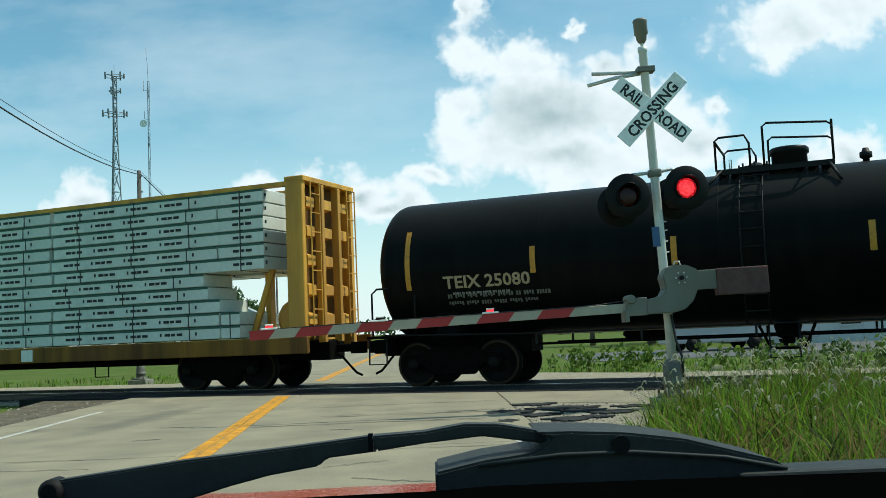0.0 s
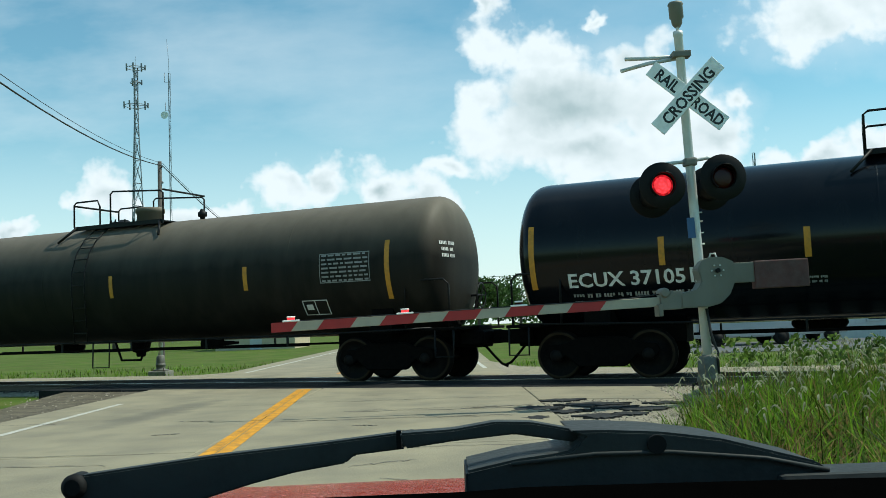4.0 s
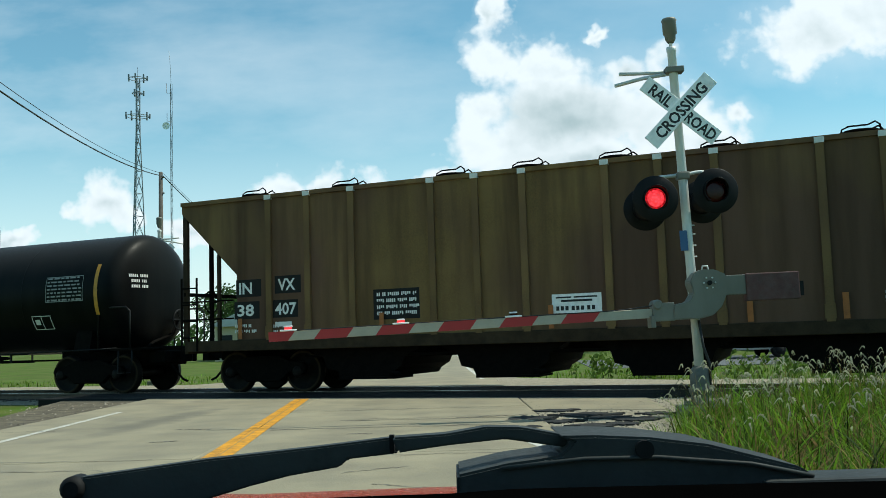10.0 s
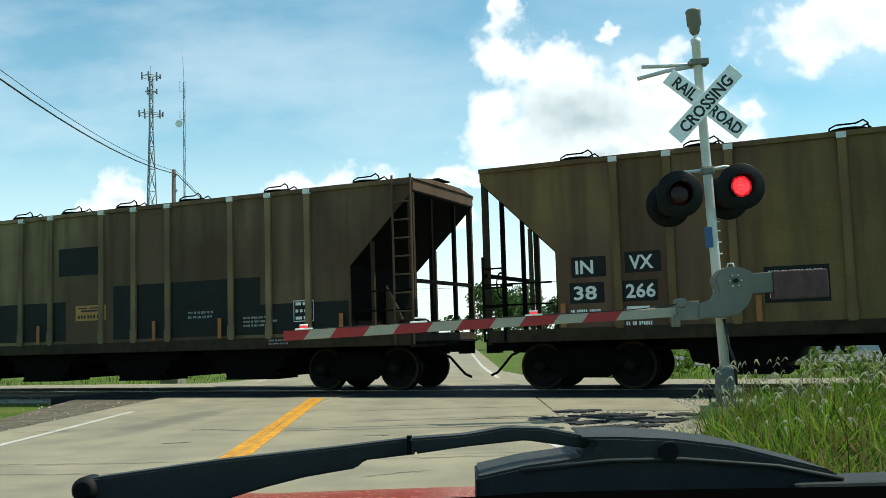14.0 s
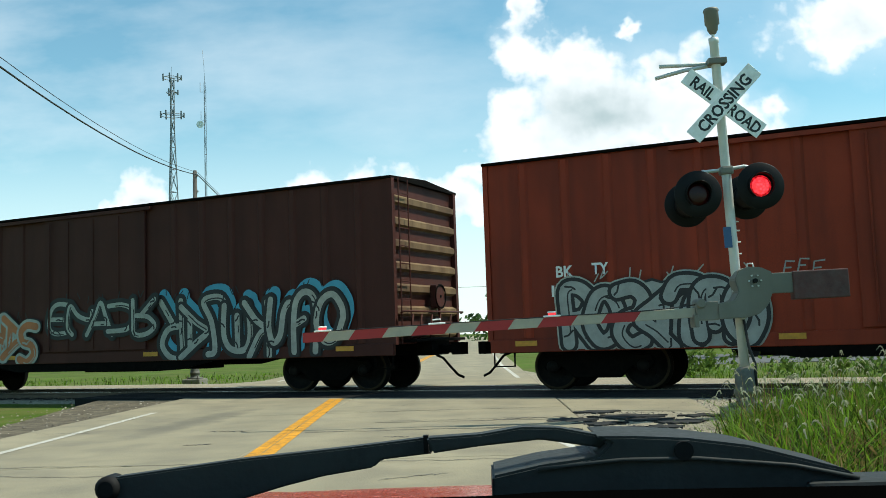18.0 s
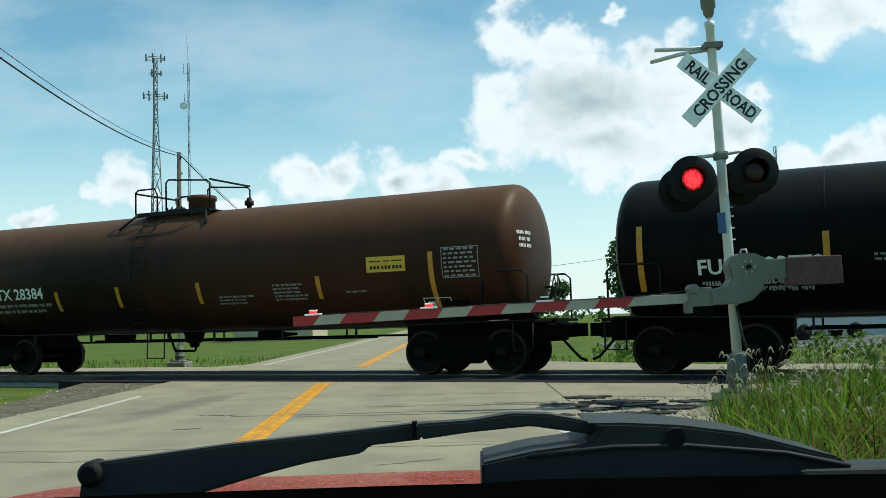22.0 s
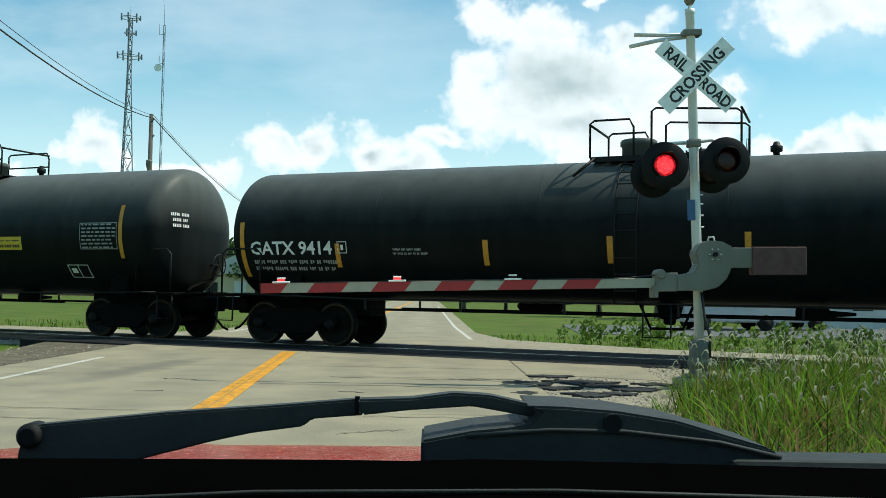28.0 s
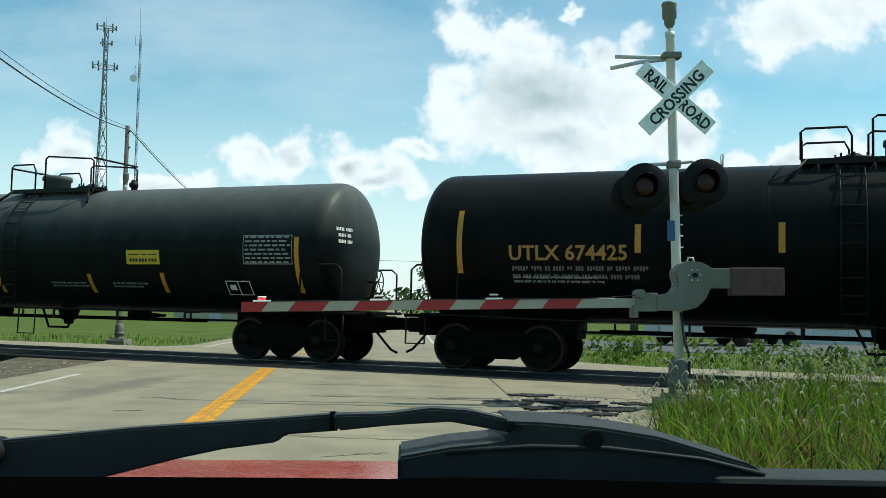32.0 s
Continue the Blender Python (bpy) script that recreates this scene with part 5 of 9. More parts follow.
    if dome == "cage":
        spans = [(d0, d0 + w * 0.42), (d0 + w * 0.58, d1)]
        hs = (top - 0.12, top)
    else:
        spans = [(d0, d0 + w * 0.3), (d0 + w * 0.42, d1)]
        hs = (top - 0.18, top)
    for (a, b), h in zip(spans, hs):
        for y in (-0.78, 0.78):
            part("guard_rail", bent(bmesh.new(), [(a, y, dz), (a, y, h - 0.06), (a + 0.08, y, h), (b - 0.08, y, h - (0.1 if b == d1 and dome != "cage" else 0)), (b, y, h - 0.16), (b, y, dz)], 0.022, 7), rails, plat)
            if dome == "cage":
                part("mid_rail", bent(bmesh.new(), [(a, y, (dz + h) / 2), (b, y, (dz + h) / 2)], 0.02, 6), rails, plat)
        e = a if a == d0 else b
        part("cross_rail", bent(bmesh.new(), [(e, -0.78, h - 0.08), (e, 0.78, h - 0.08)], 0.025, 7), rails, plat)
    mx = d0 + w * 0.62 if dome != "early" else d0 + w * 0.28
    dome_r = 0.36 if dome != "cage" else 0.52
    part("manway", lathe(bmesh.new(), [(dz - 0.12, dome_r * 0.9), (dz + 0.30, dome_r * 0.9), (dz + 0.31, dome_r), (dz + 0.40, dome_r), (dz + 0.43, dome_r * 0.9), (dz + 0.46, 0.05)], "z", 24, (mx, 0, 0)), paint, car, "domed manway housing")
    vx = d0 + w * (0.32 if dome != "early" else 0.72)
    vb = lathe(bmesh.new(), [(dz - 0.05, 0.30), (dz + 0.06, 0.30), (dz + 0.07, 0.36), (dz + 0.12, 0.36), (dz + 0.13, 0.2), (dz + 0.2, 0.1)], "z", 20, (vx, 0, 0))
    for i in range(8):
        a = math.pi * i / 4
        rod(vb, (vx + 0.31 * math.cos(a), 0.31 * math.sin(a), dz + 0.1), (vx + 0.31 * math.cos(a), 0.31 * math.sin(a), dz + 0.19), 0.02, 5)
    part("hatch_cover", vb, rails, car, "bolted hatch cover")
    part("relief_valve", lathe(bmesh.new(), [(dz - 0.1, 0.06), (dz + 0.08, 0.06), (dz + 0.1, 0.11), (dz + 0.2, 0.11), (dz + 0.22, 0.07), (dz + 0.28, 0.05)], "z", 12, (d1 + 0.55, 0, 0)), rails, car, "safety relief valve")
    for sgn in (-1, 1):
        lad = bmesh.new()
        lx = d0 + w * 0.30
        for dx in (-0.2, 0.2):
            bent(lad, [(lx + dx, sgn * (radius + 0.07) * math.cos(a), zc + (radius + 0.07) * math.sin(a)) for a in (radians(v) for v in (62, 45, 28, 10, -8))] + [(lx + dx, sgn * 1.42, 1.02)], 0.016, 5)
        for v in (58, 46, 34, 22, 10, -2):
            a = radians(v)
            rod(lad, (lx - 0.2, sgn * (radius + 0.07) * math.cos(a), zc + (radius + 0.07) * math.sin(a)), (lx + 0.2, sgn * (radius + 0.07) * math.cos(a), zc + (radius + 0.07) * math.sin(a)), 0.014, 5)
        for z in (1.25, 1.55, 1.85):
            rod(lad, (lx - 0.2, sgn * 1.45, z), (lx + 0.2, sgn * 1.45, z), 0.014, 5)
        part("ladder", lad, rails, car)
        part("deck_brace", bent(bmesh.new(), [(d0 + 0.1, sgn * 0.78, dz), (d0 - 0.25, sgn * 1.08, zc + radius * 0.72)], 0.03, 6), rails, plat)
        part("deck_brace", bent(bmesh.new(), [(d1 - 0.1, sgn * 0.78, dz), (d1 + 0.1, sgn * 1.08, zc + radius * 0.72)], 0.03, 6), rails, plat)
    # stencils
    def dec(name, bm, x, z, mat, lift=0.006):
        ob = part(name, on_round(bm, -half + x, math.asin(max(-0.95, min(0.95, (z - zc) / radius))) * radius, radius, zc, lift), mat, car)
        if name.endswith("_print") or name in ("class_box", "data_panel", "route_box", "placard_print"):
            tagged(ob, kind="stuff")
    if mark:
        dec("reporting_mark", fitted_text(mark, mark_x[1] - mark_x[0], mark_h), mark_x[0], mark_z - mark_h / 2, ink)
        dec("weight_print", small_lines((mark_x[1] - mark_x[0]) * 1.15, 2, seed, 0.16), mark_x[0] + 0.05, mark_z - mark_h / 2 - 0.20, "stencil_faint" if ink != "stencil" else "stencil_dim")
        if seed in (5, 14, 15, 16, 17, 18):
            dec("class_box", flat_bars([(0, 0.22, 0, 0.015), (0, 0.22, 0.235, 0.25), (0, 0.015, 0.015, 0.235), (0.205, 0.22, 0.015, 0.235), (0.08, 0.14, 0.07, 0.18)]), mark_x[1] + 0.13, mark_z - 0.12, ink)
    for x, z, tall in strips:
        h = 1.25 if tall else 0.52
        dec("reflector_strip", flat_bars([(-0.055, 0.055, -h / 2, h / 2)]), x, z, "reflector")
    if panel:
        x0, x1, z = panel
        w2 = x1 - x0
        if panel_plate:
            dec("panel_plate", flat_bars([(-0.04, w2 + 0.04, -0.06, 0.36)]), x0, z - 0.3, "stencil", 0.004)
        dec("data_panel", panel_of_bars(w2, 0.62, 6, 7, seed), x0, z - 0.3, "stencil_black" if panel_plate else "stencil_dim", 0.009)
        dec("route_box", flat_bars([(0, 0.62, 0, 0.02), (0, 0.62, 0.36, 0.38), (0, 0.02, 0, 0.38), (0.6, 0.62, 0, 0.38), (0.3, 0.32, 0, 0.38), (0.08, 0.24, 0.14, 0.28)]), x0 - 0.55, z - 0.95, "stencil" if paint != "cream" else "stencil_black")
    if placard:
        x, z = placard[0] + 0.12, placard[1]
        dec("placard", flat_bars([(-0.45, 0.45, -0.16, 0.16)]), x, z, placard_ink)
        dec("placard_print", flat_bars([(a, a + 0.055, -0.10, -0.03) for a in (-0.36, -0.28, -0.20, -0.10, -0.02, 0.06, 0.16, 0.24, 0.32)] + [(-0.38, -0.1, 0.05, 0.075), (-0.05, 0.10, 0.05, 0.075), (0.14, 0.38, 0.05, 0.075)]), x, z, "stencil_black", 0.010)
    for i, (x, z, w3, n) in enumerate(fineprint):
        dec("notice_print", small_lines(w3, n, seed * 7 + i), x, z, "stencil_dim" if paint != "cream" else "stencil_black")
    # mark on the right head
    bars = bmesh.new()
    for r, (ya, yb) in enumerate(((-1.05, -0.45), (-1.0, -0.5), (-1.0, -0.48))):
        z = zc + 0.35 - r * 0.13
        for a in (ya + 0.052 * k for k in range(int((yb - ya) / 0.052)) if k != 5):
            b = a + 0.036
            vs = []
            for y, zz in ((a, z), (b, z), (b, z + 0.07), (a, z + 0.07)):
                rr = math.hypot(y, zz - zc)
                vs.append(bars.verts.new((half - head + head * max(0, 1 - (rr / radius) ** KNUCKLE) ** (1 / KNUCKLE) + 0.012, y, zz)))
            bars.faces.new(vs)
    tagged(part("end_stencil", bars, head_ink, car), kind="stuff")
    return car


def hopper_car(left, right, label, paint, lines, patches=(), seed=1, shift=0.0, placard_at=(9.5, 1.66), placard_ink="sign_white"):
    length = right - left
    half = length / 2
    car = thing("covered_hopper_car", label, "railway wagon", group="freight train")
    zt, zb, w = 4.30, 1.16, 1.56
    cut = 1.5
    prof = [(-half, zt), (half, zt), (half, zt - 0.22), (half - cut, 2.62), (half - cut, zb), (-half + cut, zb), (-half + cut, 2.62), (-half, zt - 0.22)]
    body = bmesh.new()
    prism(body, prof, "y", -w, w)
    body_ob = part("body", body, paint, car, "weathered slab-sided hopper body")
    part("roof", prism(bmesh.new(), [(-w - 0.03, zt + 0.002), (w + 0.03, zt + 0.002), (w * 0.5, zt + 0.10), (-w * 0.5, zt + 0.10)], "x", -half - 0.03, half + 0.03), paint, car)
    # ribs on both sides
    xs = [2.67, 3.65, 4.73, 6.57, 7.53, 8.52, 10.15, 11.14, 12.14, 13.9, 14.9, 15.9, 17.2]
    rib = mesh_of("side_rib", boxes((-0.07, 0.07, -0.06, 0.0, zb, zt - 0.02), (-0.09, 0.09, -0.065, -0.055, zb + 0.05, zb + 0.3)), paint)
    tip = mesh_of("rib_cap", boxes((-0.08, 0.08, -0.075, 0.0, zt - 0.09, zt + 0.01)), "stencil")
    edges = [cut + 0.02] + [v + shift for v in xs if v + shift < length - cut - 0.2] + [length - cut - 0.02]
    for p, q in zip(edges, edges[1:]):
        for y in (-w - 0.003, w + 0.003):
            part("side_sheet", boxes((-half + p + 0.02, -half + q - 0.02, *sorted((y, y * 0.999)), zb + 0.02, zt - 0.07)), paint, car)
    for x in [v + shift for v in xs]:
        if x > length - cut - 0.2:
            continue
        part("side_rib", rib, None, car, at=pose(-half + x, -w, 0))
        part("side_rib", rib, None, car, at=pose(-half + x, w, 0, 0, 0, 180))
        part("rib_cap", tip, None, car, at=pose(-half + x, -w, 0))
    for y in (-w, w):
        part("side_sill", rounded(-half + 0.1, half - 0.1, y - 0.05 if y < 0 else y - 0.07, y + 0.07 if y < 0 else y + 0.05, zb - 0.22, zb + 0.02, 0.012, 1), "sill_grime", car)
        part("top_chord", boxes((-half, half, y - 0.05, y + 0.05, zt - 0.06, zt + 0.03)), paint, car)
    # roof hatches and running boards
    hatch = bmesh.new()
    lathe(hatch, [(zt + 0.06, 0.30), (zt + 0.16, 0.30), (zt + 0.17, 0.35), (zt + 0.20, 0.33), (zt + 0.22, 0.05)], "z", 18)
    hatch = mesh_of("roof_hatch", hatch, "under")
    bail = mesh_of("hatch_bail", bent(bmesh.new(), [(-0.34, -0.12, zt + 0.10), (-0.31, -0.12, zt + 0.24), (-0.20, -0.12, zt + 0.29), (0.12, -0.12, zt + 0.29), (0.24, -0.12, zt + 0.34), (0.31, -0.12, zt + 0.28), (0.34, -0.12, zt + 0.12)], 0.016, 6), "under")
    for x in (1.75, 4.15, 6.68, 8.38, 10.18, 12.13, 14.57, 16.9):
        for y in (-0.66, 0.66):
            h = part("roof_hatch", hatch, None, car, at=pose(-half + x + shift, y, 0))
            part("hatch_bail", bail, None, h)
            part("hatch_bail", bail, None, h, at=pose(0.05, 0.3, -0.03))
    for y in (-0.16, 0.16):
        part("running_board", boxes((-half, half, y - 0.13, y + 0.13, zt + 0.16, zt + 0.19)), "under", car)
    # near-black plates laid over the sloping ends and the end walls
    for sgn in (-1, 1):
        plate = [(half - 0.02, zt - 0.24), (half - cut + 0.008, 2.63), (half - cut + 0.008, zb), (half - cut + 0.020, zb), (half - cut + 0.020, 2.615), (half - 0.01, zt - 0.255)]
        part("slope_sheet", prism(bmesh.new(), [(sgn * x, z) for x, z in plate], "y", -w + 0.02, w - 0.02), "under", car, "near-black sloping end sheet")
    # end frames, platforms, ladders
    for sgn in (-1, 1):
        e = sgn * half
        part("end_platform", rounded(*sorted((e, e - sgn * cut)), -w, w, zb - 0.2, zb - 0.14, 0.01, 1), "under", car)
        part("end_sill", rounded(*sorted((e - sgn * 0.05, e - sgn * 0.16)), -w, w, zb - 0.26, zb + 0.02, 0.01, 1), "sill_grime", car)
        for y in (-w + 0.05, w - 0.05):
            part("corner_post", boxes((*sorted((e - sgn * 0.02, e - sgn * 0.14)), y - 0.04, y + 0.04, zb, zt - 0.2)), "sill_grime", car)
            part("brace_post", boxes((*sorted((e - sgn * 0.95, e - sgn * 1.02)), y - 0.035, y + 0.035, zb, 3.1)), "sill_grime", car)
        for y in (-0.6, 0.6):
            part("end_post", boxes((*sorted((e - sgn * 0.04, e - sgn * 0.12)), y - 0.04, y + 0.04, zb, zt - 0.2)), "under", car)
        part("end_crossbar", boxes((*sorted((e - sgn * 0.04, e - sgn * 0.1)), -w, w, 2.2, 2.28)), "under", car)
        lad = bmesh.new()
        for dx in (0.03, 0.45):
            rod(lad, (e - sgn * dx, -w - 0.06, zb - 0.2), (e - sgn * dx, -w - 0.06, zt + 0.1 if sgn > 0 else 2.6), 0.026, 6)
        for i in range(9 if sgn > 0 else 4):
            z = zb + 0.1 + i * 0.37
            rod(lad, (e - sgn * 0.03, -w - 0.06, z), (e - sgn * 0.45, -w - 0.06, z), 0.018, 5)
        part("ladder", lad, paint if sgn > 0 else "under", car)
        rail = bmesh.new()
        bent(rail, [(e - sgn * 0.02, -w, zb + 0.9), (e - sgn * 1.4, -w, zb + 0.9)], 0.018, 6)
        bent(rail, [(e - sgn * 0.02, -w, zb + 0.5), (e - sgn * 1.4, -w, zb + 0.5)], 0.018, 6)
        part("end_handrail", rail, "under", car)
        part("slope_gusset", prism(bmesh.new(), [(e - sgn * 1.5, zb), (e - sgn * 0.9, zb), (e - sgn * 1.5, 2.3)], "y", -0.05, 0.05), paint, car)
    bw = lathe(bmesh.new(), [(-0.015, 0.25), (0.0, 0.28), (0.015, 0.25), (0.0, 0.235)], "x", 20, (-half - 0.05, -0.45, 2.1), closed=True)
    rod(bw, (-half - 0.06, -0.45, 2.1), (-half + 0.2, -0.45, 2.1), 0.03)
    part("brake_wheel", bw, "under", car)
    part("reservoir", lathe(bmesh.new(), [(-0.55, 0.03), (-0.45, 0.2), (0.45, 0.2), (0.55, 0.03)], "y", 14, (half - 0.8, 0, zb + 0.15)), "under", car)
    # discharge bays
    steps = [(-1.5, zb), (-1.45, 1.0), (-0.95, 0.74), (-0.88, 0.52), (-0.62, 0.46), (-0.56, 0.32), (0.62, 0.32), (0.68, 0.42), (0.9, 0.55), (0.98, 0.74), (1.45, 1.0), (1.5, zb)]
    for x in (4.75, 7.86, 10.97, 14.08):
        c = -half + x + shift
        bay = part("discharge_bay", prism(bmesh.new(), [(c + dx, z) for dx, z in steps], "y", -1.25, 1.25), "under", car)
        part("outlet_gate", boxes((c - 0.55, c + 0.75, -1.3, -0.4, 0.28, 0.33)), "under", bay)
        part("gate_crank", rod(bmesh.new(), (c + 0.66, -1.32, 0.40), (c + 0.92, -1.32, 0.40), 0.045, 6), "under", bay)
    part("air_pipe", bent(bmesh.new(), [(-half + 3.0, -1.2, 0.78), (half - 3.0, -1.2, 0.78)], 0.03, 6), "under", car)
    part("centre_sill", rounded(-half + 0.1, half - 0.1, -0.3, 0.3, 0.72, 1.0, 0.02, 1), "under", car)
    add_bogie(car, -half + 1.8)
    add_bogie(car, half - 1.7)
    add_ends(car, half, half + 0.55)
    # stencils on dark patches
    def dec(name, bm, x, z, mat, lift):
        part(name, on_side(bm, -half + x, z, -w - lift), mat, car)
    for x0, x1, z0, z1 in patches:
        dec("paint_patch", flat_bars([(0, x1 - x0, 0, z1 - z0)]), x0, z0, "patch_paint", 0.007)
    (a, b), (c, d) = lines
    for txt, x, z in ((a, 1.87, 2.18), (b, 2.88, 2.22), (c, 1.82, 1.70), (d, 2.80, 1.70)):
        dec("lettering_patch", flat_bars([(-0.08, 0.58, -0.07, 0.31)]), x + shift, z, "patch_paint", 0.006)
        dec("reporting_mark", fitted_text(txt, (0.34 if "I" in txt else 0.44) if len(txt) < 3 else 0.54, 0.24), x + shift, z, "stencil", 0.010)
    for i, (x, z) in enumerate(((1.75, 1.45), (2.75, 1.42), (2.78, 1.2))):
        dec("weight_print", small_lines(0.5, 2, seed + i, 0.12), x + shift, z, "stencil", 0.010)
    dec("capacity_bar", flat_bars([(0, 0.42, 0, 0.1)]), 2.8 + shift, 1.44, "stencil", 0.012)
    dec("notice_patch", flat_bars([(0, 1.05, 0, 0.62)]), 5.2 + shift, 1.50, "patch_paint", 0.006)
    dec("notice_print", small_lines(0.9, 4, seed + 5, 0.13), 5.28 + shift, 1.98, "stencil", 0.010)
    px, pz = placard_at
    dec("placard", flat_bars([(-0.48, 0.48, -0.18, 0.18)]), px + shift, pz, placard_ink, 0.008)
    dec("placard_print", flat_bars([(a, a + 0.06, -0.13, -0.05) for a in (-0.40, -0.31, -0.22, -0.10, -0.01, 0.08, 0.20, 0.29)] + [ (-0.3, 0.3, 0.03, 0.07), (-0.4, -0.1, 0.10, 0.13), (-0.05, 0.4, 0.10, 0.13)]), px + shift, pz, "stencil_black", 0.012)
    for x in (1.62, 5.1, 8.7, 12.3, length - 4.8, length - 1.7):
        dec("reflector_strip", flat_bars([(-0.05, 0.05, -0.22, 0.22)]), x, 1.42, "reflector_old", 0.07)
    dec("notice_patch", flat_bars([(0, 0.9, 0, 0.25)]), 12.6 + shift, 1.62, "patch_paint", 0.006)
    dec("notice_print", small_lines(0.7, 2, seed + 3, 0.10), 12.7 + shift, 1.76, "stencil_dim", 0.010)
    dec("sill_print", small_lines(0.5, 2, seed + 12, 0.07), 14.9 + shift, 1.10, "stencil_dim", 0.056)
    dec("route_box", panel_of_bars(0.5, 0.45, 3, 3, seed), length - 2.9, 1.5, "stencil", 0.008)
    dec("notice_print", small_lines(0.9, 3, seed + 9), length - 4.2, 1.6, "stencil_dim", 0.008)
    return car


STROKES = {
    "ring": [[(0.5, 0.98), (0.14, 0.72), (0.10, 0.32), (0.42, 0.04), (0.80, 0.20), (0.92, 0.60), (0.70, 0.92), (0.5, 0.98)]],
    "arch": [[(0.12, 0.0), (0.10, 0.55), (0.22, 0.90), (0.55, 1.0), (0.85, 0.84), (0.92, 0.45), (0.88, 0.0)], [(0.55, 0.55), (0.9, 0.45)]],
    "snake": [[(0.92, 0.94), (0.50, 1.02), (0.14, 0.80), (0.30, 0.56), (0.74, 0.46), (0.88, 0.20), (0.55, 0.02), (0.06, 0.06)]],
    "cup": [[(0.10, 1.0), (0.08, 0.45), (0.25, 0.08), (0.62, 0.03), (0.88, 0.30), (0.92, 1.04)]],
    "hook": [[(0.02, 0.76), (0.30, 0.98), (0.95, 0.92), (0.62, 0.55), (0.48, 0.05), (0.75, -0.02)]],
    "comb": [[(0.95, 0.98), (0.40, 1.02), (0.10, 0.80), (0.12, 0.25), (0.40, 0.0), (0.96, 0.06)], [(0.18, 0.52), (0.75, 0.54)]],
    "peak": [[(-0.02, 0.0), (0.30, 0.60), (0.50, 1.06), (0.72, 0.62), (1.02, -0.02)], [(0.25, 0.36), (0.80, 0.36)]],
    "fork": [[(0.14, -0.02), (0.12, 0.5), (0.16, 1.02)], [(0.92, 1.04), (0.50, 0.62), (0.24, 0.50), (0.60, 0.32), (1.0, -0.02)]],
    "flag": [[(0.14, -0.04), (0.12, 0.55), (0.14, 1.0), (0.60, 1.02), (0.94, 0.78), (0.70, 0.50), (0.25, 0.44)], [(0.42, 0.44), (0.98, -0.04)]],
}


def flowing(pts, steps=6):
    """A smooth curve through the points."""
    out = []
    for i in range(len(pts) - 1):
        p0, p1, p2, p3 = pts[max(i - 1, 0)], pts[i], pts[i + 1], pts[min(i + 2, len(pts) - 1)]
        for k in range(steps):
            f = k / steps
            out.append(tuple(0.5 * (2 * p1[c] + (p2[c] - p0[c]) * f + (2 * p0[c] - 5 * p1[c] + 4 * p2[c] - p3[c]) * f * f + (3 * p1[c] - p0[c] - 3 * p2[c] + p3[c]) * f ** 3) for c in (0, 1)))
    out.append(pts[-1])
    return out


def ribbon(bm, pts, half_width, y, floor):
    """A flat painted band with round ends along (x, z) points."""
    last = None
    n = len(pts)
    for i, (x, z) in enumerate(pts):
        (xa, za), (xb, zb2) = pts[max(i - 1, 0)], pts[min(i + 1, n - 1)]
        d = Vector((xb - xa, zb2 - za))
        d = d.normalized() if d.length > 1e-6 else Vector((1, 0))
        yy = y - 0.00004 * i
        a = bm.verts.new((x - d.y * half_width, yy, max(floor, z + d.x * half_width)))
        b = bm.verts.new((x + d.y * half_width, yy, max(floor, z - d.x * half_width)))
        if last:
            bm.faces.new((last[0], last[1], b, a))
        if i in (0, n - 1):
            sg = -1 if i == 0 else 1
            fan = []
            for k in range(9):
                t = math.pi * k / 8
                fan.append(bm.verts.new((x + (-d.y * math.cos(t) + sg * d.x * math.sin(t)) * half_width, yy - 0.0001, max(floor, z + (d.x * math.cos(t) + sg * d.y * math.sin(t)) * half_width))))
            bm.faces.new(fan)
        last = (a, b)


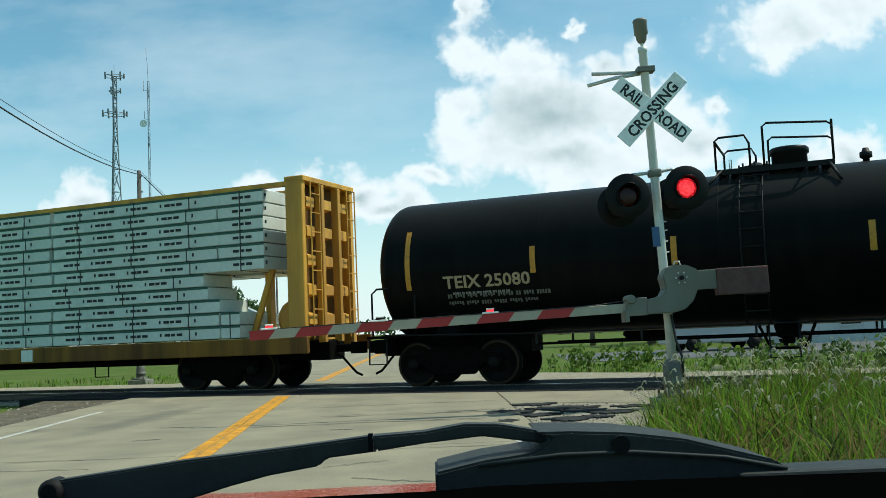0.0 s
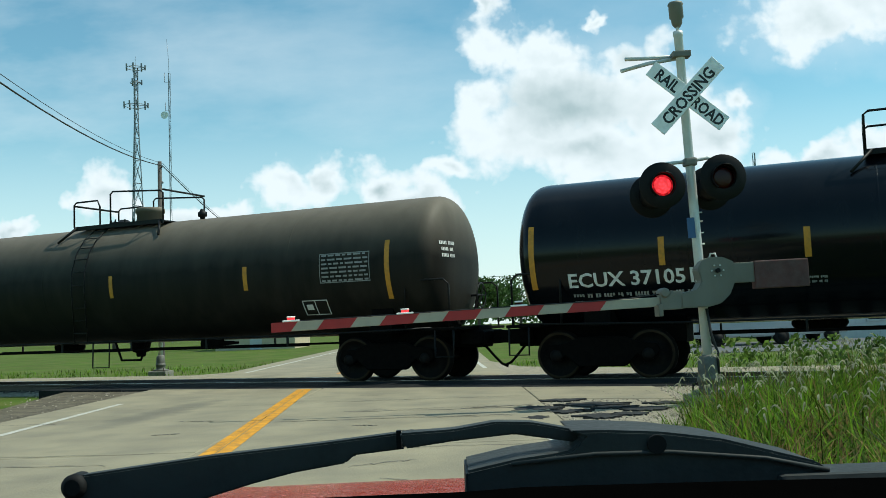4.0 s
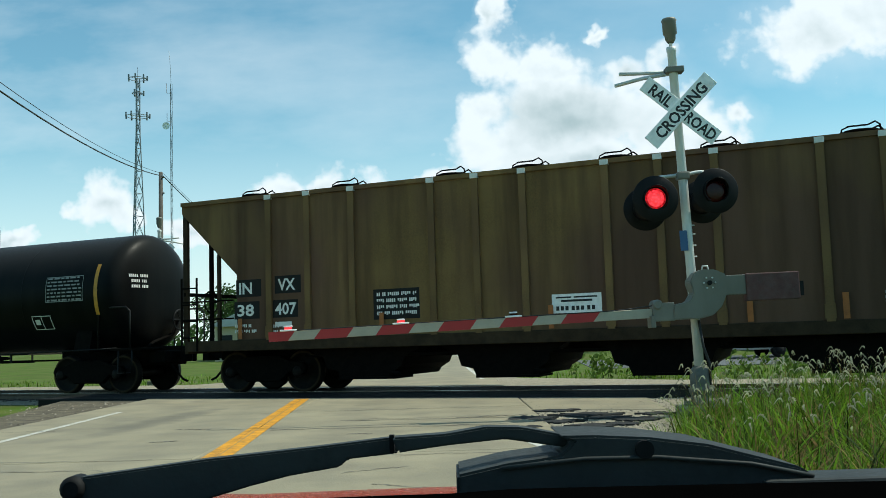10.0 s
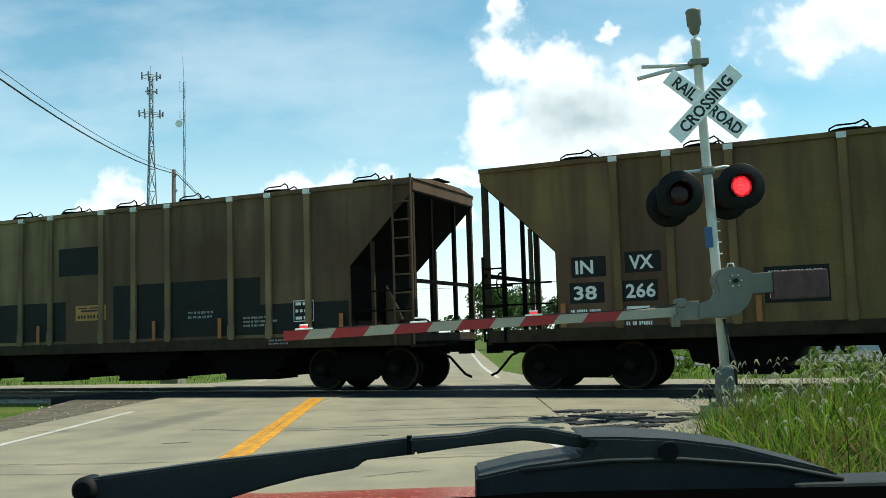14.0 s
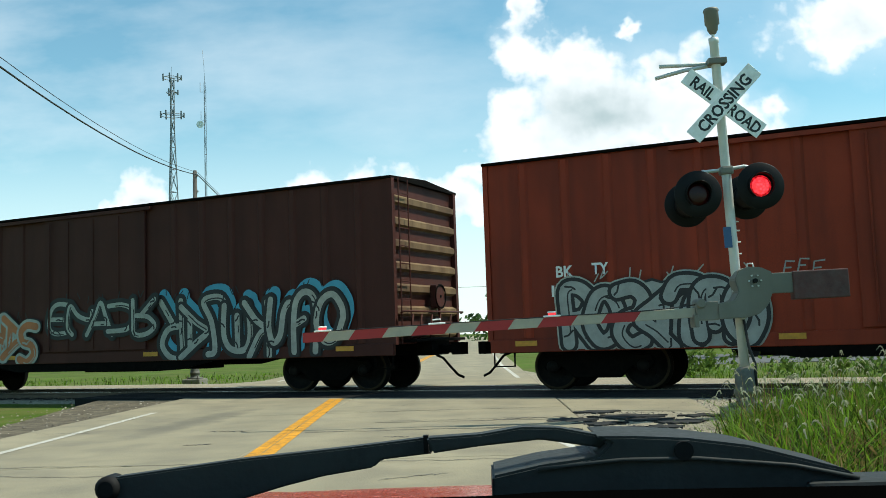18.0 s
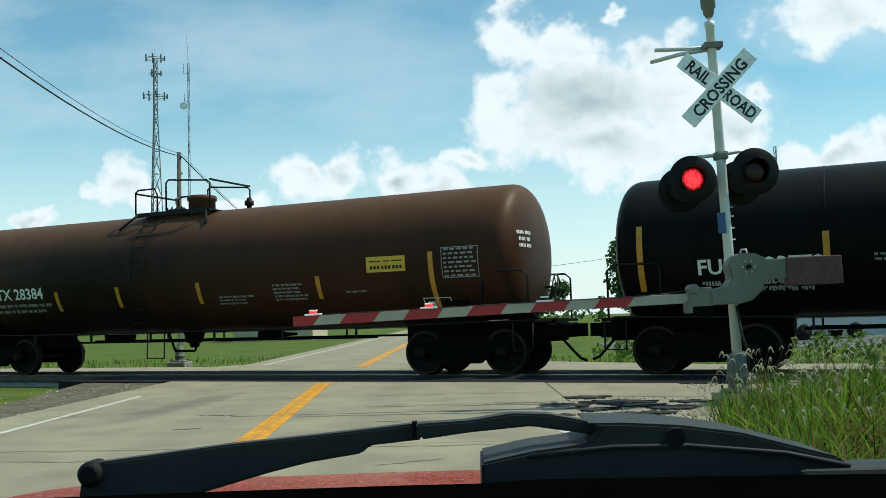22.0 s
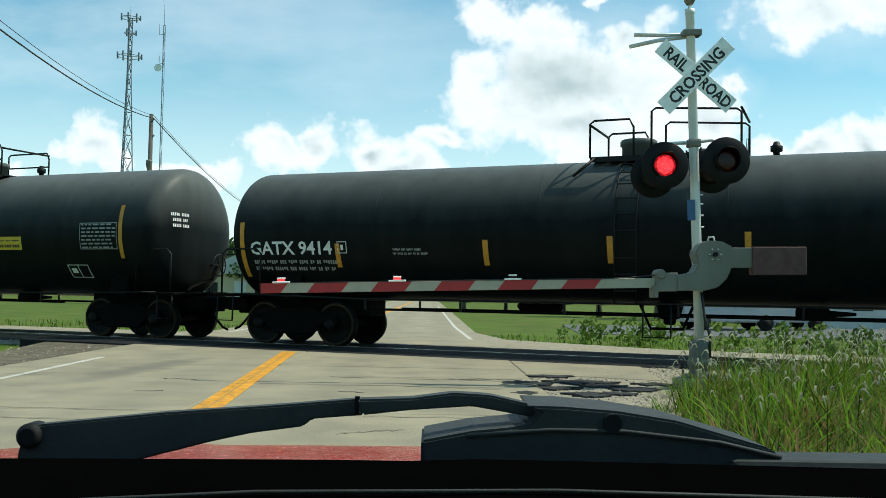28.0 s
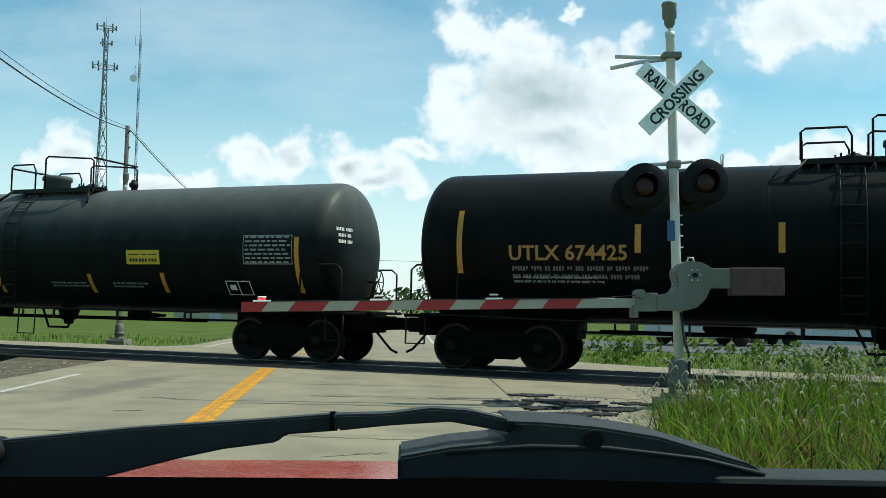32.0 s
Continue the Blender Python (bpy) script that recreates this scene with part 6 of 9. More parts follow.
def throw_up(car, seed, x0, x1, z0, z1, y, fill, line, halo, shapes, thick=0.15, accent=None, floor=0.78, body=True):
    """Fat outlined graffiti strokes: pale halo, dark outline, light fill, thin inner lines."""
    random.seed(seed)
    count = len(shapes)
    w = (x1 - x0) / count
    halos, lines, fills, acc = bmesh.new(), bmesh.new(), bmesh.new(), bmesh.new()
    for i, kind in enumerate(shapes):
        turn = ((1, 0), (-1, 0), (1, 1), (-1, 1))[(seed + 3 * i) % 4]
        lean, up, tall = random.uniform(-0.12, 0.2), random.uniform(-0.08, 0.08), random.uniform(0.92, 1.08)
        base = y - 0.004 - 0.004 * i
        for stroke in STROKES[kind]:
            strokes_at = [((u if turn[0] > 0 else 1 - u), (1 - v if turn[1] else v)) for u, v in ([(q, p) for p, q in stroke] if i % 2 else stroke)]
            pts = flowing([(x0 + w * (i - 0.08 + 1.16 * u) + lean * (v - 0.5) * 0.5, z0 + thick + (z1 - z0 - 2 * thick) * (v * tall + up)) for u, v in strokes_at])
            ribbon(halos, pts, thick + 0.085, y - 0.002, floor)
            ribbon(lines, pts, thick + 0.055, base, floor)
            ribbon(fills, pts, thick - 0.015, base - 0.0026, floor)
            if accent:
                ribbon(acc, [(p + 0.10, q + 0.14) for p, q in pts], thick + 0.07, y - 0.0005, floor)
            # inner lines: a shine stroke and a few cuts
            ribbon(lines, [(p + 0.4 * thick, q - 0.35 * thick) for p, q in pts[3:3 + len(pts) // 3]], 0.014, base - 0.0055, floor)
            for k in range(2):
                p, q = random.choice(pts)
                a = random.uniform(0, 3.1)
                ribbon(lines, [(p - 0.6 * thick * math.cos(a), q - 0.6 * thick * math.sin(a)), (p, q), (p + thick * math.cos(a + 0.5), q + thick * math.sin(a + 0.5))], 0.018, base - 0.0055, floor)
    # a filled body behind the strokes, with a jagged top
    n = count * 3
    top = [(x0 + (x1 - x0) * k / n, z1 - thick * random.uniform(0.2, 1.5)) for k in range(n + 1)]
    base_z = max(floor, z0 + 0.06)
    for bm, grow, yy in ((lines, 0.05, y - 0.0022), (fills, 0.0, y - 0.0030)) if body else ():
        for (xa, za), (xb, zb2) in zip(top, top[1:]):
            bm.faces.new([bm.verts.new(v) for v in ((xa, yy, base_z), (xb, yy, base_z), (xb, yy, zb2 + grow), (xa, yy, za + grow))])
    for k in range(count * 2):
        px, pz = random.uniform(x0, x1), z1 + random.uniform(-0.05, 0.10)
        a = random.uniform(0.7, 2.2)
        ribbon(halos, [(px, pz), (px + 0.16 * math.cos(a), pz + 0.16 * math.sin(a))], 0.012, y - 0.0015, floor)
    part("graffiti_halo", halos, halo, car, "pale graffiti halo")
    part("graffiti_outline", lines, line, car, "graffiti outline")
    part("graffiti_fill", fills, fill, car, "graffiti fill")
    if accent:
        part("graffiti_cloud", acc, accent, car, "graffiti background")
    else:
        acc.free()


def handwriting(x0, x1, z0, z1, shapes):
    """The same strokes as thin lines, for scrawl()."""
    rows, w = [], (x1 - x0) / len(shapes)
    for i, kind in enumerate(shapes):
        for stroke in [[(q, p) for p, q in s] if (i + 1) % 2 else s for s in STROKES[kind]]:
            rows.append(flowing([(x0 + w * (i - 0.1 + 1.2 * (u if i % 2 else 1 - u)) + 0.3 * (v - 0.5) * w, z0 + (z1 - z0) * (1 - v if i % 3 else v)) for u, v in stroke], 4))
    return rows


GLYPHS = {
    "R": [[(0, 0), (0.05, 1), (0.7, 0.95), (0.75, 0.62), (0.1, 0.5), (0.85, -0.05)]], "A": [[(0, 0), (0.5, 1), (1, 0)], [(0.2, 0.4), (0.85, 0.42)]],
    "I": [[(0.4, 0), (0.45, 1)]], "L": [[(0.15, 1), (0.1, 0), (0.9, 0.1)]], "K": [[(0.1, 0), (0.2, 1)], [(1, 0.95), (0.15, 0.45), (0.95, 0.05)]],
    "i": [[(0.45, 0), (0.45, 0.6)], [(0.42, 0.82), (0.45, 0.9)]], "N": [[(0, 0), (0.1, 0.9), (0.8, 0.1), (0.95, 1)]],
    "G": [[(0.95, 0.85), (0.4, 1), (0, 0.5), (0.35, 0), (0.95, 0.15), (0.95, 0.5), (0.55, 0.45)]], "M": [[(0, 0), (0.15, 1), (0.5, 0.45), (0.85, 1), (1, 0)]],
    "5": [[(0.95, 1), (0.1, 0.95), (0.05, 0.55), (0.6, 0.6), (0.85, 0.3), (0.5, 0), (0, 0.1)]], "9": [[(0.8, 0.65), (0.3, 0.5), (0.1, 0.8), (0.5, 1), (0.8, 0.75), (0.8, -0.1)]],
    "P": [[(0.15, 0), (0.15, 1), (0.85, 0.9), (0.75, 0.6), (0.15, 0.5)]], "U": [[(0.05, 1), (0.1, 0.1), (0.5, 0), (0.9, 0.25), (0.95, 1), (0.9, -0.15)]],
    "F": [[(0.1, 0), (0.15, 1), (0.9, 0.95)], [(0.12, 0.55), (0.7, 0.55)]], "E": [[(0.95, 1), (0.1, 0.95), (0.1, 0.05), (0.95, 0)], [(0.1, 0.5), (0.75, 0.52)]],
}


def hand_lettered(word, x0, x1, z0, z1):
    """A word in single strokes, for scrawl()."""
    rows, w = [], (x1 - x0) / len(word)
    for i, ch in enumerate(word):
        up = 0.12 * math.sin(i * 1.9)
        for stroke in GLYPHS.get(ch, ()):
            rows.append([(x0 + w * (i + 0.08 + 0.84 * u) + 0.05 * (v - 0.5), z0 + (z1 - z0) * (v + up)) for u, v in stroke])
    return rows


def scrawl(car, seed, pts_rows, radius_map, mat, thick=0.02):
    """Thin painted strokes, each in one band; radius_map lays (x, z) on the side."""
    for row in pts_rows:
        fine = []
        for (xa, za), (xb, zb2) in zip(row, row[1:]):
            steps = max(1, int(math.hypot(xb - xa, zb2 - za) / 0.12))
            fine += [(xa + (xb - xa) * k / steps, za + (zb2 - za) * k / steps) for k in range(steps)]
        fine.append(row[-1])
        bm, last = bmesh.new(), None
        for i, (x, z) in enumerate(fine):
            (xa, za), (xb, zb2) = fine[max(i - 1, 0)], fine[min(i + 1, len(fine) - 1)]
            d = Vector((xb - xa, zb2 - za))
            side = Vector((-d.y, d.x)).normalized() * thick if d.length > 1e-6 else Vector((0, thick))
            pair = [bm.verts.new(radius_map(x + q * side.x, z + q * side.y)) for q in (-1, 1)]
            if last:
                bm.faces.new((last[0], pair[0], pair[1], last[1]))
            last = pair
        part("graffiti_stroke", bm, mat, car, "thin graffiti stroke")


def box_car(left, right, label, paint, texts, seed=1, end_ribs=11, end_paint=None):
    length = right - left
    half = length / 2
    car = thing("box_car", label, "railway wagon", group="freight train")
    w, z0, z1 = 1.56, 0.98, 4.45
    part("body", rounded(-half + 0.1, half - 0.1, -w + 0.03, w - 0.03, z0, z1, 0.01, 1), paint, car, "steel boxcar body")
    part("roof", prism(bmesh.new(), [(-w - 0.05, z1 - 0.02), (w + 0.05, z1 - 0.02), (w + 0.05, z1 + 0.03), (0, z1 + 0.13), (-w - 0.05, z1 + 0.03)], "x", -half, half), "under", car, "dark roof sheets")
    rr = mesh_of("roof_rib", prism(bmesh.new(), [(-w, z1 + 0.03), (w, z1 + 0.03), (0, z1 + 0.16)], "x", -0.05, 0.05), "under")
    for i in range(14):
        part("roof_rib", rr, None, car, at=pose(-half + 0.6 + (length - 1.2) * i / 13, 0, 0))
    dx0, dx1 = -half + length * 0.40, -half + length * 0.60
    post = mesh_of("side_post", prism(bmesh.new(), [(-0.10, 0.03), (-0.05, -0.012), (0.05, -0.012), (0.10, 0.03)], "z", z0 + 0.05, z1 - 0.05), paint)
    sheet_w = (dx0 + half) / 8
    for i in range(1, 8):
        for base in (-half + sheet_w * i, half - sheet_w * i):
            part("side_post", post, None, car, at=pose(base, -w, 0))
            part("side_post", post, None, car, at=pose(base, w, 0, 0, 0, 180))
    for y in (-w, w):
        sg = -1 if y < 0 else 1
        a, b = sorted((y + sg * 0.045, y - sg * 0.02))
        door = part("sliding_door", rounded(dx0, dx1, a, b, z0 + 0.06, z1 - 0.12, 0.008, 1), paint, car, "sliding plug door")
        for f in (0.25, 0.5, 0.75):
            x = dx0 + (dx1 - dx0) * f
            part("door_rib", boxes((x - 0.03, x + 0.03, *sorted((y + sg * 0.045, y + sg * 0.062)), z0 + 0.1, z1 - 0.2)), paint, door)
        part("lock_rod", rod(bmesh.new(), (dx0 + 0.25, y + sg * 0.09, z0 + 0.1), (dx0 + 0.25, y + sg * 0.09, z1 - 0.2), 0.02, 6), paint, door)
        part("door_track", boxes((dx0 - 3.0, dx1 + 0.2, *sorted((y + sg * 0.02, y + sg * 0.10)), z1 - 0.13, z1 - 0.05)), paint, car)
        part("side_sill", rounded(-half + 0.05, half - 0.05, *sorted((y + sg * 0.02, y - sg * 0.08)), z0 - 0.22 if abs(y) else 0, z0 + 0.03, 0.01, 1), paint, car)
        part("fish_belly", prism(bmesh.new(), [(-half + length * 0.27, z0 - 0.2), (-half + length * 0.73, z0 - 0.2), (-half + length * 0.66, z0 - 0.42), (-half + length * 0.34, z0 - 0.42)], "y", *sorted((y - sg * 0.01, y - sg * 0.06))), "under", car)
    # corrugated ends
    for sgn in (-1, 1):
        e = sgn * (half - 0.1)
        for i in range(end_ribs):
            z = z0 + 0.12 + (z1 - z0 - 0.2) * i / end_ribs
            rb = prism(bmesh.new(), [(0.0, z), (sgn * 0.09, z + 0.05), (sgn * 0.09, z + 0.17), (0.0, z + 0.22)], "y", -w + 0.12, w - 0.12)
            for v in rb.verts:
                v.co.x += e
            part("end_rib", rb, end_paint or paint, car)
        for y in (-w + 0.06, w - 0.06):
            part("corner_post", boxes((*sorted((e, e + sgn * 0.1)), y - 0.06, y + 0.06, z0, z1)), paint, car)
        lad = bmesh.new()
        for y in (-w + 0.18, -w + 0.6):
            rod(lad, (e + sgn * 0.16, y, z0), (e + sgn * 0.16, y, z1 if sgn > 0 else 2.4), 0.016, 6)
        for i in range(9 if sgn > 0 else 4):
            rod(lad, (e + sgn * 0.16, -w + 0.18, z0 + 0.2 + i * 0.37), (e + sgn * 0.16, -w + 0.6, z0 + 0.2 + i * 0.37), 0.013, 5)
        part("ladder", lad, paint, car)
        part("end_step", bent(bmesh.new(), [(e, -w + 0.05, z0), (e, -w + 0.05, 0.5), (e - sgn * 0.42, -w + 0.05, 0.5), (e - sgn * 0.42, -w + 0.05, z0)], 0.02, 6), "under", car)
        part("buffer_beam", rounded(*sorted((e, e + sgn * 0.35)), -0.45, 0.45, 0.72, 1.1, 0.02, 1), "under", car)
    bw = lathe(bmesh.new(), [(-0.015, 0.25), (0.0, 0.28), (0.015, 0.25), (0.0, 0.235)], "x", 20, (half + 0.15, 0.3, 2.0), closed=True)
    rod(bw, (half - 0.1, 0.3, 2.0), (half + 0.16, 0.3, 2.0), 0.03)
    part("brake_wheel", bw, "under", car)
    part("brake_housing", rounded(half - 0.02, half + 0.14, 0.1, 0.5, 1.75, 2.25, 0.03), paint, car)
    gear = bmesh.new()
    bent(gear, [(half + 0.08, -w + 0.1, 1.62), (half + 0.14, -w + 0.1, 1.66), (half + 0.14, w - 0.1, 1.66), (half + 0.08, w - 0.1, 1.62)], 0.022, 6)
    bent(gear, [(half + 0.1, 0.3, 1.8), (half + 0.12, 0.3, 1.35), (half + 0.1, -0.5, 1.15), (half + 0.1, -1.1, 1.12)], 0.03, 6)
    for y in (-1.1, -0.7, -0.2, 0.75, 1.15):
        bent(gear, [(half + 0.1, y, 1.02), (half + 0.14, y, 1.3), (half + 0.12, y + 0.1, 1.6)], 0.02, 6)
    part("brake_rigging", gear, paint, car, "brake levers and pipes on the car end")
    part("end_walkway", rounded(half - 0.02, half + 0.3, -1.2, 1.2, 1.02, 1.08, 0.01, 1), "under", car)
    part("centre_sill", rounded(-half + 0.1, half - 0.1, -0.3, 0.3, 0.72, z0 - 0.01, 0.02, 1), "under", car)
    part("underframe_gear", boxes((-1.2, 1.2, -0.7, 0.1, 0.5, 0.9), (2.0, 3.0, -1.0, -0.4, 0.55, 0.9), (-3.4, -2.8, -1.0, -0.3, 0.6, 0.9)), "under", car)
    add_bogie(car, -half + 2.0)
    add_bogie(car, half - 2.0)
    add_ends(car, half, half + 0.85)
    for body, x, z, wd, h in texts:
        part("lettering", on_side(fitted_text(body, wd, h), -half + x, z, -w - 0.02), "stencil", car)
    for x in (0.8, 5.6, length - 6.5, length - 1.2):
        part("reflector_strip", on_side(flat_bars([(-0.22, 0.22, -0.05, 0.05)]), -half + x, z0 - 0.05, -w - 0.045), "reflector", car)
    part("notice_print", on_side(small_lines(0.8, 3, seed, 0.12), -half + 1.65, 1.45, -w - 0.02), "stencil", car)
    part("route_box", on_side(panel_of_bars(0.55, 0.4, 3, 3, seed), -half + length - 3.0, 1.55, -w - 0.02), "stencil_dim", car)
    return car


def centre_beam(left, right):
    length = right - left
    half = length / 2
    car = thing("centerbeam_flat_car", "yellow centerbeam flat car with open braced end bulkhead", "railway wagon", group="freight train")
    y_mat = "yellow_car"
    part("deck", rounded(-half + 0.3, half - 0.35, -1.45, 1.45, 1.05, 1.15, 0.01, 1), y_mat, car)
    for y in (-1.47, 1.47):
        part("side_sill", rounded(-half + 0.3, half + 0.42, y - 0.05, y + 0.05, 0.78, 1.14, 0.012, 1), "rust_sill", car, "rust-streaked yellow side sill")
        part("stake_pocket", boxes((3.4, 3.75, y - 0.08, y + 0.08, 0.82, 1.1)), "stencil", car)
    part("emblem_bar", on_side(flat_bars([(0, 0.55, 0, 0.16)]), 1.3, 0.9, -1.525), "stencil", car)
    # end bulkhead at the right
    e = half + 0.36
    for y in (-1.42, 0.74):
        part("bulkhead_post", rounded(e - 0.40, e + 0.02, y - 0.08, y + 0.08, 0.8, 4.55, 0.015, 1), y_mat, car, "broad yellow bulkhead post")
    for y in (-0.66, 0.08):
        part("bulkhead_beam", rounded(e - 0.12, e + 0.06, y - 0.06, y + 0.06, 1.0, 4.5, 0.012, 1), y_mat, car)
    part("bulkhead_sheet", rounded(e - 0.32, e - 0.22, -1.36, 0.68, 1.1, 4.5, 0.006, 1), "rust_sill", car)
    for i in range(5):
        z = 1.35 + i * 0.64
        for y0, y1 in ((-1.32, -0.98), (-0.56, -0.22), (0.18, 0.46)):
            part("bulkhead_rib", prism(bmesh.new(), [(e - 0.22, z), (e + 0.02, z + 0.05), (e + 0.02, z + 0.26), (e - 0.22, z + 0.34)], "y", y0, y1), y_mat, car)
    part("top_beam", rounded(e - 0.42, e + 0.06, -1.5, 0.82, 4.5, 4.62, 0.015, 1), y_mat, car)
    for y0 in (-1.30, 0.34):
        lad = bmesh.new()
        for y in (y0, y0 + 0.38):
            rod(lad, (e + 0.12, y, 1.1), (e + 0.12, y, 4.5), 0.018, 6)
        for i in range(8):
            rod(lad, (e + 0.12, y0, 1.3 + i * 0.42), (e + 0.12, y0 + 0.38, 1.3 + i * 0.42), 0.014, 5)
        part("ladder", lad, y_mat, car)
    # the centre beam itself
    part("top_chord", rounded(-half + 0.3, half - 0.3, -0.18, 0.18, 4.38, 4.56, 0.01, 1), y_mat, car)
    x = -half + 0.8
    while x < half - 0.5:
        part("centre_post", boxes((x - 0.07, x + 0.07, -0.1, 0.1, 1.1, 4.4)), y_mat, car)
        if x < half - 2.6:
            br = bmesh.new()
            rod(br, (x, 0, 1.15), (x + 2.2, 0, 4.35), 0.07, 6)
            part("diagonal_brace", br, y_mat, car)
        x += 2.2
    part("diagonal_brace", rod(bmesh.new(), (half - 1.35, -0.9, 1.15), (half - 0.75, -0.9, 2.75), 0.075, 6), y_mat, car)
    part("winch", lathe(bmesh.new(), [(-0.3, 0.3), (-0.2, 0.42), (0.2, 0.42), (0.3, 0.3)], "y", 16, (half - 0.35, -0.55, 1.55)), "reflector", car, "orange load strap winch")
    part("side_cap", boxes((-half + 0.3, half - 0.05, -1.40, -1.22, 4.445, 4.54)), y_mat, car)
    part("centre_sill", rounded(-half + 0.2, half + 0.3, -0.35, 0.35, 0.6, 1.04, 0.02, 1), "under", car)
    add_bogie(car, -half + 2.3)
    add_bogie(car, half - 2.2)
    add_ends(car, half, half + 1.0)
    part("side_steps", bent(bmesh.new(), [(half - 5.4, -1.45, 0.8), (half - 5.4, -1.45, 0.4), (half - 5.0, -1.45, 0.4), (half - 5.0, -1.45, 0.8)], 0.018, 6), "under", car)
    return car


def bundle_mesh(length, height, seed):
    random.seed(seed)
    bm = bmesh.new()
    h = length / 2
    box(bm, -h, h, -0.56, 0.56, 0.012, height - 0.012)
    bmesh.ops.bevel(bm, geom=bm.edges[:], offset=0.012, segments=1, affect="EDGES")
    wrap = mesh_of("lumber_pack", bm, "wrap")
    seam = mesh_of("wrap_edge", boxes((-h, h, -0.566, -0.555, height - 0.055, height - 0.006), (-h, h, 0.555, 0.566, height - 0.055, height - 0.006)), "wrap_seam")
    bars = []
    x = -h + 0.4
    while x < h - 0.6:
        for a, b in ((0, 0.16), (0.18, 0.30), (0.34, 0.5)):
            bars.append((x + a, x + b, height * 0.38, height * 0.38 + 0.062))
        bars.append((x + 0.85, x + 0.90, height * 0.36, height * 0.36 + 0.08))
        x += 0.98
    prints = mesh_of("brand_print", on_side(flat_bars(bars), 0, 0, -0.566), "stencil_black")
    straps = mesh_of("strap", boxes((-0.012, 0.012, -0.57, 0.57, 0.0, height)), "strap")
    return wrap, seam, prints, (straps, h)


TRAIN = []      # (thing, middle along the train, offset in car space)


def add_car(car, left, right):
    TRAIN.append((car, (left + right) / 2, Matrix.Identity(4)))
    return car


def load_lumber(mid, half):
    z0, rows = 1.16, 11
    hs = (4.44 - z0) / rows
    kinds = [bundle_mesh(4.86, hs, 3), bundle_mesh(3.3, hs, 4)]
    cols = [(-half + 0.55 + 2.45 + 4.9 * i, kinds[0]) for i in range(4)]
    for side in (-1, 1):
        for r in range(rows):
            for i, (x, (wrap, seam, prints, straps)) in enumerate(cols):
                if i == 3:
                    x += 0.05
                shift = 0.0
                if i == 3 and 2 <= r <= 4:
                    if side > 0:
                        continue
                    shift = (-0.05, -0.28, -0.42)[r - 2]
                shift += 0.05 * math.sin(r * 2.3 + i * 1.1)
                make_bundle(mid, x + shift, side * 0.86, z0 + r * hs, wrap, seam, prints, straps)
            # short end pieces, with an open corner low at the right
            if (r >= 5 or r in (0, 1)) and (side < 0 or r >= 5):
                x = cols[3][0] + 2.45 + (0.62 if r >= 5 else 0.30)
                k = end_kind(hs, 1.2 if r >= 5 else 0.5)
                make_bundle(mid, x, side * 0.86, z0 + r * hs, *k)


END_KINDS = {}


def end_kind(hs, length):
    if length not in END_KINDS:
        END_KINDS[length] = bundle_mesh(length, hs, 9)
    return END_KINDS[length]


def make_bundle(mid, x, y, z, wrap, seam, prints, straps):
    b = tagged(new("lumber_pack", wrap), "white wrapped lumber bundle stacked on the flat car", "lumber", "lumber bundles")
    part("wrap_edge", seam, None, b)
    tagged(part("brand_print", prints, None, b), kind="stuff")
    strap, h = straps
    for x2 in ((-h * 0.66, 0.02, h * 0.66) if h > 1 else (0.0,)):
        part("strap", strap, None, b, at=pose(x2, 0, 0))
    TRAIN.append((b, mid, pose(x, y, z)))


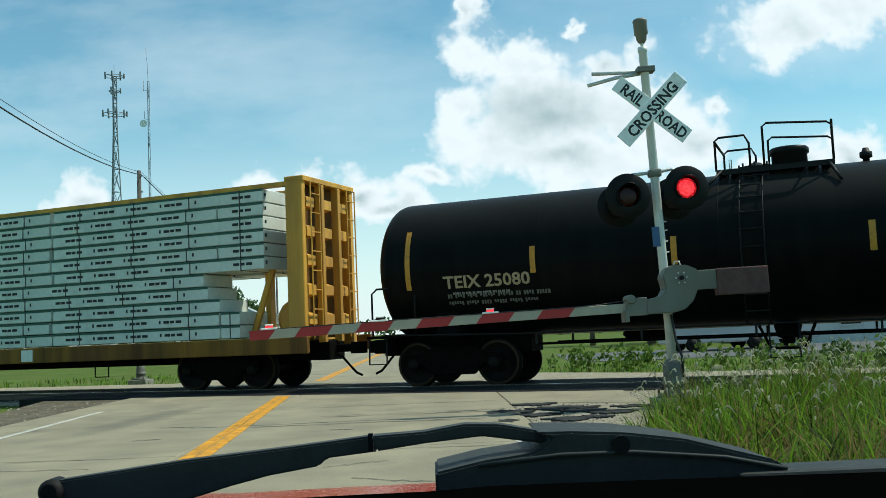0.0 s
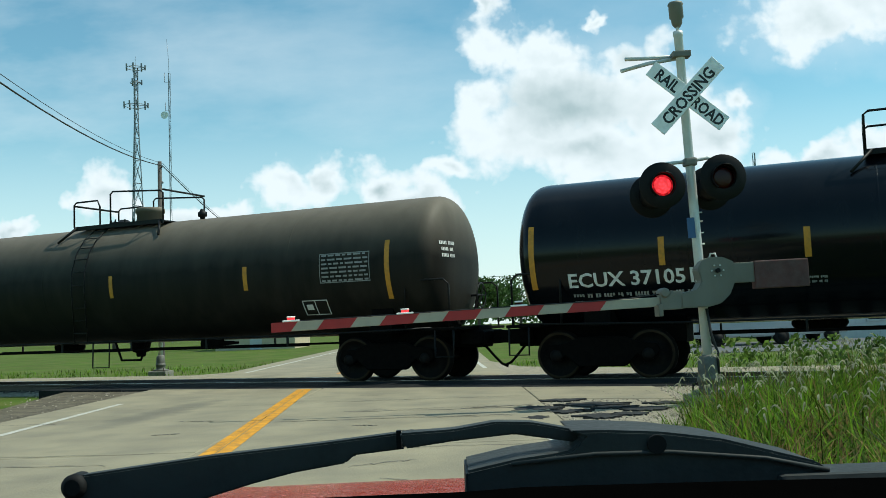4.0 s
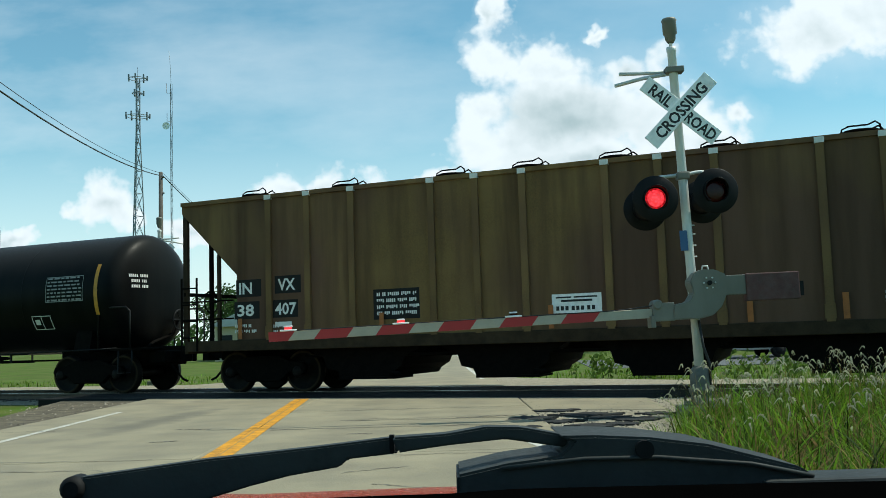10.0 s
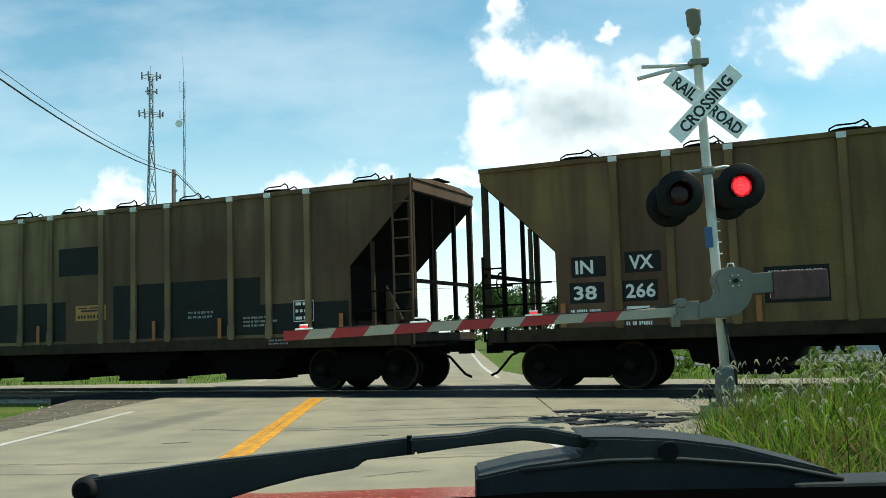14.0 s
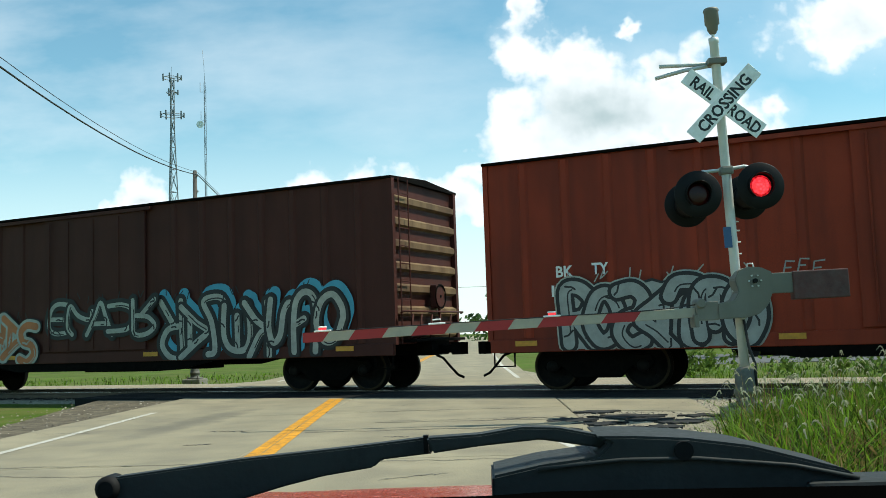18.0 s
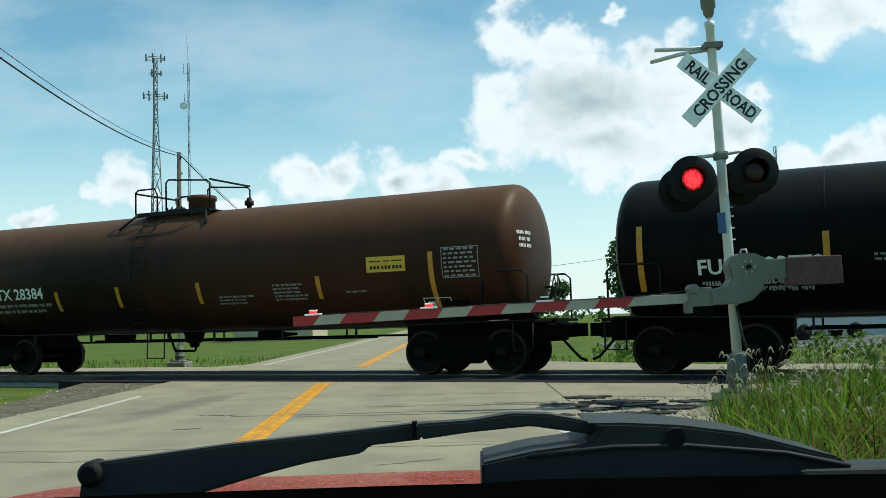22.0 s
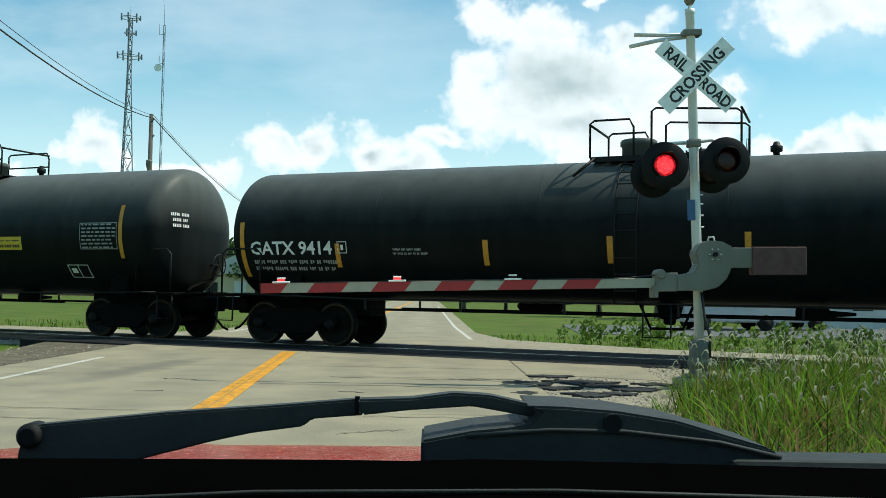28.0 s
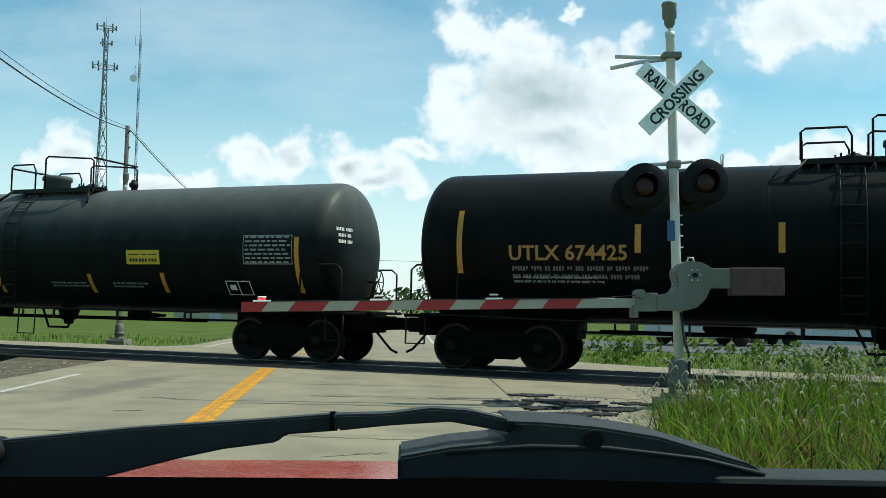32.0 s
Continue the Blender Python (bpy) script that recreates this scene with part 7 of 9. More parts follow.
def build_train():
    add_car(centre_beam(-32.8, -10.76), -32.8, -10.76)
    load_lumber((-32.8 - 10.76) / 2, (32.8 - 10.76) / 2)
    def tank(left, right, *a, **k):
        right -= 0.2
        add_car(tank_car(left, right, *a, **k), left, right)
    dark = "black tank car with white reporting mark and yellow reflector strips"
    tank(-8.62, 8.63, "matt black tank car with fine dust on its top", "black", "TEIX 25080", (1.43, 3.25), 2.10, [(0.66, 2.6, 1), (3.33, 2.44, 0), (6.03, 2.42, 0), (9.36, 2.44, 0), (16.0, 2.45, 1)],
         (14.1, 15.3, 2.4), (11.9, 2.1), (6.8, 8.85), seed=2, ink="stencil_old", mark_h=0.24, fineprint=((1.6, 1.85, 1.6, 1),))
    tank(10.3, 25.85, "black tank car with reddish rust bloom on the shell", "rusty", "TILX 261542", (0.9, 3.11), 2.12, [(0.4, 2.3, 1), (3.25, 2.06, 0), (5.87, 2.14, 0), (9.02, 2.16, 0), (11.71, 2.21, 0), (14.75, 2.06, 1)],
         (13.3, 14.5, 2.35), (4.11, 1.93), (6.0, 8.9), seed=3, radius=1.52, zc=2.48, fineprint=((4.6, 1.75, 1.0, 3), (8.2, 1.8, 1.1, 4), (10.2, 2.0, 0.9, 1), (11.9, 1.9, 1.1, 4)))
    tank(27.9, 45.7, "dusty dark grey tank car with orange reporting mark", "olive", "INFX 408089", (1.67, 3.66), 2.22, [(0.35, 2.3, 1), (2.44, 2.36, 0), (5.4, 2.27, 0), (9.2, 2.3, 0), (13.0, 2.3, 0), (16.5, 2.3, 1)],
         (14.9, 16.1, 2.4), (4.93, 2.2), (7.4, 10.2), ink="stencil_orange", seed=4)
    tank(47.27, 63.31, "glossy black tank car, nearly new paint", "gloss", "ECUX 371051", (0.92, 3.24), 1.88, [(0.24, 2.33, 1), (2.71, 2.32, 0), (5.19, 2.32, 0), (9.06, 2.35, 0), (11.6, 2.4, 0), (14.86, 2.48, 1)],
         (12.96, 14.18, 2.09), (12.1, 2.13), (6.2, 9.65), "early", seed=5, placard_ink="reflector", fineprint=((4.9, 1.7, 0.6, 2), (10.2, 2.2, 1.0, 3), (10.3, 1.85, 1.1, 3), (12.6, 1.8, 0.5, 3)), rail_top=4.76)
    tank(65.17, 82.75, "dusty grey-black tank car with white reporting mark", "olive", "INFX 408190", (1.86, 4.12), 2.09, [(0.4, 1.91, 1), (3.76, 1.75, 0), (6.65, 1.83, 0), (9.44, 1.86, 0), (13.2, 2.0, 0), (16.6, 2.1, 1)],
         (15.0, 16.2, 2.3), (11.41, 2.0), (6.7, 9.7), seed=6, rail_top=4.66)
    tank(84.0, 100.0, "black tank car with white outline graffiti", "black", "CERX 20082", (1.43, 3.17), 2.27, [(0.47, 2.55, 1), (3.83, 1.88, 0), (6.39, 1.93, 0), (9.1, 1.9, 0), (14.9, 2.2, 1)],
         (13.0, 14.3, 2.5), None, (6.0, 9.45), "early", seed=7, rail_top=4.72, fineprint=((5.3, 2.95, 0.6, 5),))
    car = TRAIN[-1][0]
    def lay(x, z):
        a = math.asin(max(-0.95, min(0.95, (z - 2.44) / 1.47)))
        return (-7.9 + x, -1.478 * math.cos(a), 2.44 + 1.478 * math.sin(a))
    scrawl(car, 1, handwriting(4.9, 7.6, 1.70, 2.2, ("snake", "arch", "ring", "fork", "cup")), lay, "stencil_dim", 0.016)
    scrawl(car, 1, handwriting(4.2, 4.9, 1.75, 2.0, ("peak", "cup", "arch")), lay, "stencil", 0.018)
    scrawl(car, 2, handwriting(9.3, 12.2, 1.7, 2.6, ("flag", "peak", "hook", "snake", "comb")), lay, "stencil_dim", 0.018)
    scrawl(car, 2, handwriting(9.25, 12.25, 1.62, 2.68, ("flag", "peak", "hook", "snake", "comb")), lay, "stencil_dim", 0.012)
    scrawl(car, 2, handwriting(12.75, 13.45, 1.95, 2.3, ("ring", "hook", "comb", "fork")), lay, "stencil", 0.012)
    scrawl(car, 2, handwriting(9.0, 11.2, 2.75, 3.35, ("hook", "ring", "fork")), lay, "stencil_dim", 0.016)
    tank(101.8, 117.75, "black tank car with dull white reporting mark", "black", "TEIX 2419", (1.40, 2.98), 2.05, [(0.3, 2.41, 1), (3.61, 2.44, 0), (6.21, 2.46, 0), (8.66, 2.47, 0), (11.55, 2.47, 0), (15.0, 2.51, 1)],
         (13.4, 14.6, 2.55), (10.0, 1.93), (6.5, 9.25), seed=8, ink="stencil_old", mark_h=0.25)
    hop = "weathered tan covered hopper car with streaked rusty sides"
    add_car(hopper_car(119.46, 138.1, hop, "hopper", (("IN", "VX"), ("38", "407")), seed=1, shift=-0.31), 119.46, 138.1)
    add_car(hopper_car(139.35, 158.25, "weathered brown covered hopper car with rust streaks", "hopper_dark", (("IN", "VX"), ("38", "390")), seed=2), 139.35, 158.25)
    add_car(hopper_car(159.55, 178.5, "pale tan covered hopper car with black painted-over patches", "hopper_tan", (("IN", "VX"), ("38", "262")),
                       ((9.31, 10.73, 2.81, 3.48), (4.3, 5.2, 1.72, 2.16), (6.7, 9.54, 1.25, 2.19), (5.34, 6.7, 1.25, 2.05), (11.04, 15.2, 1.25, 2.5), (15.2, 17.4, 1.25, 1.9)), seed=2, shift=0.54, placard_at=(9.8, 1.9), placard_ink="stencil_orange"), 159.55, 178.5)
    add_car(hopper_car(179.96, 199.3, "tan covered hopper car with a black patch on its side", "hopper", (("IN", "VX"), ("38", "266")), ((8.5, 9.9, 3.0, 3.7), (12.0, 14.0, 1.4, 1.9)), seed=4), 179.96, 199.3)
    tank(201.3, 212.7, "short blue-grey tank car with orange placard", "bluegrey", "HOKX 111472", (1.41, 3.64), 2.27, [(0.48, 1.9, 1), (2.55, 2.13, 0), (3.99, 2.12, 0), (6.85, 2.15, 0), (8.5, 2.2, 0), (10.55, 2.01, 1)],
         (9.2, 10.35, 2.19), (7.45, 1.79), (3.95, 7.1), seed=9, placard_ink="reflector", fineprint=((6.95, 2.6, 1.0, 6), (4.2, 1.75, 0.8, 2), (6.1, 1.8, 0.7, 3)), rails="pipe", rail_top=4.66)
    add_car(box_car(214.55, 231.19, "dark maroon boxcar with orange and white graffiti", "maroon", [("BK", 1.55, 2.0, 0.5, 0.28), ("TY", 2.5, 2.03, 0.5, 0.28), ("155", 1.5, 1.6, 0.58, 0.26), ("105", 2.4, 1.62, 0.58, 0.26)], 3, end_ribs=7, end_paint="hopper_tan"), 214.55, 231.19)
    b = TRAIN[-1][0]
    hb = (231.19 - 214.55) / 2
    throw_up(b, 5, -hb + 2.55, -hb + 6.4, 0.80, 1.9, -1.59, "gr_orange", "gr_white", "gr_black", ("snake", "ring", "arch", "cup", "fork", "peak", "snake"), 0.105, body=False)
    throw_up(b, 6, -hb + 6.9, -hb + 10.3, 1.40, 2.25, -1.63, "gr_white", "gr_black", "gr_black", ("comb", "hook", "peak", "cup", "flag"), 0.07, body=False)
    throw_up(b, 7, -hb + 10.5, -hb + 15.4, 0.85, 2.2, -1.59, "gr_white", "gr_black", "gr_black", ("flag", "peak", "hook", "comb", "fork", "snake", "arch", "ring"), 0.085, "gr_blue", body=False)
    add_car(box_car(233.24, 250.0, "brick red boxcar with large white letters and silver graffiti", "red_box", [("G", 12.33, 3.5, 0.52, 0.56), ("A", 13.28, 3.5, 0.58, 0.56), ("T", 14.25, 3.5, 0.5, 0.56), ("X", 15.1, 3.5, 0.55, 0.56), ("BK", 1.45, 2.16, 0.34, 0.2), ("TY", 2.15, 2.18, 0.32, 0.2), ("15", 1.35, 1.80, 0.28, 0.2)], 4), 233.24, 250.0)
    b = TRAIN[-1][0]
    hb = (250.0 - 233.24) / 2
    throw_up(b, 8, -hb + 1.6, -hb + 5.1, 0.74, 2.02, -1.59, "gr_silver", "gr_black", "gr_white", ("flag", "ring", "snake", "peak", "hook", "comb", "ring"), 0.13)
    throw_up(b, 9, -hb + 10.35, -hb + 13.5, 0.76, 2.2, -1.59, "gr_silver", "gr_black", "gr_white", ("arch", "flag", "ring", "peak", "fork", "comb"), 0.13)
    def flat_lay(x, z):
        return (-hb + x, -1.64, z)
    scrawl(b, 10, hand_lettered("FFE", 5.5, 6.2, 1.95, 2.2), flat_lay, "gr_silver", 0.014)
    scrawl(b, 11, handwriting(7.3, 8.8, 2.62, 2.75, ("snake", "peak", "cup", "hook", "comb")), flat_lay, "gr_silver", 0.012)
    tank(251.9, 270.13, "cream white insulated tank car with black scrawled graffiti", "cream", "DOWX 74134", (1.72, 3.40), 2.22, [(1.19, 2.56, 1), (4.43, 2.55, 0), (7.22, 2.58, 0), (9.9, 2.59, 0), (12.67, 2.58, 0), (15.99, 2.59, 1)],
         (14.5, 15.6, 2.55), (11.72, 2.37), (6.35, 11.1), "cage", ink="stencil_black", rails="cream_pipe", head_ink="stencil_black", seed=10, radius=1.52, rail_top=4.80)
    car = TRAIN[-1][0]
    def lay2(x, z):
        a = math.asin(max(-0.95, min(0.95, (z - 2.44) / 1.52)))
        return (-9.015 + x, -1.53 * math.cos(a), 2.44 + 1.53 * math.sin(a))
    scrawl(car, 3, hand_lettered("RAIL KiNGiM", 3.75, 7.1, 1.64, 2.12), lay2, "gr_black", 0.03)
    scrawl(car, 4, hand_lettered("59 PiMU", 11.6, 14.9, 1.66, 2.36), lay2, "gr_black", 0.015)
    for i, line in enumerate(("SR-9316", "FRA-AIP")):
        part("test_stencil", on_round(fitted_text(line, 0.60, 0.11), -9.015 + 14.6, math.asin((3.0 - 0.18 * i - 2.44) / 1.52) * 1.52, 1.52, 2.44), "stencil_black", car)
    part("jacket_tank", lathe(bmesh.new(), [(-0.8, 0.05), (-0.7, 0.24), (0.7, 0.24), (0.8, 0.05)], "x", 16, (8.4, -0.9, 1.35)), "cream_pipe", car)
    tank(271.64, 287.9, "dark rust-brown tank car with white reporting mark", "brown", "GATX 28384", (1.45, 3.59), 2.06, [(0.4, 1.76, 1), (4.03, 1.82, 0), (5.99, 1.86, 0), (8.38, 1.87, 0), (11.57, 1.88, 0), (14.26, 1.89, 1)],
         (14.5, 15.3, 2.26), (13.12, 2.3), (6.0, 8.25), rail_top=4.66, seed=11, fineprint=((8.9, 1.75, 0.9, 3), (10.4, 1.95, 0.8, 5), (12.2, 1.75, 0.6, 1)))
    tank(289.7, 307.7, dark, "black", "FURX123779", (1.42, 3.52), 1.94, [(0.4, 2.11, 1), (3.57, 2.19, 0), (7.05, 2.24, 0), (10.34, 2.28, 0), (13.78, 2.32, 0), (16.95, 2.39, 1)],
         (15.85, 16.95, 2.45), None, (7.25, 10.55), "early", seed=12, panel_plate=True, rail_top=4.45, radius=1.38, zc=2.35, fineprint=((4.3, 2.0, 0.8, 2), (1.7, 1.6, 1.6, 2)))
    tank(309.2, 327.2, "faded grey-green tank car with ochre reporting mark", "teal", "UTLX 667671", (1.47, 3.78), 2.15, [(0.5, 2.33, 1), (3.97, 2.36, 0), (7.3, 2.35, 0), (10.85, 2.38, 0), (13.81, 2.44, 0), (17.2, 2.49, 1)],
         (15.7, 16.9, 2.45), (12.66, 1.87), (7.3, 11.5), ink="stencil_orange", seed=13)
    tank(329.0, 343.3, "charcoal tank car with many white stencil notices", "charcoal", "GATX 217915", (1.23, 3.52), 2.08, [(0.42, 2.29, 1), (3.7, 2.34, 0), (5.97, 2.36, 0), (9.69, 2.41, 0), (13.2, 2.48, 1)],
         (12.0, 13.1, 2.35), (10.2, 2.22), (5.9, 9.4), "cage", seed=14, radius=1.55, zc=2.50, fineprint=((5.0, 1.7, 1.0, 4), (8.4, 1.85, 1.0, 5), (9.9, 1.6, 0.9, 2)), rail_top=4.78)
    car = TRAIN[-1][0]
    part("test_stencil", on_round(fitted_text("SR-8754 FRA AIP", 1.55, 0.13), -7.05 + 10.75, math.asin((1.83 - 2.50) / 1.55) * 1.55, 1.55, 2.50), "stencil", car)
    tank(345.1, 360.8, dark.replace("black", "charcoal"), "charcoal", "GATX 217891", (1.25, 3.5), 2.08, [(0.42, 2.3, 1), (3.7, 2.34, 0), (6.1, 2.36, 0), (10.2, 2.4, 0), (14.4, 2.45, 1)],
         (13.2, 14.3, 2.35), (10.8, 2.2), (6.3, 9.8), "cage", seed=15, radius=1.55, zc=2.50, fineprint=((8.9, 1.85, 1.0, 5),), rail_top=4.78)
    tank(362.44, 380.0, dark, "charcoal", "GATX 9414", (0.5, 2.5), 2.07, [(0.3, 2.0, 1), (2.63, 1.9, 0), (5.9, 1.95, 0), (8.34, 2.0, 0), (10.77, 2.05, 0), (13.6, 2.08, 0), (16.4, 2.11, 1)],
         (15.1, 16.25, 2.44), None, (7.8, 10.6), "early", seed=16, radius=1.42, zc=2.40, rail_top=4.7, fineprint=((3.9, 2.0, 0.7, 2),))
    tank(381.9, 399.8, "dark charcoal tank car with yellow placard", "charcoal", "GATX 55712", (1.46, 3.51), 1.92, [(0.5, 2.0, 1), (3.6, 2.02, 0), (6.83, 2.06, 0), (10.35, 2.12, 0), (14.01, 2.17, 0), (17.0, 2.24, 1)],
         (15.7, 16.85, 2.32), (12.95, 2.0), (7.45, 10.15), seed=17, radius=1.50, zc=2.47, placard_ink="reflector", fineprint=((5.2, 1.6, 0.8, 2), (10.9, 2.05, 1.0, 2), (10.9, 1.75, 0.6, 3)), rail_top=4.75)
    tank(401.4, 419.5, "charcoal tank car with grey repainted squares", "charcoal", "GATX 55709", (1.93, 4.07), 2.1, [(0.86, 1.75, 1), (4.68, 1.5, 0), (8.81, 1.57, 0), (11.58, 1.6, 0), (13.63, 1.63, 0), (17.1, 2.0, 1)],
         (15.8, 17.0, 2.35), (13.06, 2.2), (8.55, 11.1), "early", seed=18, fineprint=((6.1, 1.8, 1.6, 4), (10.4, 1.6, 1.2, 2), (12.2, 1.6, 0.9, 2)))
    tank(421.3, 437.7, "black tank car with ochre reporting mark", "black", "UTLX 674425", (1.83, 4.07), 2.28, [(0.83, 2.5, 1), (4.26, 2.53, 0), (6.71, 2.53, 0), (15.2, 2.5, 1)],
         (13.6, 14.8, 2.4), None, (7.0, 9.8), ink="stencil_orange", seed=19, radius=1.51, zc=2.47, fineprint=((1.9, 1.8, 2.0, 2),))


build_train()


# ---- surroundings ----
def lattice(parent, legs, heights, widths, cx, cy, r, mat, brace=0.6):
    """A tapering lattice mast: legs and crossed bracing, section by section."""
    for (z0, w0), (z1, w1) in zip(zip(heights, widths), zip(heights[1:], widths[1:])):
        lo = [(cx + w0 / 2 * math.cos(2 * math.pi * i / legs + 0.5), cy + w0 / 2 * math.sin(2 * math.pi * i / legs + 0.5), z0) for i in range(legs)]
        hi = [(cx + w1 / 2 * math.cos(2 * math.pi * i / legs + 0.5), cy + w1 / 2 * math.sin(2 * math.pi * i / legs + 0.5), z1) for i in range(legs)]
        for a, b in zip(lo, hi):
            part("mast_leg", rod(bmesh.new(), a, b, r, 6), mat, parent)
        for i in range(legs):
            k = (i + 1) % legs
            for a, b in ((lo[i], hi[k]), (hi[i], hi[k]), (lo[k], hi[i])):
                part("mast_brace", rod(bmesh.new(), a, b, r * brace, 4), mat, parent)


def build_towers():
    tower = thing("cell_tower", "tall grey lattice cell tower with antenna platforms", "tower")
    cx, cy = -51.76, 160.0
    hs = [-0.1 + 3.9 * i for i in range(10)] + [37.5, 40, 42.5, 45, 47.2]
    ws = [max(0.75, 4.0 - 0.085 * h) for h in hs]
    lattice(tower, 3, hs, ws, cx, cy, 0.10, "galv", 0.5)
    for z, rad, n in ((40.6, 1.9, 9), (44.6, 0.9, 3), (47.2, 1.5, 7)):
        ring = bmesh.new()
        pts = [(cx + rad * math.cos(a), cy + rad * math.sin(a), z) for a in (2 * math.pi * i / 12 for i in range(13))]
        bent(ring, pts, 0.06, 6)
        for i in range(0, 12, 4):
            rod(ring, (cx, cy, z), pts[i], 0.06, 6)
        plat = part("antenna_platform", ring, "galv", tower)
        for i in range(n):
            a = 2 * math.pi * i / n + 0.3
            x, y = cx + (rad + 0.1) * math.cos(a), cy + (rad + 0.1) * math.sin(a)
            part("panel_antenna", rounded(x - 0.13, x + 0.13, y - 0.08, y + 0.08, z - 0.35, z + 0.55, 0.03, 1), "galv", plat)
    part("lightning_rod", rod(bmesh.new(), (cx, cy, 47), (cx, cy, 49.2), 0.03, 6), "galv", tower)
    ant = thing("radio_mast", "slender grey radio mast with small dish", "mast")
    ax, ay = -46.0, 160.0
    lattice(ant, 3, [-0.1 + 4.2 * i for i in range(12)], [0.4] * 12, ax, ay, 0.032, "galv", 0.55)
    part("whip", bent(bmesh.new(), [(ax, ay, 46), (ax - 0.1, ay, 49), (ax - 0.35, ay, 52.0)], 0.035, 6), "galv", ant)
    part("dish", lathe(bmesh.new(), [(-0.25, 0.65), (-0.1, 0.5), (0.1, 0.25), (0.25, 0.05)], "y", 16, (ax - 0.75, ay - 0.2, 38.7)), "sign_white", ant)
    part("side_antenna", bent(bmesh.new(), [(ax, ay, 44.5), (ax - 0.8, ay, 44.5), (ax - 0.8, ay, 46.2)], 0.05, 6), "galv", ant)
    part("side_antenna", bent(bmesh.new(), [(ax, ay, 39.5), (ax - 0.7, ay, 39.6), (ax - 0.7, ay, 41.0)], 0.05, 6), "galv", ant)
    far = thing("radio_mast", "thin distant antenna mast behind the buildings", "mast")
    lattice(far, 3, [-0.1 + 3.35 * i for i in range(7)], [0.35] * 7, 36.6, 110.0, 0.035, "galv", 0.6)


def build_poles():
    def pole(x, y, top, label):
        p = thing("utility_pole", label, "pole", pose(x, y, 0), group="utility poles")
        part("pole_shaft", lathe(bmesh.new(), [(-0.3, 0.17), (0.0, 0.165), (top, 0.115), (top + 0.02, 0.05)], "z", 14), "wood_pole", p)
        for z in (top - 0.35, top - 1.3):
            part("insulator", lathe(bmesh.new(), [(z, 0.03), (z + 0.03, 0.07), (z + 0.1, 0.05), (z + 0.13, 0.02)], "z", 10, (0.16, 0, 0)), "galv", p)
            part("wire_bracket", rod(bmesh.new(), (0, 0, z), (0.18, 0, z + 0.02), 0.02, 6), "galv", p)
        return p
    tops = [(-9.5, -6.0, 11.2), (-16.45, 55.0, 11.4), (-20.0, 128.0, 11.2)]
    for x, y, z in tops:
        pole(x, y, z, "weathered wooden utility pole carrying two wires")
    for lift, r, sag in ((-0.25, 0.028, 2.05), (-0.10, 0.012, 1.93)):
        for (xa, ya, za), (xb, yb, zb) in zip(tops, tops[1:]):
            pts = []
            for i in range(25):
                f = i / 24
                s = sag if ya < 0 else 1.5
                pts.append((xa + (xb - xa) * f + 0.16, ya + (yb - ya) * f, za + (zb - za) * f + lift - s * 4 * f * (1 - f)))
            thing("overhead_wire", "black overhead wire sagging between utility poles", "wire", bm=bent(bmesh.new(), pts, r, 6), mat="cable", group="overhead wires")
    lamp = thing("street_lamp", "wooden pole with a short arm lamp beside the lot", "lamp", pose(16.3, 45.0, 0))
    part("pole_shaft", lathe(bmesh.new(), [(-0.3, 0.15), (5.8, 0.11), (5.82, 0.04)], "z", 12), "wood_pole", lamp)
    part("lamp_arm", bent(bmesh.new(), [(0, 0, 5.4), (0.3, 0, 5.75), (0.75, 0, 5.9)], 0.025, 6), "galv", lamp)
    part("lamp_head", lathe(bmesh.new(), [(5.78, 0.04), (5.82, 0.14), (5.92, 0.10), (5.98, 0.02)], "z", 12, (0.8, 0, 0)), "galv", lamp)
    thing("overhead_wire", "thin service wire to the lamp pole", "wire", bm=bent(bmesh.new(), [(16.3, 45, 5.5), (10.5, 52, 4.55), (4.0, 60, 4.2), (-3, 68, 4.6)], 0.012, 5), mat="cable", group="overhead wires")


def crown(bm, cx, cy, cz, rx, ry, rz, count, size, seed, lumps=9):
    """Many small leaf quads in uneven lumps."""
    rng = random.Random(seed)
    centres = []
    for i in range(lumps):
        a, b = rng.uniform(0, 2 * math.pi), rng.uniform(-0.8, 1.0)
        k = math.sqrt(max(0, 1 - b * b)) * rng.uniform(0.45, 0.85)
        centres.append((cx + rx * k * math.cos(a), cy + ry * k * math.sin(a), cz + rz * b * 0.72, rng.uniform(0.30, 0.52)))
    for i in range(count):
        px, py, pz, k = rng.choice(centres)
        while True:
            dx, dy, dz = rng.uniform(-1, 1), rng.uniform(-1, 1), rng.uniform(-1, 1)
            d = dx * dx + dy * dy + dz * dz
            if 0.15 < d < 1:
                break
        p = Vector((px + dx * rx * k, py + dy * ry * k, pz + dz * rz * k))
        n = Vector((rng.uniform(-1, 1), rng.uniform(-1, 1), rng.uniform(-0.2, 1))).normalized()
        u = n.orthogonal().normalized() * size * rng.uniform(0.6, 1.3)
        v = n.cross(u).normalized() * size * rng.uniform(0.4, 0.8)
        bm.faces.new([bm.verts.new(p + q) for q in (-u, v * 0.9, u, -v * 0.9)])


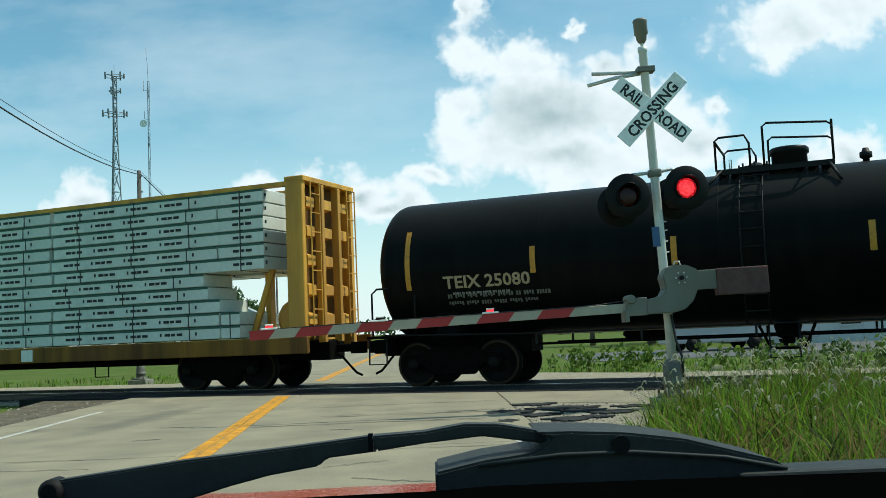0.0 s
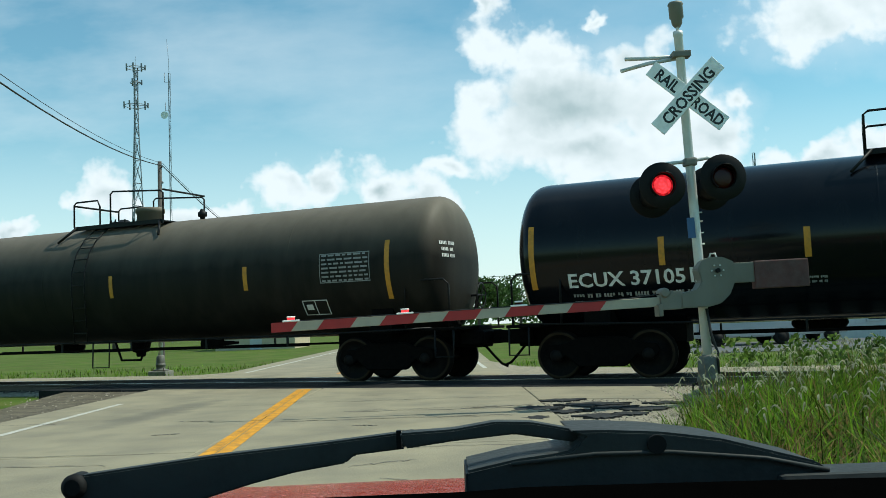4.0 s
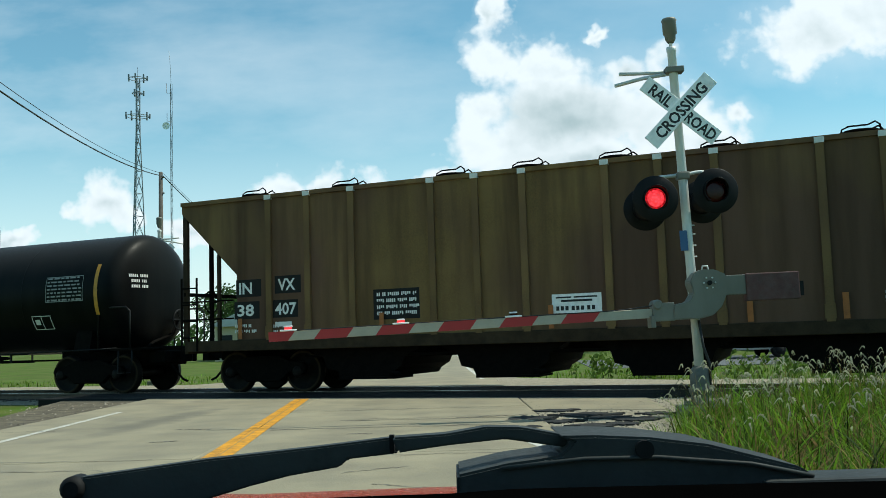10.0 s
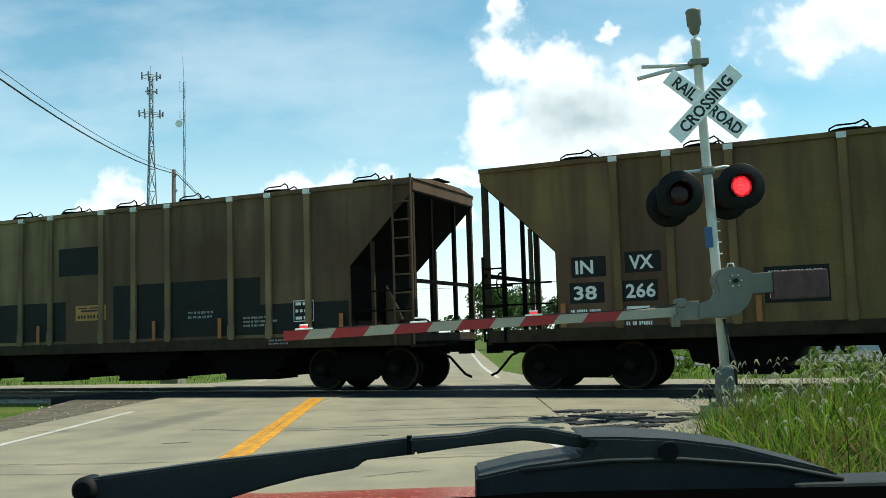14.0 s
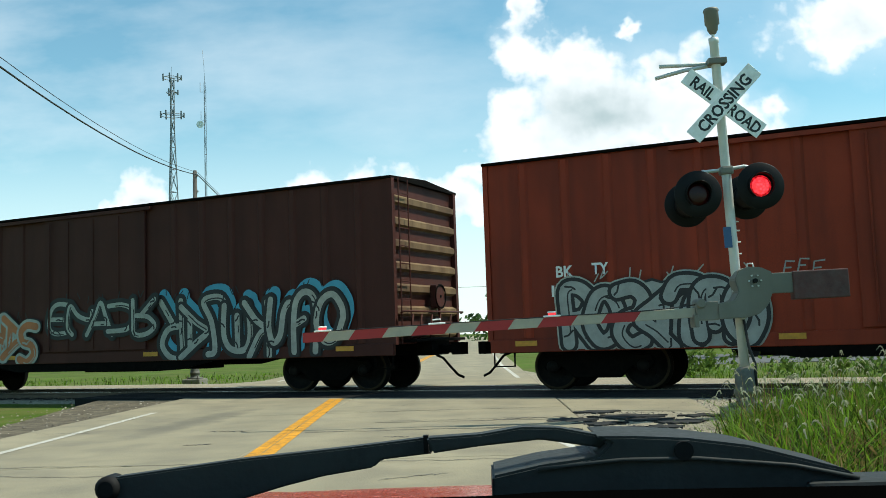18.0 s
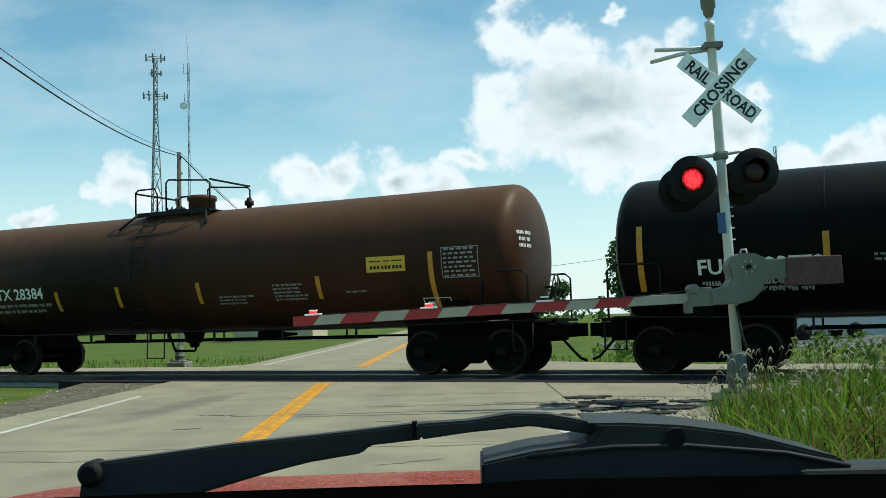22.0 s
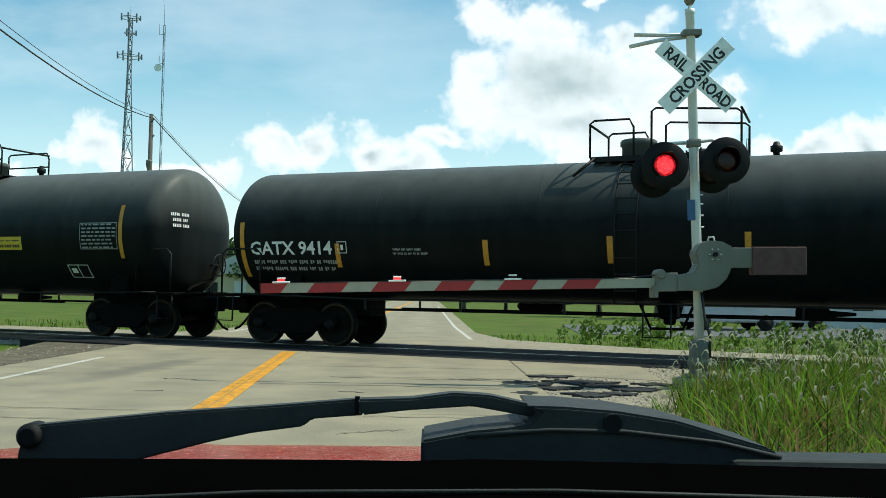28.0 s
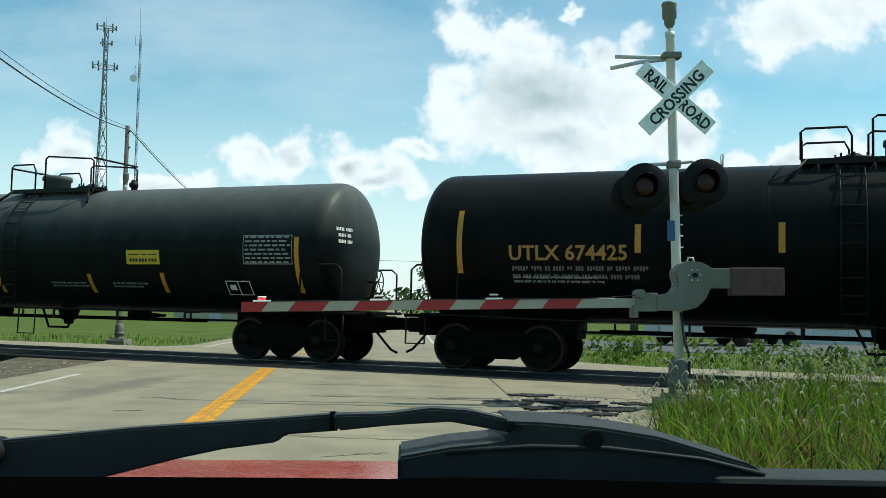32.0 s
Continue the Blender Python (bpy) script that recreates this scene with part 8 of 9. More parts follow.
def build_tree(x, y, h, r, seed, leaf="leaf", label="leafy green roadside tree", conifer=False):
    t = thing("tree", label, "tree", pose(x, y, 0), group="trees")
    rng = random.Random(seed)
    trunk = bmesh.new()
    rod(trunk, (0, 0, -0.3), (0.05, 0, h * 0.35), 0.035 * h, 9, 0.022 * h)
    rod(trunk, (0.05, 0, h * 0.35), (0, 0.05, h * 0.85), 0.022 * h, 7, 0.006 * h)
    part("trunk", trunk, "bark", t)
    for i in range(6):
        a = 2 * math.pi * i / 6 + rng.uniform(-0.4, 0.4)
        z = h * rng.uniform(0.3, 0.65)
        part("limb", rod(bmesh.new(), (0.03, 0, z), (r * 0.75 * math.cos(a), r * 0.75 * math.sin(a), z + h * 0.18), 0.012 * h, 6, 0.004 * h), "bark", t)
    bm = bmesh.new()
    if conifer:
        for k in range(7):
            f = k / 6
            crown(bm, 0, 0, h * (0.25 + 0.72 * f), r * (1 - 0.86 * f), r * (1 - 0.86 * f), h * 0.09, 330, 0.16, seed + k, 7)
    else:
        crown(bm, 0, 0, h * 0.62, r, r, h * 0.40, 3000, 0.16, seed, 14)
    part("crown", bm, leaf, t)
    return t


def build_planting():
    for x, y, h, r, s, c in ((14.2, 60, 8.1, 1.9, 1, True), (16.6, 63, 7.2, 1.8, 2, True), (10.8, 62, 6.0, 1.7, 3, False), (17.9, 58, 5.6, 1.6, 5, False)):
        build_tree(x, y, h, r, s, "leaf", "dark green pine tree beside the houses" if c else "dark leafy tree beside the houses", c)
    build_tree(13.2, 56, 4.6, 1.5, 4, "leaf_light", "lighter green bushy young tree")
    for x, y, h, r, s in ((2.6, 78, 5.4, 2.3, 6), (-14.5, 74, 5.3, 2.5, 7), (-18.6, 80, 6.0, 2.6, 8), (6.5, 84, 5.6, 2.6, 9), (-30, 86, 6.2, 3.0, 10)):
        build_tree(x, y, h, r, s, "leaf", "distant leafy tree at the end of the road")
    far = bmesh.new()
    rng = random.Random(77)
    for i in range(60):
        crown(far, -170 + 6.2 * i + rng.uniform(-2, 2), rng.uniform(150, 175), rng.uniform(1.8, 2.6), 4.2, 3, rng.uniform(2.2, 3.6), 130, 0.5, i, 6)
    thing("distant_woods", "low green line of distant woods on the horizon", "woods", kind="stuff", bm=far, mat="leaf")

    # tall grass beside the mast
    rng = random.Random(5)
    gverts, gfaces, sverts, sfaces = [], [], [], []
    def blade(verts, faces, x, y, z, h, w, lean, az, bend=0.6):
        cx, sx = math.cos(az), math.sin(az)
        px, py = -sx * w, cx * w
        base = len(verts)
        for f, wd in ((0.0, 1.0), (0.4, 0.9), (0.75, 0.55), (1.0, 0.08)):
            off = lean * (f ** 1.8)
            zz = z + h * (f - bend * 0.35 * lean * f * f)
            verts.append((x + cx * off * h + px * wd, y + sx * off * h + py * wd, zz))
            verts.append((x + cx * off * h - px * wd, y + sx * off * h - py * wd, zz))
        for i in range(3):
            b = base + 2 * i
            faces.append((b, b + 1, b + 3, b + 2))
    def near_left(y):
        if y < 9.3:
            return 1.45 + (y - 6.0) * 0.12
        if y < 12.3:
            return 1.85 + (y - 9.3) * 0.31
        return 2.9 + (y - 12.3) * 0.95
    for i in range(85000):
        y = rng.uniform(5.2, 17.0)
        x = rng.uniform(1.4, 12.0)
        n = x * math.sin(TRACK) + y * math.cos(TRACK) - DIST
        edge = near_left(y) + rng.uniform(-0.12, 0.12)
        if x < edge or n > -2.5 or x > 0.75 * y + 1.5:
            continue
        if abs(x - 3.36) < 0.32 and 12.0 < y < 12.95:
            continue
        near = min(1.0, (x - edge) / 0.6)
        clump = 0.82 + 0.22 * math.sin(x * 4.1 + 1.7 * math.sin(y * 2.3)) + 0.16 * math.sin(y * 5.3 + x * 1.9)
        h = (0.16 + 0.44 * near) * rng.uniform(0.45, 1.25) * clump
        dry = rng.random() < (0.07 if y > 11 else 0.12 if y > 9.6 else 0.24 if y > 8.7 else 0.4)
        blade(sverts if dry else gverts, sfaces if dry else gfaces, x, y, -0.07, h * (0.85 if dry else 1), rng.uniform(0.004, 0.0125), rng.uniform(0.1, 1.3), rng.uniform(0, 6.28))
    for i in range(6000):
        # lawn left of the road and verges beyond the track
        q = rng.random()
        if q < 0.4:
            x, y = rng.uniform(-13, -6.9), rng.uniform(9, 17)
            if x * math.sin(TRACK) + y * math.cos(TRACK) - DIST > -3.2 or x > -7.0 - max(0, (y - 12) * 0.3):
                continue
        elif q < 0.75:
            x, y = rng.uniform(1.8, 15), rng.uniform(22, 31)
            if x * math.sin(TRACK) + y * math.cos(TRACK) - DIST < 3.6:
                continue
        else:
            x, y = rng.uniform(-18, -6.6), rng.uniform(26, 38)
            if x * math.sin(TRACK) + y * math.cos(TRACK) - DIST < 3.6:
                continue
        blade(gverts, gfaces, x, y, -0.07, rng.uniform(0.08, 0.24), 0.012, rng.uniform(0.2, 0.8), rng.uniform(0, 6.28))
    def stuff(name, verts, faces, mat, label, cat):
        me = bpy.data.meshes.new(name)
        me.from_pydata(verts, [], faces)
        me.materials.append(M[mat])
        tagged(new(name, me), label, cat, kind="stuff")
    stuff("tall_grass", gverts, gfaces, "grass", "unmown bright green grass beside the crossing mast", "grass")
    stuff("dry_grass", sverts, sfaces, "straw", "dry brown grass stems among the green", "grass")
    # foxtails: a thin stalk and a nodding bristly head
    hv, hf, kv, kf = [], [], [], []
    for i in range(900):
        if i < 720:
            y = rng.uniform(9.5, 16.5)
            x = rng.uniform(2.6, 10.5)
        else:
            y = rng.uniform(8.0, 13.0)
            x = rng.uniform(2.2, 7.5)
        n = x * math.sin(TRACK) + y * math.cos(TRACK) - DIST
        if x < near_left(y) + 0.15 or n > -2.55 or (abs(x - 3.36) < 0.35 and 11.8 < y < 13):
            continue
        h = rng.uniform(0.50, 0.95) * (1.0 if i < 720 else 0.75)
        az, lean = rng.uniform(0, 6.28), rng.uniform(0.12, 0.4)
        blade(kv, kf, x, y, -0.07, h, 0.0035, lean, az, 0.0)
        tx, ty, tz = x + math.cos(az) * lean * h, y + math.sin(az) * lean * h, -0.07 + h
        prev = None
        for j in range(6):
            f = j / 5
            a = 1.2 - 2.3 * f
            d = 0.08 * f
            c = Vector((tx + math.cos(az) * d * (0.6 + 0.5 * f), ty + math.sin(az) * d * (0.6 + 0.5 * f), tz + 0.04 * math.sin(math.pi * f) - 0.03 * f * f))
            rr = 0.0060 * math.sin(math.pi * (0.15 + 0.8 * f)) + 0.0025
            ring = []
            for k in range(5):
                g = 2 * math.pi * k / 5 + j
                ring.append(len(hv))
                hv.append((c.x + rr * math.cos(g) * (1 + 0.4 * (k % 2)), c.y + rr * math.sin(g), c.z + rr * math.sin(g + 1.0)))
            if prev:
                for k in range(5):
                    hf.append((prev[k], prev[(k + 1) % 5], ring[(k + 1) % 5], ring[k]))
            prev = ring
    stuff("foxtail_heads", hv, hf, "foxtail", "pale nodding foxtail seed heads", "grass")
    stuff("foxtail_stalks", kv, kf, "straw", "thin foxtail stalks above the grass", "grass")
    # broad-leaved weeds beyond the track
    wb = bmesh.new()
    for i in range(30):
        x = rng.uniform(3.6, 12.5)
        y = edge_y(x, rng.uniform(4.8, 7.5)) + 1.0
        crown(wb, x, y, 0.28, 0.42, 0.42, 0.42, 46, 0.085, 900 + i, 5)
    thing("roadside_weeds", "leafy green weeds on the far verge", "weeds", kind="stuff", bm=wb, mat="leaf_light")
    wb = bmesh.new()
    for i in range(22):
        x = rng.uniform(8.2, 15.5)
        y = edge_y(x, rng.uniform(2.4, 4.4))
        crown(wb, x, y, 0.3, 0.4, 0.4, 0.4, 60, 0.06, 1300 + i, 5)
    thing("trackside_weeds", "dark scrubby weeds beside the track", "weeds", kind="stuff", bm=wb, mat="leaf")


def build_houses():
    lot = thing("parking_lot", "dark grey parking lot beside the buildings", "lot", kind="structure")
    slab([(5.2, 34), (45, 28), (60, 46), (6.0, 44.5)], -0.2, -0.04, "lot_surface", "lot", lot, 0)
    h = thing("metal_shed", "long low white metal building with a shallow gable roof", "building")
    x0, x1, y0, y1 = 18.0, 37.0, 45.5, 70.0
    part("wall", prism(bmesh.new(), [(x0, -0.1), (x1, -0.1), (x1, 1.8), ((x0 + x1) / 2, 3.9), (x0, 1.8)], "y", y0, y1), "siding", h)
    for sx in (-1, 1):
        mx, ex = (x0 + x1) / 2, (x0 - 0.3 if sx < 0 else x1 + 0.3)
        part("roof", prism(bmesh.new(), [(ex, 1.76), (mx, 3.93), (mx, 4.05), (ex, 1.88)], "y", y0 - 0.3, y1 + 0.3), "roof", h)
    for x in (20.5, 25.0, 30.0):
        win = part("window", boxes((x - 0.5, x + 0.5, y0 - 0.03, y0 - 0.01, 0.8, 1.5)), "window", h)
        part("window_frame", boxes((x - 0.58, x + 0.58, y0 - 0.06, y0 - 0.03, 0.72, 0.8), (x - 0.58, x + 0.58, y0 - 0.06, y0 - 0.03, 1.5, 1.58), (x - 0.58, x - 0.5, y0 - 0.06, y0 - 0.03, 0.8, 1.5), (x + 0.5, x + 0.58, y0 - 0.06, y0 - 0.03, 0.8, 1.5)), "siding", win)
    for i in range(33):
        x = x0 + 0.3 + i * 0.57
        part("siding_rib", boxes((x - 0.02, x + 0.02, y0 - 0.02, y0, -0.1, 1.78)), "siding", h)
    b = thing("tan_house", "small tan house beyond the crossing", "house")
    part("wall", boxes((-17.5, -11.5, 72, 80, -0.1, 2.6)), "tan_siding", b)
    part("roof", prism(bmesh.new(), [(-18.0, 2.55), (-11.0, 2.55), (-14.5, 4.1)], "y", 71.6, 80.4), "roof", b)
    part("door", boxes((-14.9, -14.0, 71.96, 71.99, -0.05, 2.0)), "siding", b)
    for x in (-16.6, -12.9):
        part("window", boxes((x - 0.45, x + 0.45, 71.95, 71.99, 0.95, 1.9)), "window", b)
    for x, y, ln, label in ((12.4, 40.5, 4.6, "white van parked on the grey lot"), (15.3, 42.0, 3.9, "white pickup parked beside the metal building")):
        v = thing("parked_van", label, "vehicle", pose(x, y, -0.04, 0, 0, 8), group="parked vehicles")
        out = [(-ln / 2, 0.35), (ln / 2, 0.35), (ln / 2, 0.95), (ln * 0.36, 1.05), (ln * 0.22, 1.65), (-ln * 0.45, 1.7), (-ln / 2, 1.4)]
        bm = prism(bmesh.new(), out, "y", -0.85, 0.85)
        bmesh.ops.bevel(bm, geom=bm.edges[:], offset=0.06, segments=2, affect="EDGES")
        part("body", bm, "truck_white", v)
        part("side_window", prism(bmesh.new(), [(-ln * 0.40, 1.15), (ln * 0.28, 1.12), (ln * 0.19, 1.55), (-ln * 0.40, 1.58)], "y", -0.862, 0.862), "window", v)
        for wx in (-ln * 0.3, ln * 0.3):
            for wy in (-0.78, 0.78):
                wh = part("wheel", lathe(bmesh.new(), [(-0.1, 0.2), (-0.1, 0.31), (-0.06, 0.34), (0.06, 0.34), (0.1, 0.31), (0.1, 0.2)], "y", 18, (wx, wy, 0.34)), "rubber", v)
                part("hubcap", lathe(bmesh.new(), [(-0.11, 0.02), (-0.105, 0.2), (0.105, 0.2), (0.11, 0.02)], "y", 14, (wx, wy, 0.34)), "rubber", wh)


build_towers()
build_poles()
build_planting()
build_houses()


# ---- the waiting car: hood, wiper and dashboard ----
def build_car():
    car = thing("waiting_car", "red car with black dashboard and parked windscreen wiper", "car")
    hood = bmesh.new()
    cols, rows = 24, 12
    grid = []
    for j in range(rows + 1):
        f = j / rows
        y = 1.12 + f * 0.93
        z = 1.006 - 0.06 * f * f - 0.012 * f
        if j == rows:
            z -= 0.03
        line = []
        for i in range(cols + 1):
            x = -0.80 + 1.60 * i / cols
            line.append(hood.verts.new((x, y, z - 0.02 * x * x + 0.006 * math.exp(-((abs(x) - 0.5) / 0.06) ** 2))))
        grid.append(line)
    for a, b in zip(grid, grid[1:]):
        for i in range(cols):
            hood.faces.new((a[i], a[i + 1], b[i + 1], b[i])).smooth = True
    low = [hood.verts.new((v.co.x, v.co.y + 0.05, 0.62)) for v in grid[-1]]
    for i in range(cols):
        hood.faces.new((grid[-1][i], grid[-1][i + 1], low[i + 1], low[i]))
    part("hood", hood, "hood", car, "dusty red hood")
    def pushed(outline, y0, y1, r):
        bm = prism(bmesh.new(), outline, "y", y0, y1)
        bmesh.ops.bevel(bm, geom=bm.edges[:], offset=r, segments=2, affect="EDGES", clamp_overlap=True)
        for f in bm.faces:
            f.smooth = False
        return bm
    head = [(0.007, 1.1154), (0.0563, 1.125), (0.0919, 1.1287), (0.1072, 1.1314), (0.114, 1.1371), (0.1198, 1.1433), (0.1064, 1.1497), (0.1419, 1.1491), (0.1936, 1.1457), (0.2505, 1.1374),
            (0.2988, 1.124), (0.339, 1.113), (0.3498, 1.1046), (0.354, 1.0943), (0.354, 1.03), (0.0063, 1.03)]
    wh = part("wiper_head", pushed(head, 0.93, 1.03, 0.003), "wiper", car, "black wiper arm head cover")
    part("pivot_cap", lathe(bmesh.new(), [(-0.003, 0.009), (0.004, 0.009), (0.006, 0.002)], "y", 14, (0.188, 0.928, 1.1345)), "rubber", wh, "dark pivot hole")
    ridge = [(0.05, 1.121, 0.928), (0.13, 1.1275, 0.928), (0.20, 1.127, 0.928), (0.29, 1.118, 0.928), (0.349, 1.105, 0.928)]
    part("ridge", bent(bmesh.new(), [(x, y, z) for x, z, y in ridge], 0.0022, 6), "wiper", wh)
    arm = [(-0.0557, 1.1508), (-0.0032, 1.1529), (0.0377, 1.1587), (0.0728, 1.157), (0.1171, 1.1478), (0.1224, 1.141), (0.1143, 1.1364), (0.0556, 1.146), (-0.0036, 1.1414), (-0.0506, 1.1358)]
    part("wiper_arm", pushed(arm, 0.95, 0.975, 0.002), "wiper", car, "black wiper arm")
    blade = [(-0.3905, 1.1079), (-0.386, 1.1151), (-0.3734, 1.118), (-0.2473, 1.1319), (-0.1323, 1.1411), (-0.0563, 1.1482), (-0.0554, 1.1397), (-0.051, 1.1322), (-0.1028, 1.1276),
             (-0.1116, 1.12), (-0.1627, 1.1127), (-0.2018, 1.1039), (-0.2821, 1.0824), (-0.3962, 1.075)]
    wb = part("wiper_blade", pushed(blade, 0.98, 1.0, 0.002), "wiper", car, "grey-black wiper blade")
    part("blade_cap", lathe(bmesh.new(), [(0.972, 0.008), (0.976, 0.0125), (1.0, 0.0125)], "y", 16, (-0.382, 0, 1.107)), "rubber", wb)
    part("blade_joint", boxes((-0.060, -0.055, 0.974, 0.982, 1.133, 1.151)), "rubber", wb)
    # dashboard top, dipping towards the camera
    dash = bmesh.new()
    prof = [(0.30, 1.016), (0.42, 1.081), (0.55, 1.105), (0.66, 1.119), (0.74, 1.1265), (0.762, 1.1255), (0.775, 1.115), (0.80, 1.08)]
    lines = []
    for i in range(31):
        x = -0.75 + 1.5 * i / 30
        crownz = -0.014 * max(0.0, (abs(x) - 0.05)) ** 1.3
        lines.append([dash.verts.new((x, y, z + crownz + (0.002 if x > 0 else 0))) for y, z in prof])
    for a, b in zip(lines, lines[1:]):
        for j in range(len(prof) - 1):
            dash.faces.new((a[j], b[j], b[j + 1], a[j + 1])).smooth = True
    part("dashboard", dash, "dash", car, "matt black dashboard top")
    part("cowl", rounded(-0.8, 0.8, 0.86, 1.11, 1.0, 1.062, 0.01), "rubber", car, "black plastic cowl")
    part("cowl_strip", rounded(0.30, 0.85, 0.92, 0.98, 1.05, 1.103, 0.006), "wiper", car)
    part("dash_trim", bent(bmesh.new(), [(-0.35, 0.62, 1.1145), (-0.1, 0.66, 1.1215), (0.1, 0.665, 1.124), (0.35, 0.66, 1.121)], 0.0014, 6), "wiper", car)
    # unseen cabin shell round the camera: roof, pillars, doors, rear, wheels
    # added out of view so that the roof shades the dashboard
    roof = bmesh.new()
    rows2 = []
    for k in range(9):
        y = -1.55 + 1.73 * k / 8
        rows2.append([roof.verts.new((x, y, 1.475 - 0.05 * (x / 0.62) ** 4 - 0.05 * ((y + 0.55) / 1.1) ** 4)) for x in (-0.62 + 0.155 * q for q in range(9))])
    for a, b in zip(rows2, rows2[1:]):
        for q in range(8):
            roof.faces.new((a[q], a[q + 1], b[q + 1], b[q])).smooth = True
    part("roof_panel", roof, "hood", car, "red roof panel")
    part("headliner", rounded(-0.60, 0.60, -1.5, 0.14, 1.345, 1.36, 0.006, 1), "liner", car, "grey headliner")
    for s in (-1, 1):
        lower = [(-2.15, 0.42), (-1.62, 0.36), (1.0, 0.36), (1.95, 0.42), (2.02, 0.70), (1.98, 0.90), (1.1, 0.985), (0.9, 1.0), (-1.75, 1.0), (-2.1, 0.98), (-2.2, 0.7)]
        side = prism(bmesh.new(), lower, "x", *sorted((s * 0.80, s * 0.86)))
        bmesh.ops.bevel(side, geom=side.edges[:], offset=0.02, segments=2, affect="EDGES")
        door = part("side_panel", side, "hood", car, "red door and fender")
        for y in (-0.95, 0.02):
            part("door_handle", rounded(*sorted((s * 0.86, s * 0.885)), y - 0.09, y + 0.09, 0.86, 0.89, 0.008, 1), "hood", door)
        for pts in ([(s * 0.80, 0.92, 1.0), (s * 0.70, 0.52, 1.25), (s * 0.62, 0.17, 1.41)], [(s * 0.80, -0.55, 1.0), (s * 0.62, -0.55, 1.42)], [(s * 0.80, -1.95, 1.0), (s * 0.62, -1.5, 1.40)]):
            part("pillar", bent(bmesh.new(), pts, 0.035, 8), "hood", car)
        for y in (1.3, -1.35):
            tyre = part("tyre", lathe(bmesh.new(), [(-0.1, 0.2), (-0.1, 0.28), (-0.07, 0.31), (0.07, 0.31), (0.1, 0.28), (0.1, 0.2)], "x", 24, (s * 0.78, y, 0.39)), "rubber", car)
            part("rim", lathe(bmesh.new(), [(-0.09, 0.02), (-0.085, 0.2), (0.085, 0.2), (0.09, 0.02)], "x", 18, (s * 0.78, y, 0.39)), "galv", tyre)
        part("tail_lamp", rounded(*sorted((s * 0.62, s * 0.82)), -2.215, -2.17, 0.74, 0.9, 0.015), "lens_dark", car)
    part("boot_lid", rounded(-0.80, 0.80, -2.15, -1.72, 0.93, 1.0, 0.03), "hood", car, "red boot lid")
    part("rear_panel", rounded(-0.80, 0.80, -2.18, -2.12, 0.42, 0.95, 0.02, 1), "hood", car)
    part("front_bumper", rounded(-0.84, 0.84, 1.98, 2.10, 0.40, 0.66, 0.03), "hood", car, "red front bumper")
    part("rear_seat", rounded(-0.62, 0.62, -1.35, -1.15, 0.5, 1.12, 0.05), "liner", car, "grey seat back")
    part("floor_pan", rounded(-0.79, 0.79, -2.1, 1.95, 0.30, 0.36, 0.01, 1), "rubber", car)
    return car


waiting_car = build_car()


def build_butterfly():
    b = thing("butterfly", "yellow butterfly blown past above the hood", "butterfly")
    part("abdomen", lathe(bmesh.new(), [(-0.012, 0.0005), (-0.006, 0.002), (0.004, 0.0025), (0.009, 0.002), (0.012, 0.0005)], "x", 10), "insect", b)
    for s in (-1, 1):
        for outline in ([(0.008, 0.001), (0.018, 0.018), (0.014, 0.030), (0.004, 0.026), (-0.001, 0.004)], [(0.0, 0.002), (0.003, 0.022), (-0.008, 0.026), (-0.016, 0.016), (-0.008, 0.002)]):
            bm = prism(bmesh.new(), [(x, s * y) for x, y in outline], "z", 0.0, 0.0006)
            part("wing", bm, "wing", b, at=pose(0, 0, 0.001, s * 38, 0, 0))
    return b


butterfly = build_butterfly()


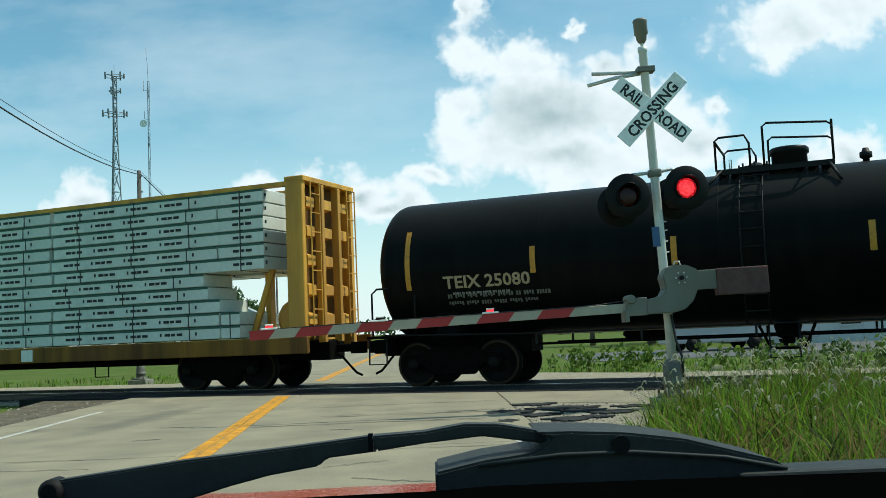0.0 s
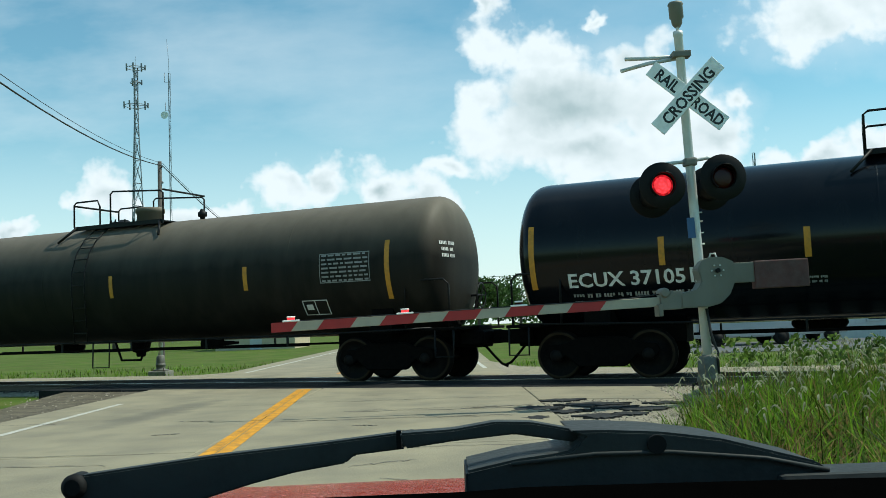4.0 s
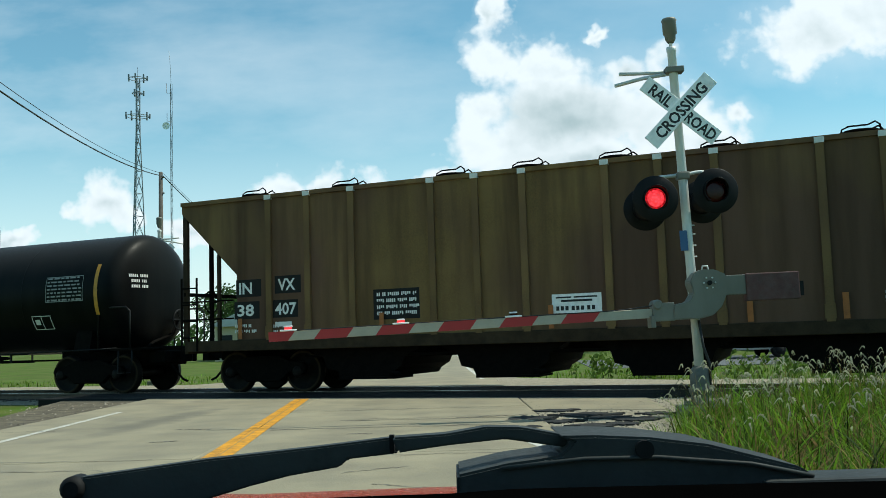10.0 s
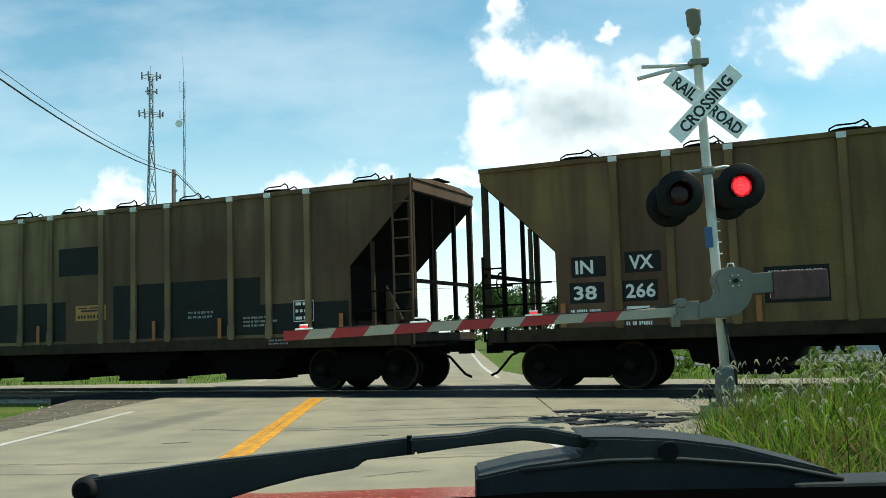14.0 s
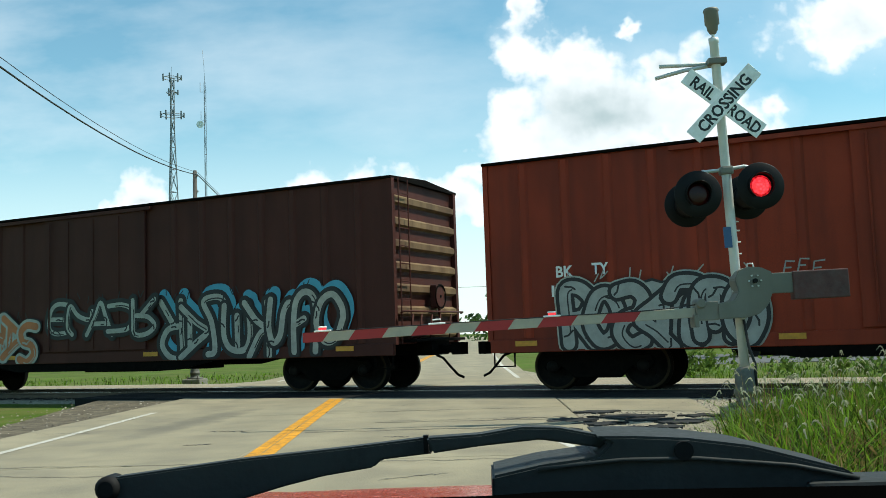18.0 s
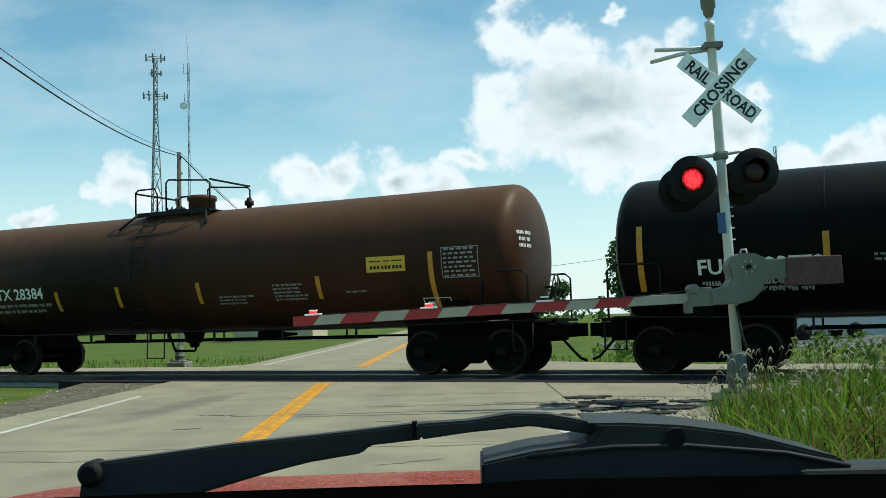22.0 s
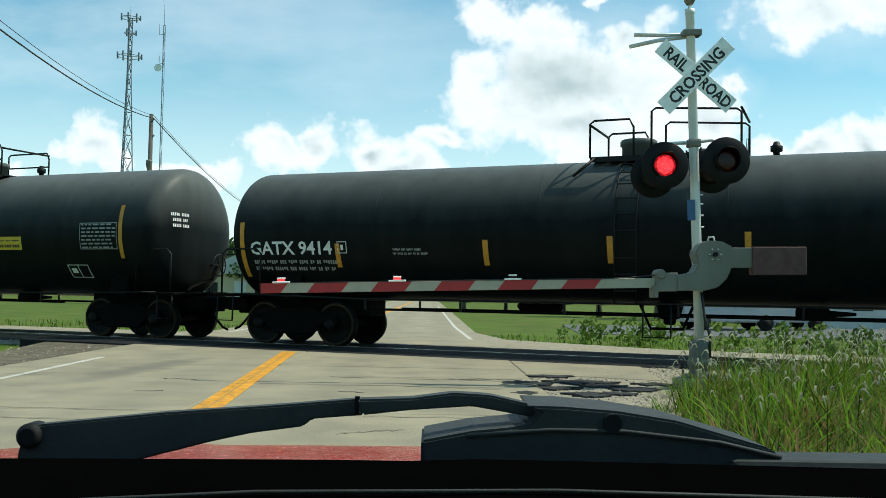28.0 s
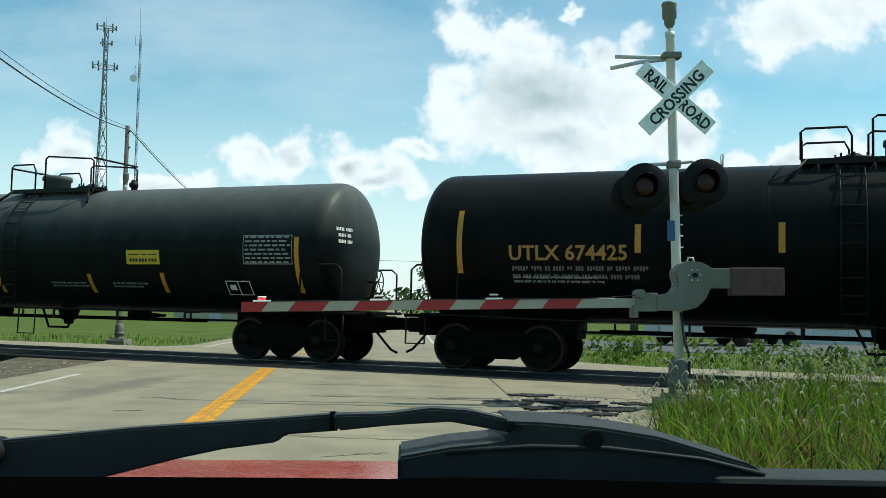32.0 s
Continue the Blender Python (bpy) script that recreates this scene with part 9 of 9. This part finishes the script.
# ---- what moves ----
def motions():
    for ob, mid, offset in TRAIN:
        rows = []
        for t in (0, 4, 8, 12, 16, 20, 24, 28, 32):
            p = track_point(mid - run(t), 0, RAIL)
            rows.append((t, pose(p.x, p.y, p.z, 0, 0, DEG_TRACK) @ offset))
        walk(ob, rows)
    # axles: every bogie has two, which turn alike
    for x, obs in AXLES.items():
        walk(obs[0], wheel_rows(x))
        keys = obs[0].animation_data
        for w in obs[1:]:
            w.rotation_mode = "QUATERNION"
            w.animation_data_create()
            w.animation_data.action = keys.action
            w.animation_data.action_slot = keys.action_slot
    # lamps turn about in the rhythm of the flashing
    period, first = 1.194, 0.139
    dips = (0.5, 1.0, 1.55, 12.0, 19.0, 24.35, 29.0, 30.8, 31.45, 32.0)
    def flashing(at, phase):
        """Lit face forward by turns, with short dips; a turn takes three steps."""
        def lit(f):
            t = (f + (2 if f > 840 else 0)) / FPS
            if any(abs(f + 1 - d * FPS) <= 2.5 for d in dips):
                return False
            return (math.floor((t - first) / (period / 2)) % 2 == 0) == (phase == 0)
        rows, ang, last = [], 0.0 if lit(0) else 180.0, None
        for f in range(32 * FPS + 1):
            goal = 0.0 if lit(f) else 180.0
            ang += max(-60.0, min(60.0, goal - ang)) if f else 0.0
            if last is not None and ang != last and rows[-1][0] < (f - 1) / FPS - 1e-6:
                rows.append(((f - 1) / FPS, at @ pose(0, 0, 0, 0, 0, last)))
            if last is None or ang != last or f == 32 * FPS:
                rows.append((f / FPS, at @ pose(0, 0, 0, 0, 0, ang)))
            last = ang
        return rows
    far_lenses = [o for o in far_signal.children_recursive if o.name.startswith("lens")]
    near_lenses = [o for o in signal.children_recursive if o.name.startswith("lens")]
    phases = {o: p for o, p, at in LENSES}
    place = {o: at for o, p, at in LENSES}
    for o, twin in zip(near_lenses, far_lenses):
        walk(o, flashing(place[o], phases[o]))
        walk(twin, flashing(place[o], phases[o]))
    for o, phase, at in GATE_LENSES:
        if phase is not None:
            walk(o, flashing(at, phase))
    walk(waiting_car, [(t, pose(x, y, z)) for t, x, y, z in CAR_ROWS])
    walk(butterfly, [(0, pose(-3.2, 2.2, 0.16, 0, 0, 20)), (28.3, pose(-3.2, 2.2, 0.16, 0, 0, 20)), (28.6, pose(-1.9, 2.2, 1.45, 10, -10, 20)), (28.7, pose(-1.25, 2.15, 1.60, 30, -8, 10)), (28.8, pose(-0.582, 2.100, 1.587, 62, -10, 30)), (28.9, pose(0.039, 2.100, 1.603, 84, -30, 20)),
                     (29.0, pose(0.500, 2.100, 1.582, 30, 10, 5)), (29.1, pose(1.15, 2.1, 1.60, 20, 0, 0)), (29.4, pose(3.0, 2.2, 1.4, 10, 0, 0)), (32, pose(6.0, 4.0, 0.9, 0, 0, 0))])


motions()
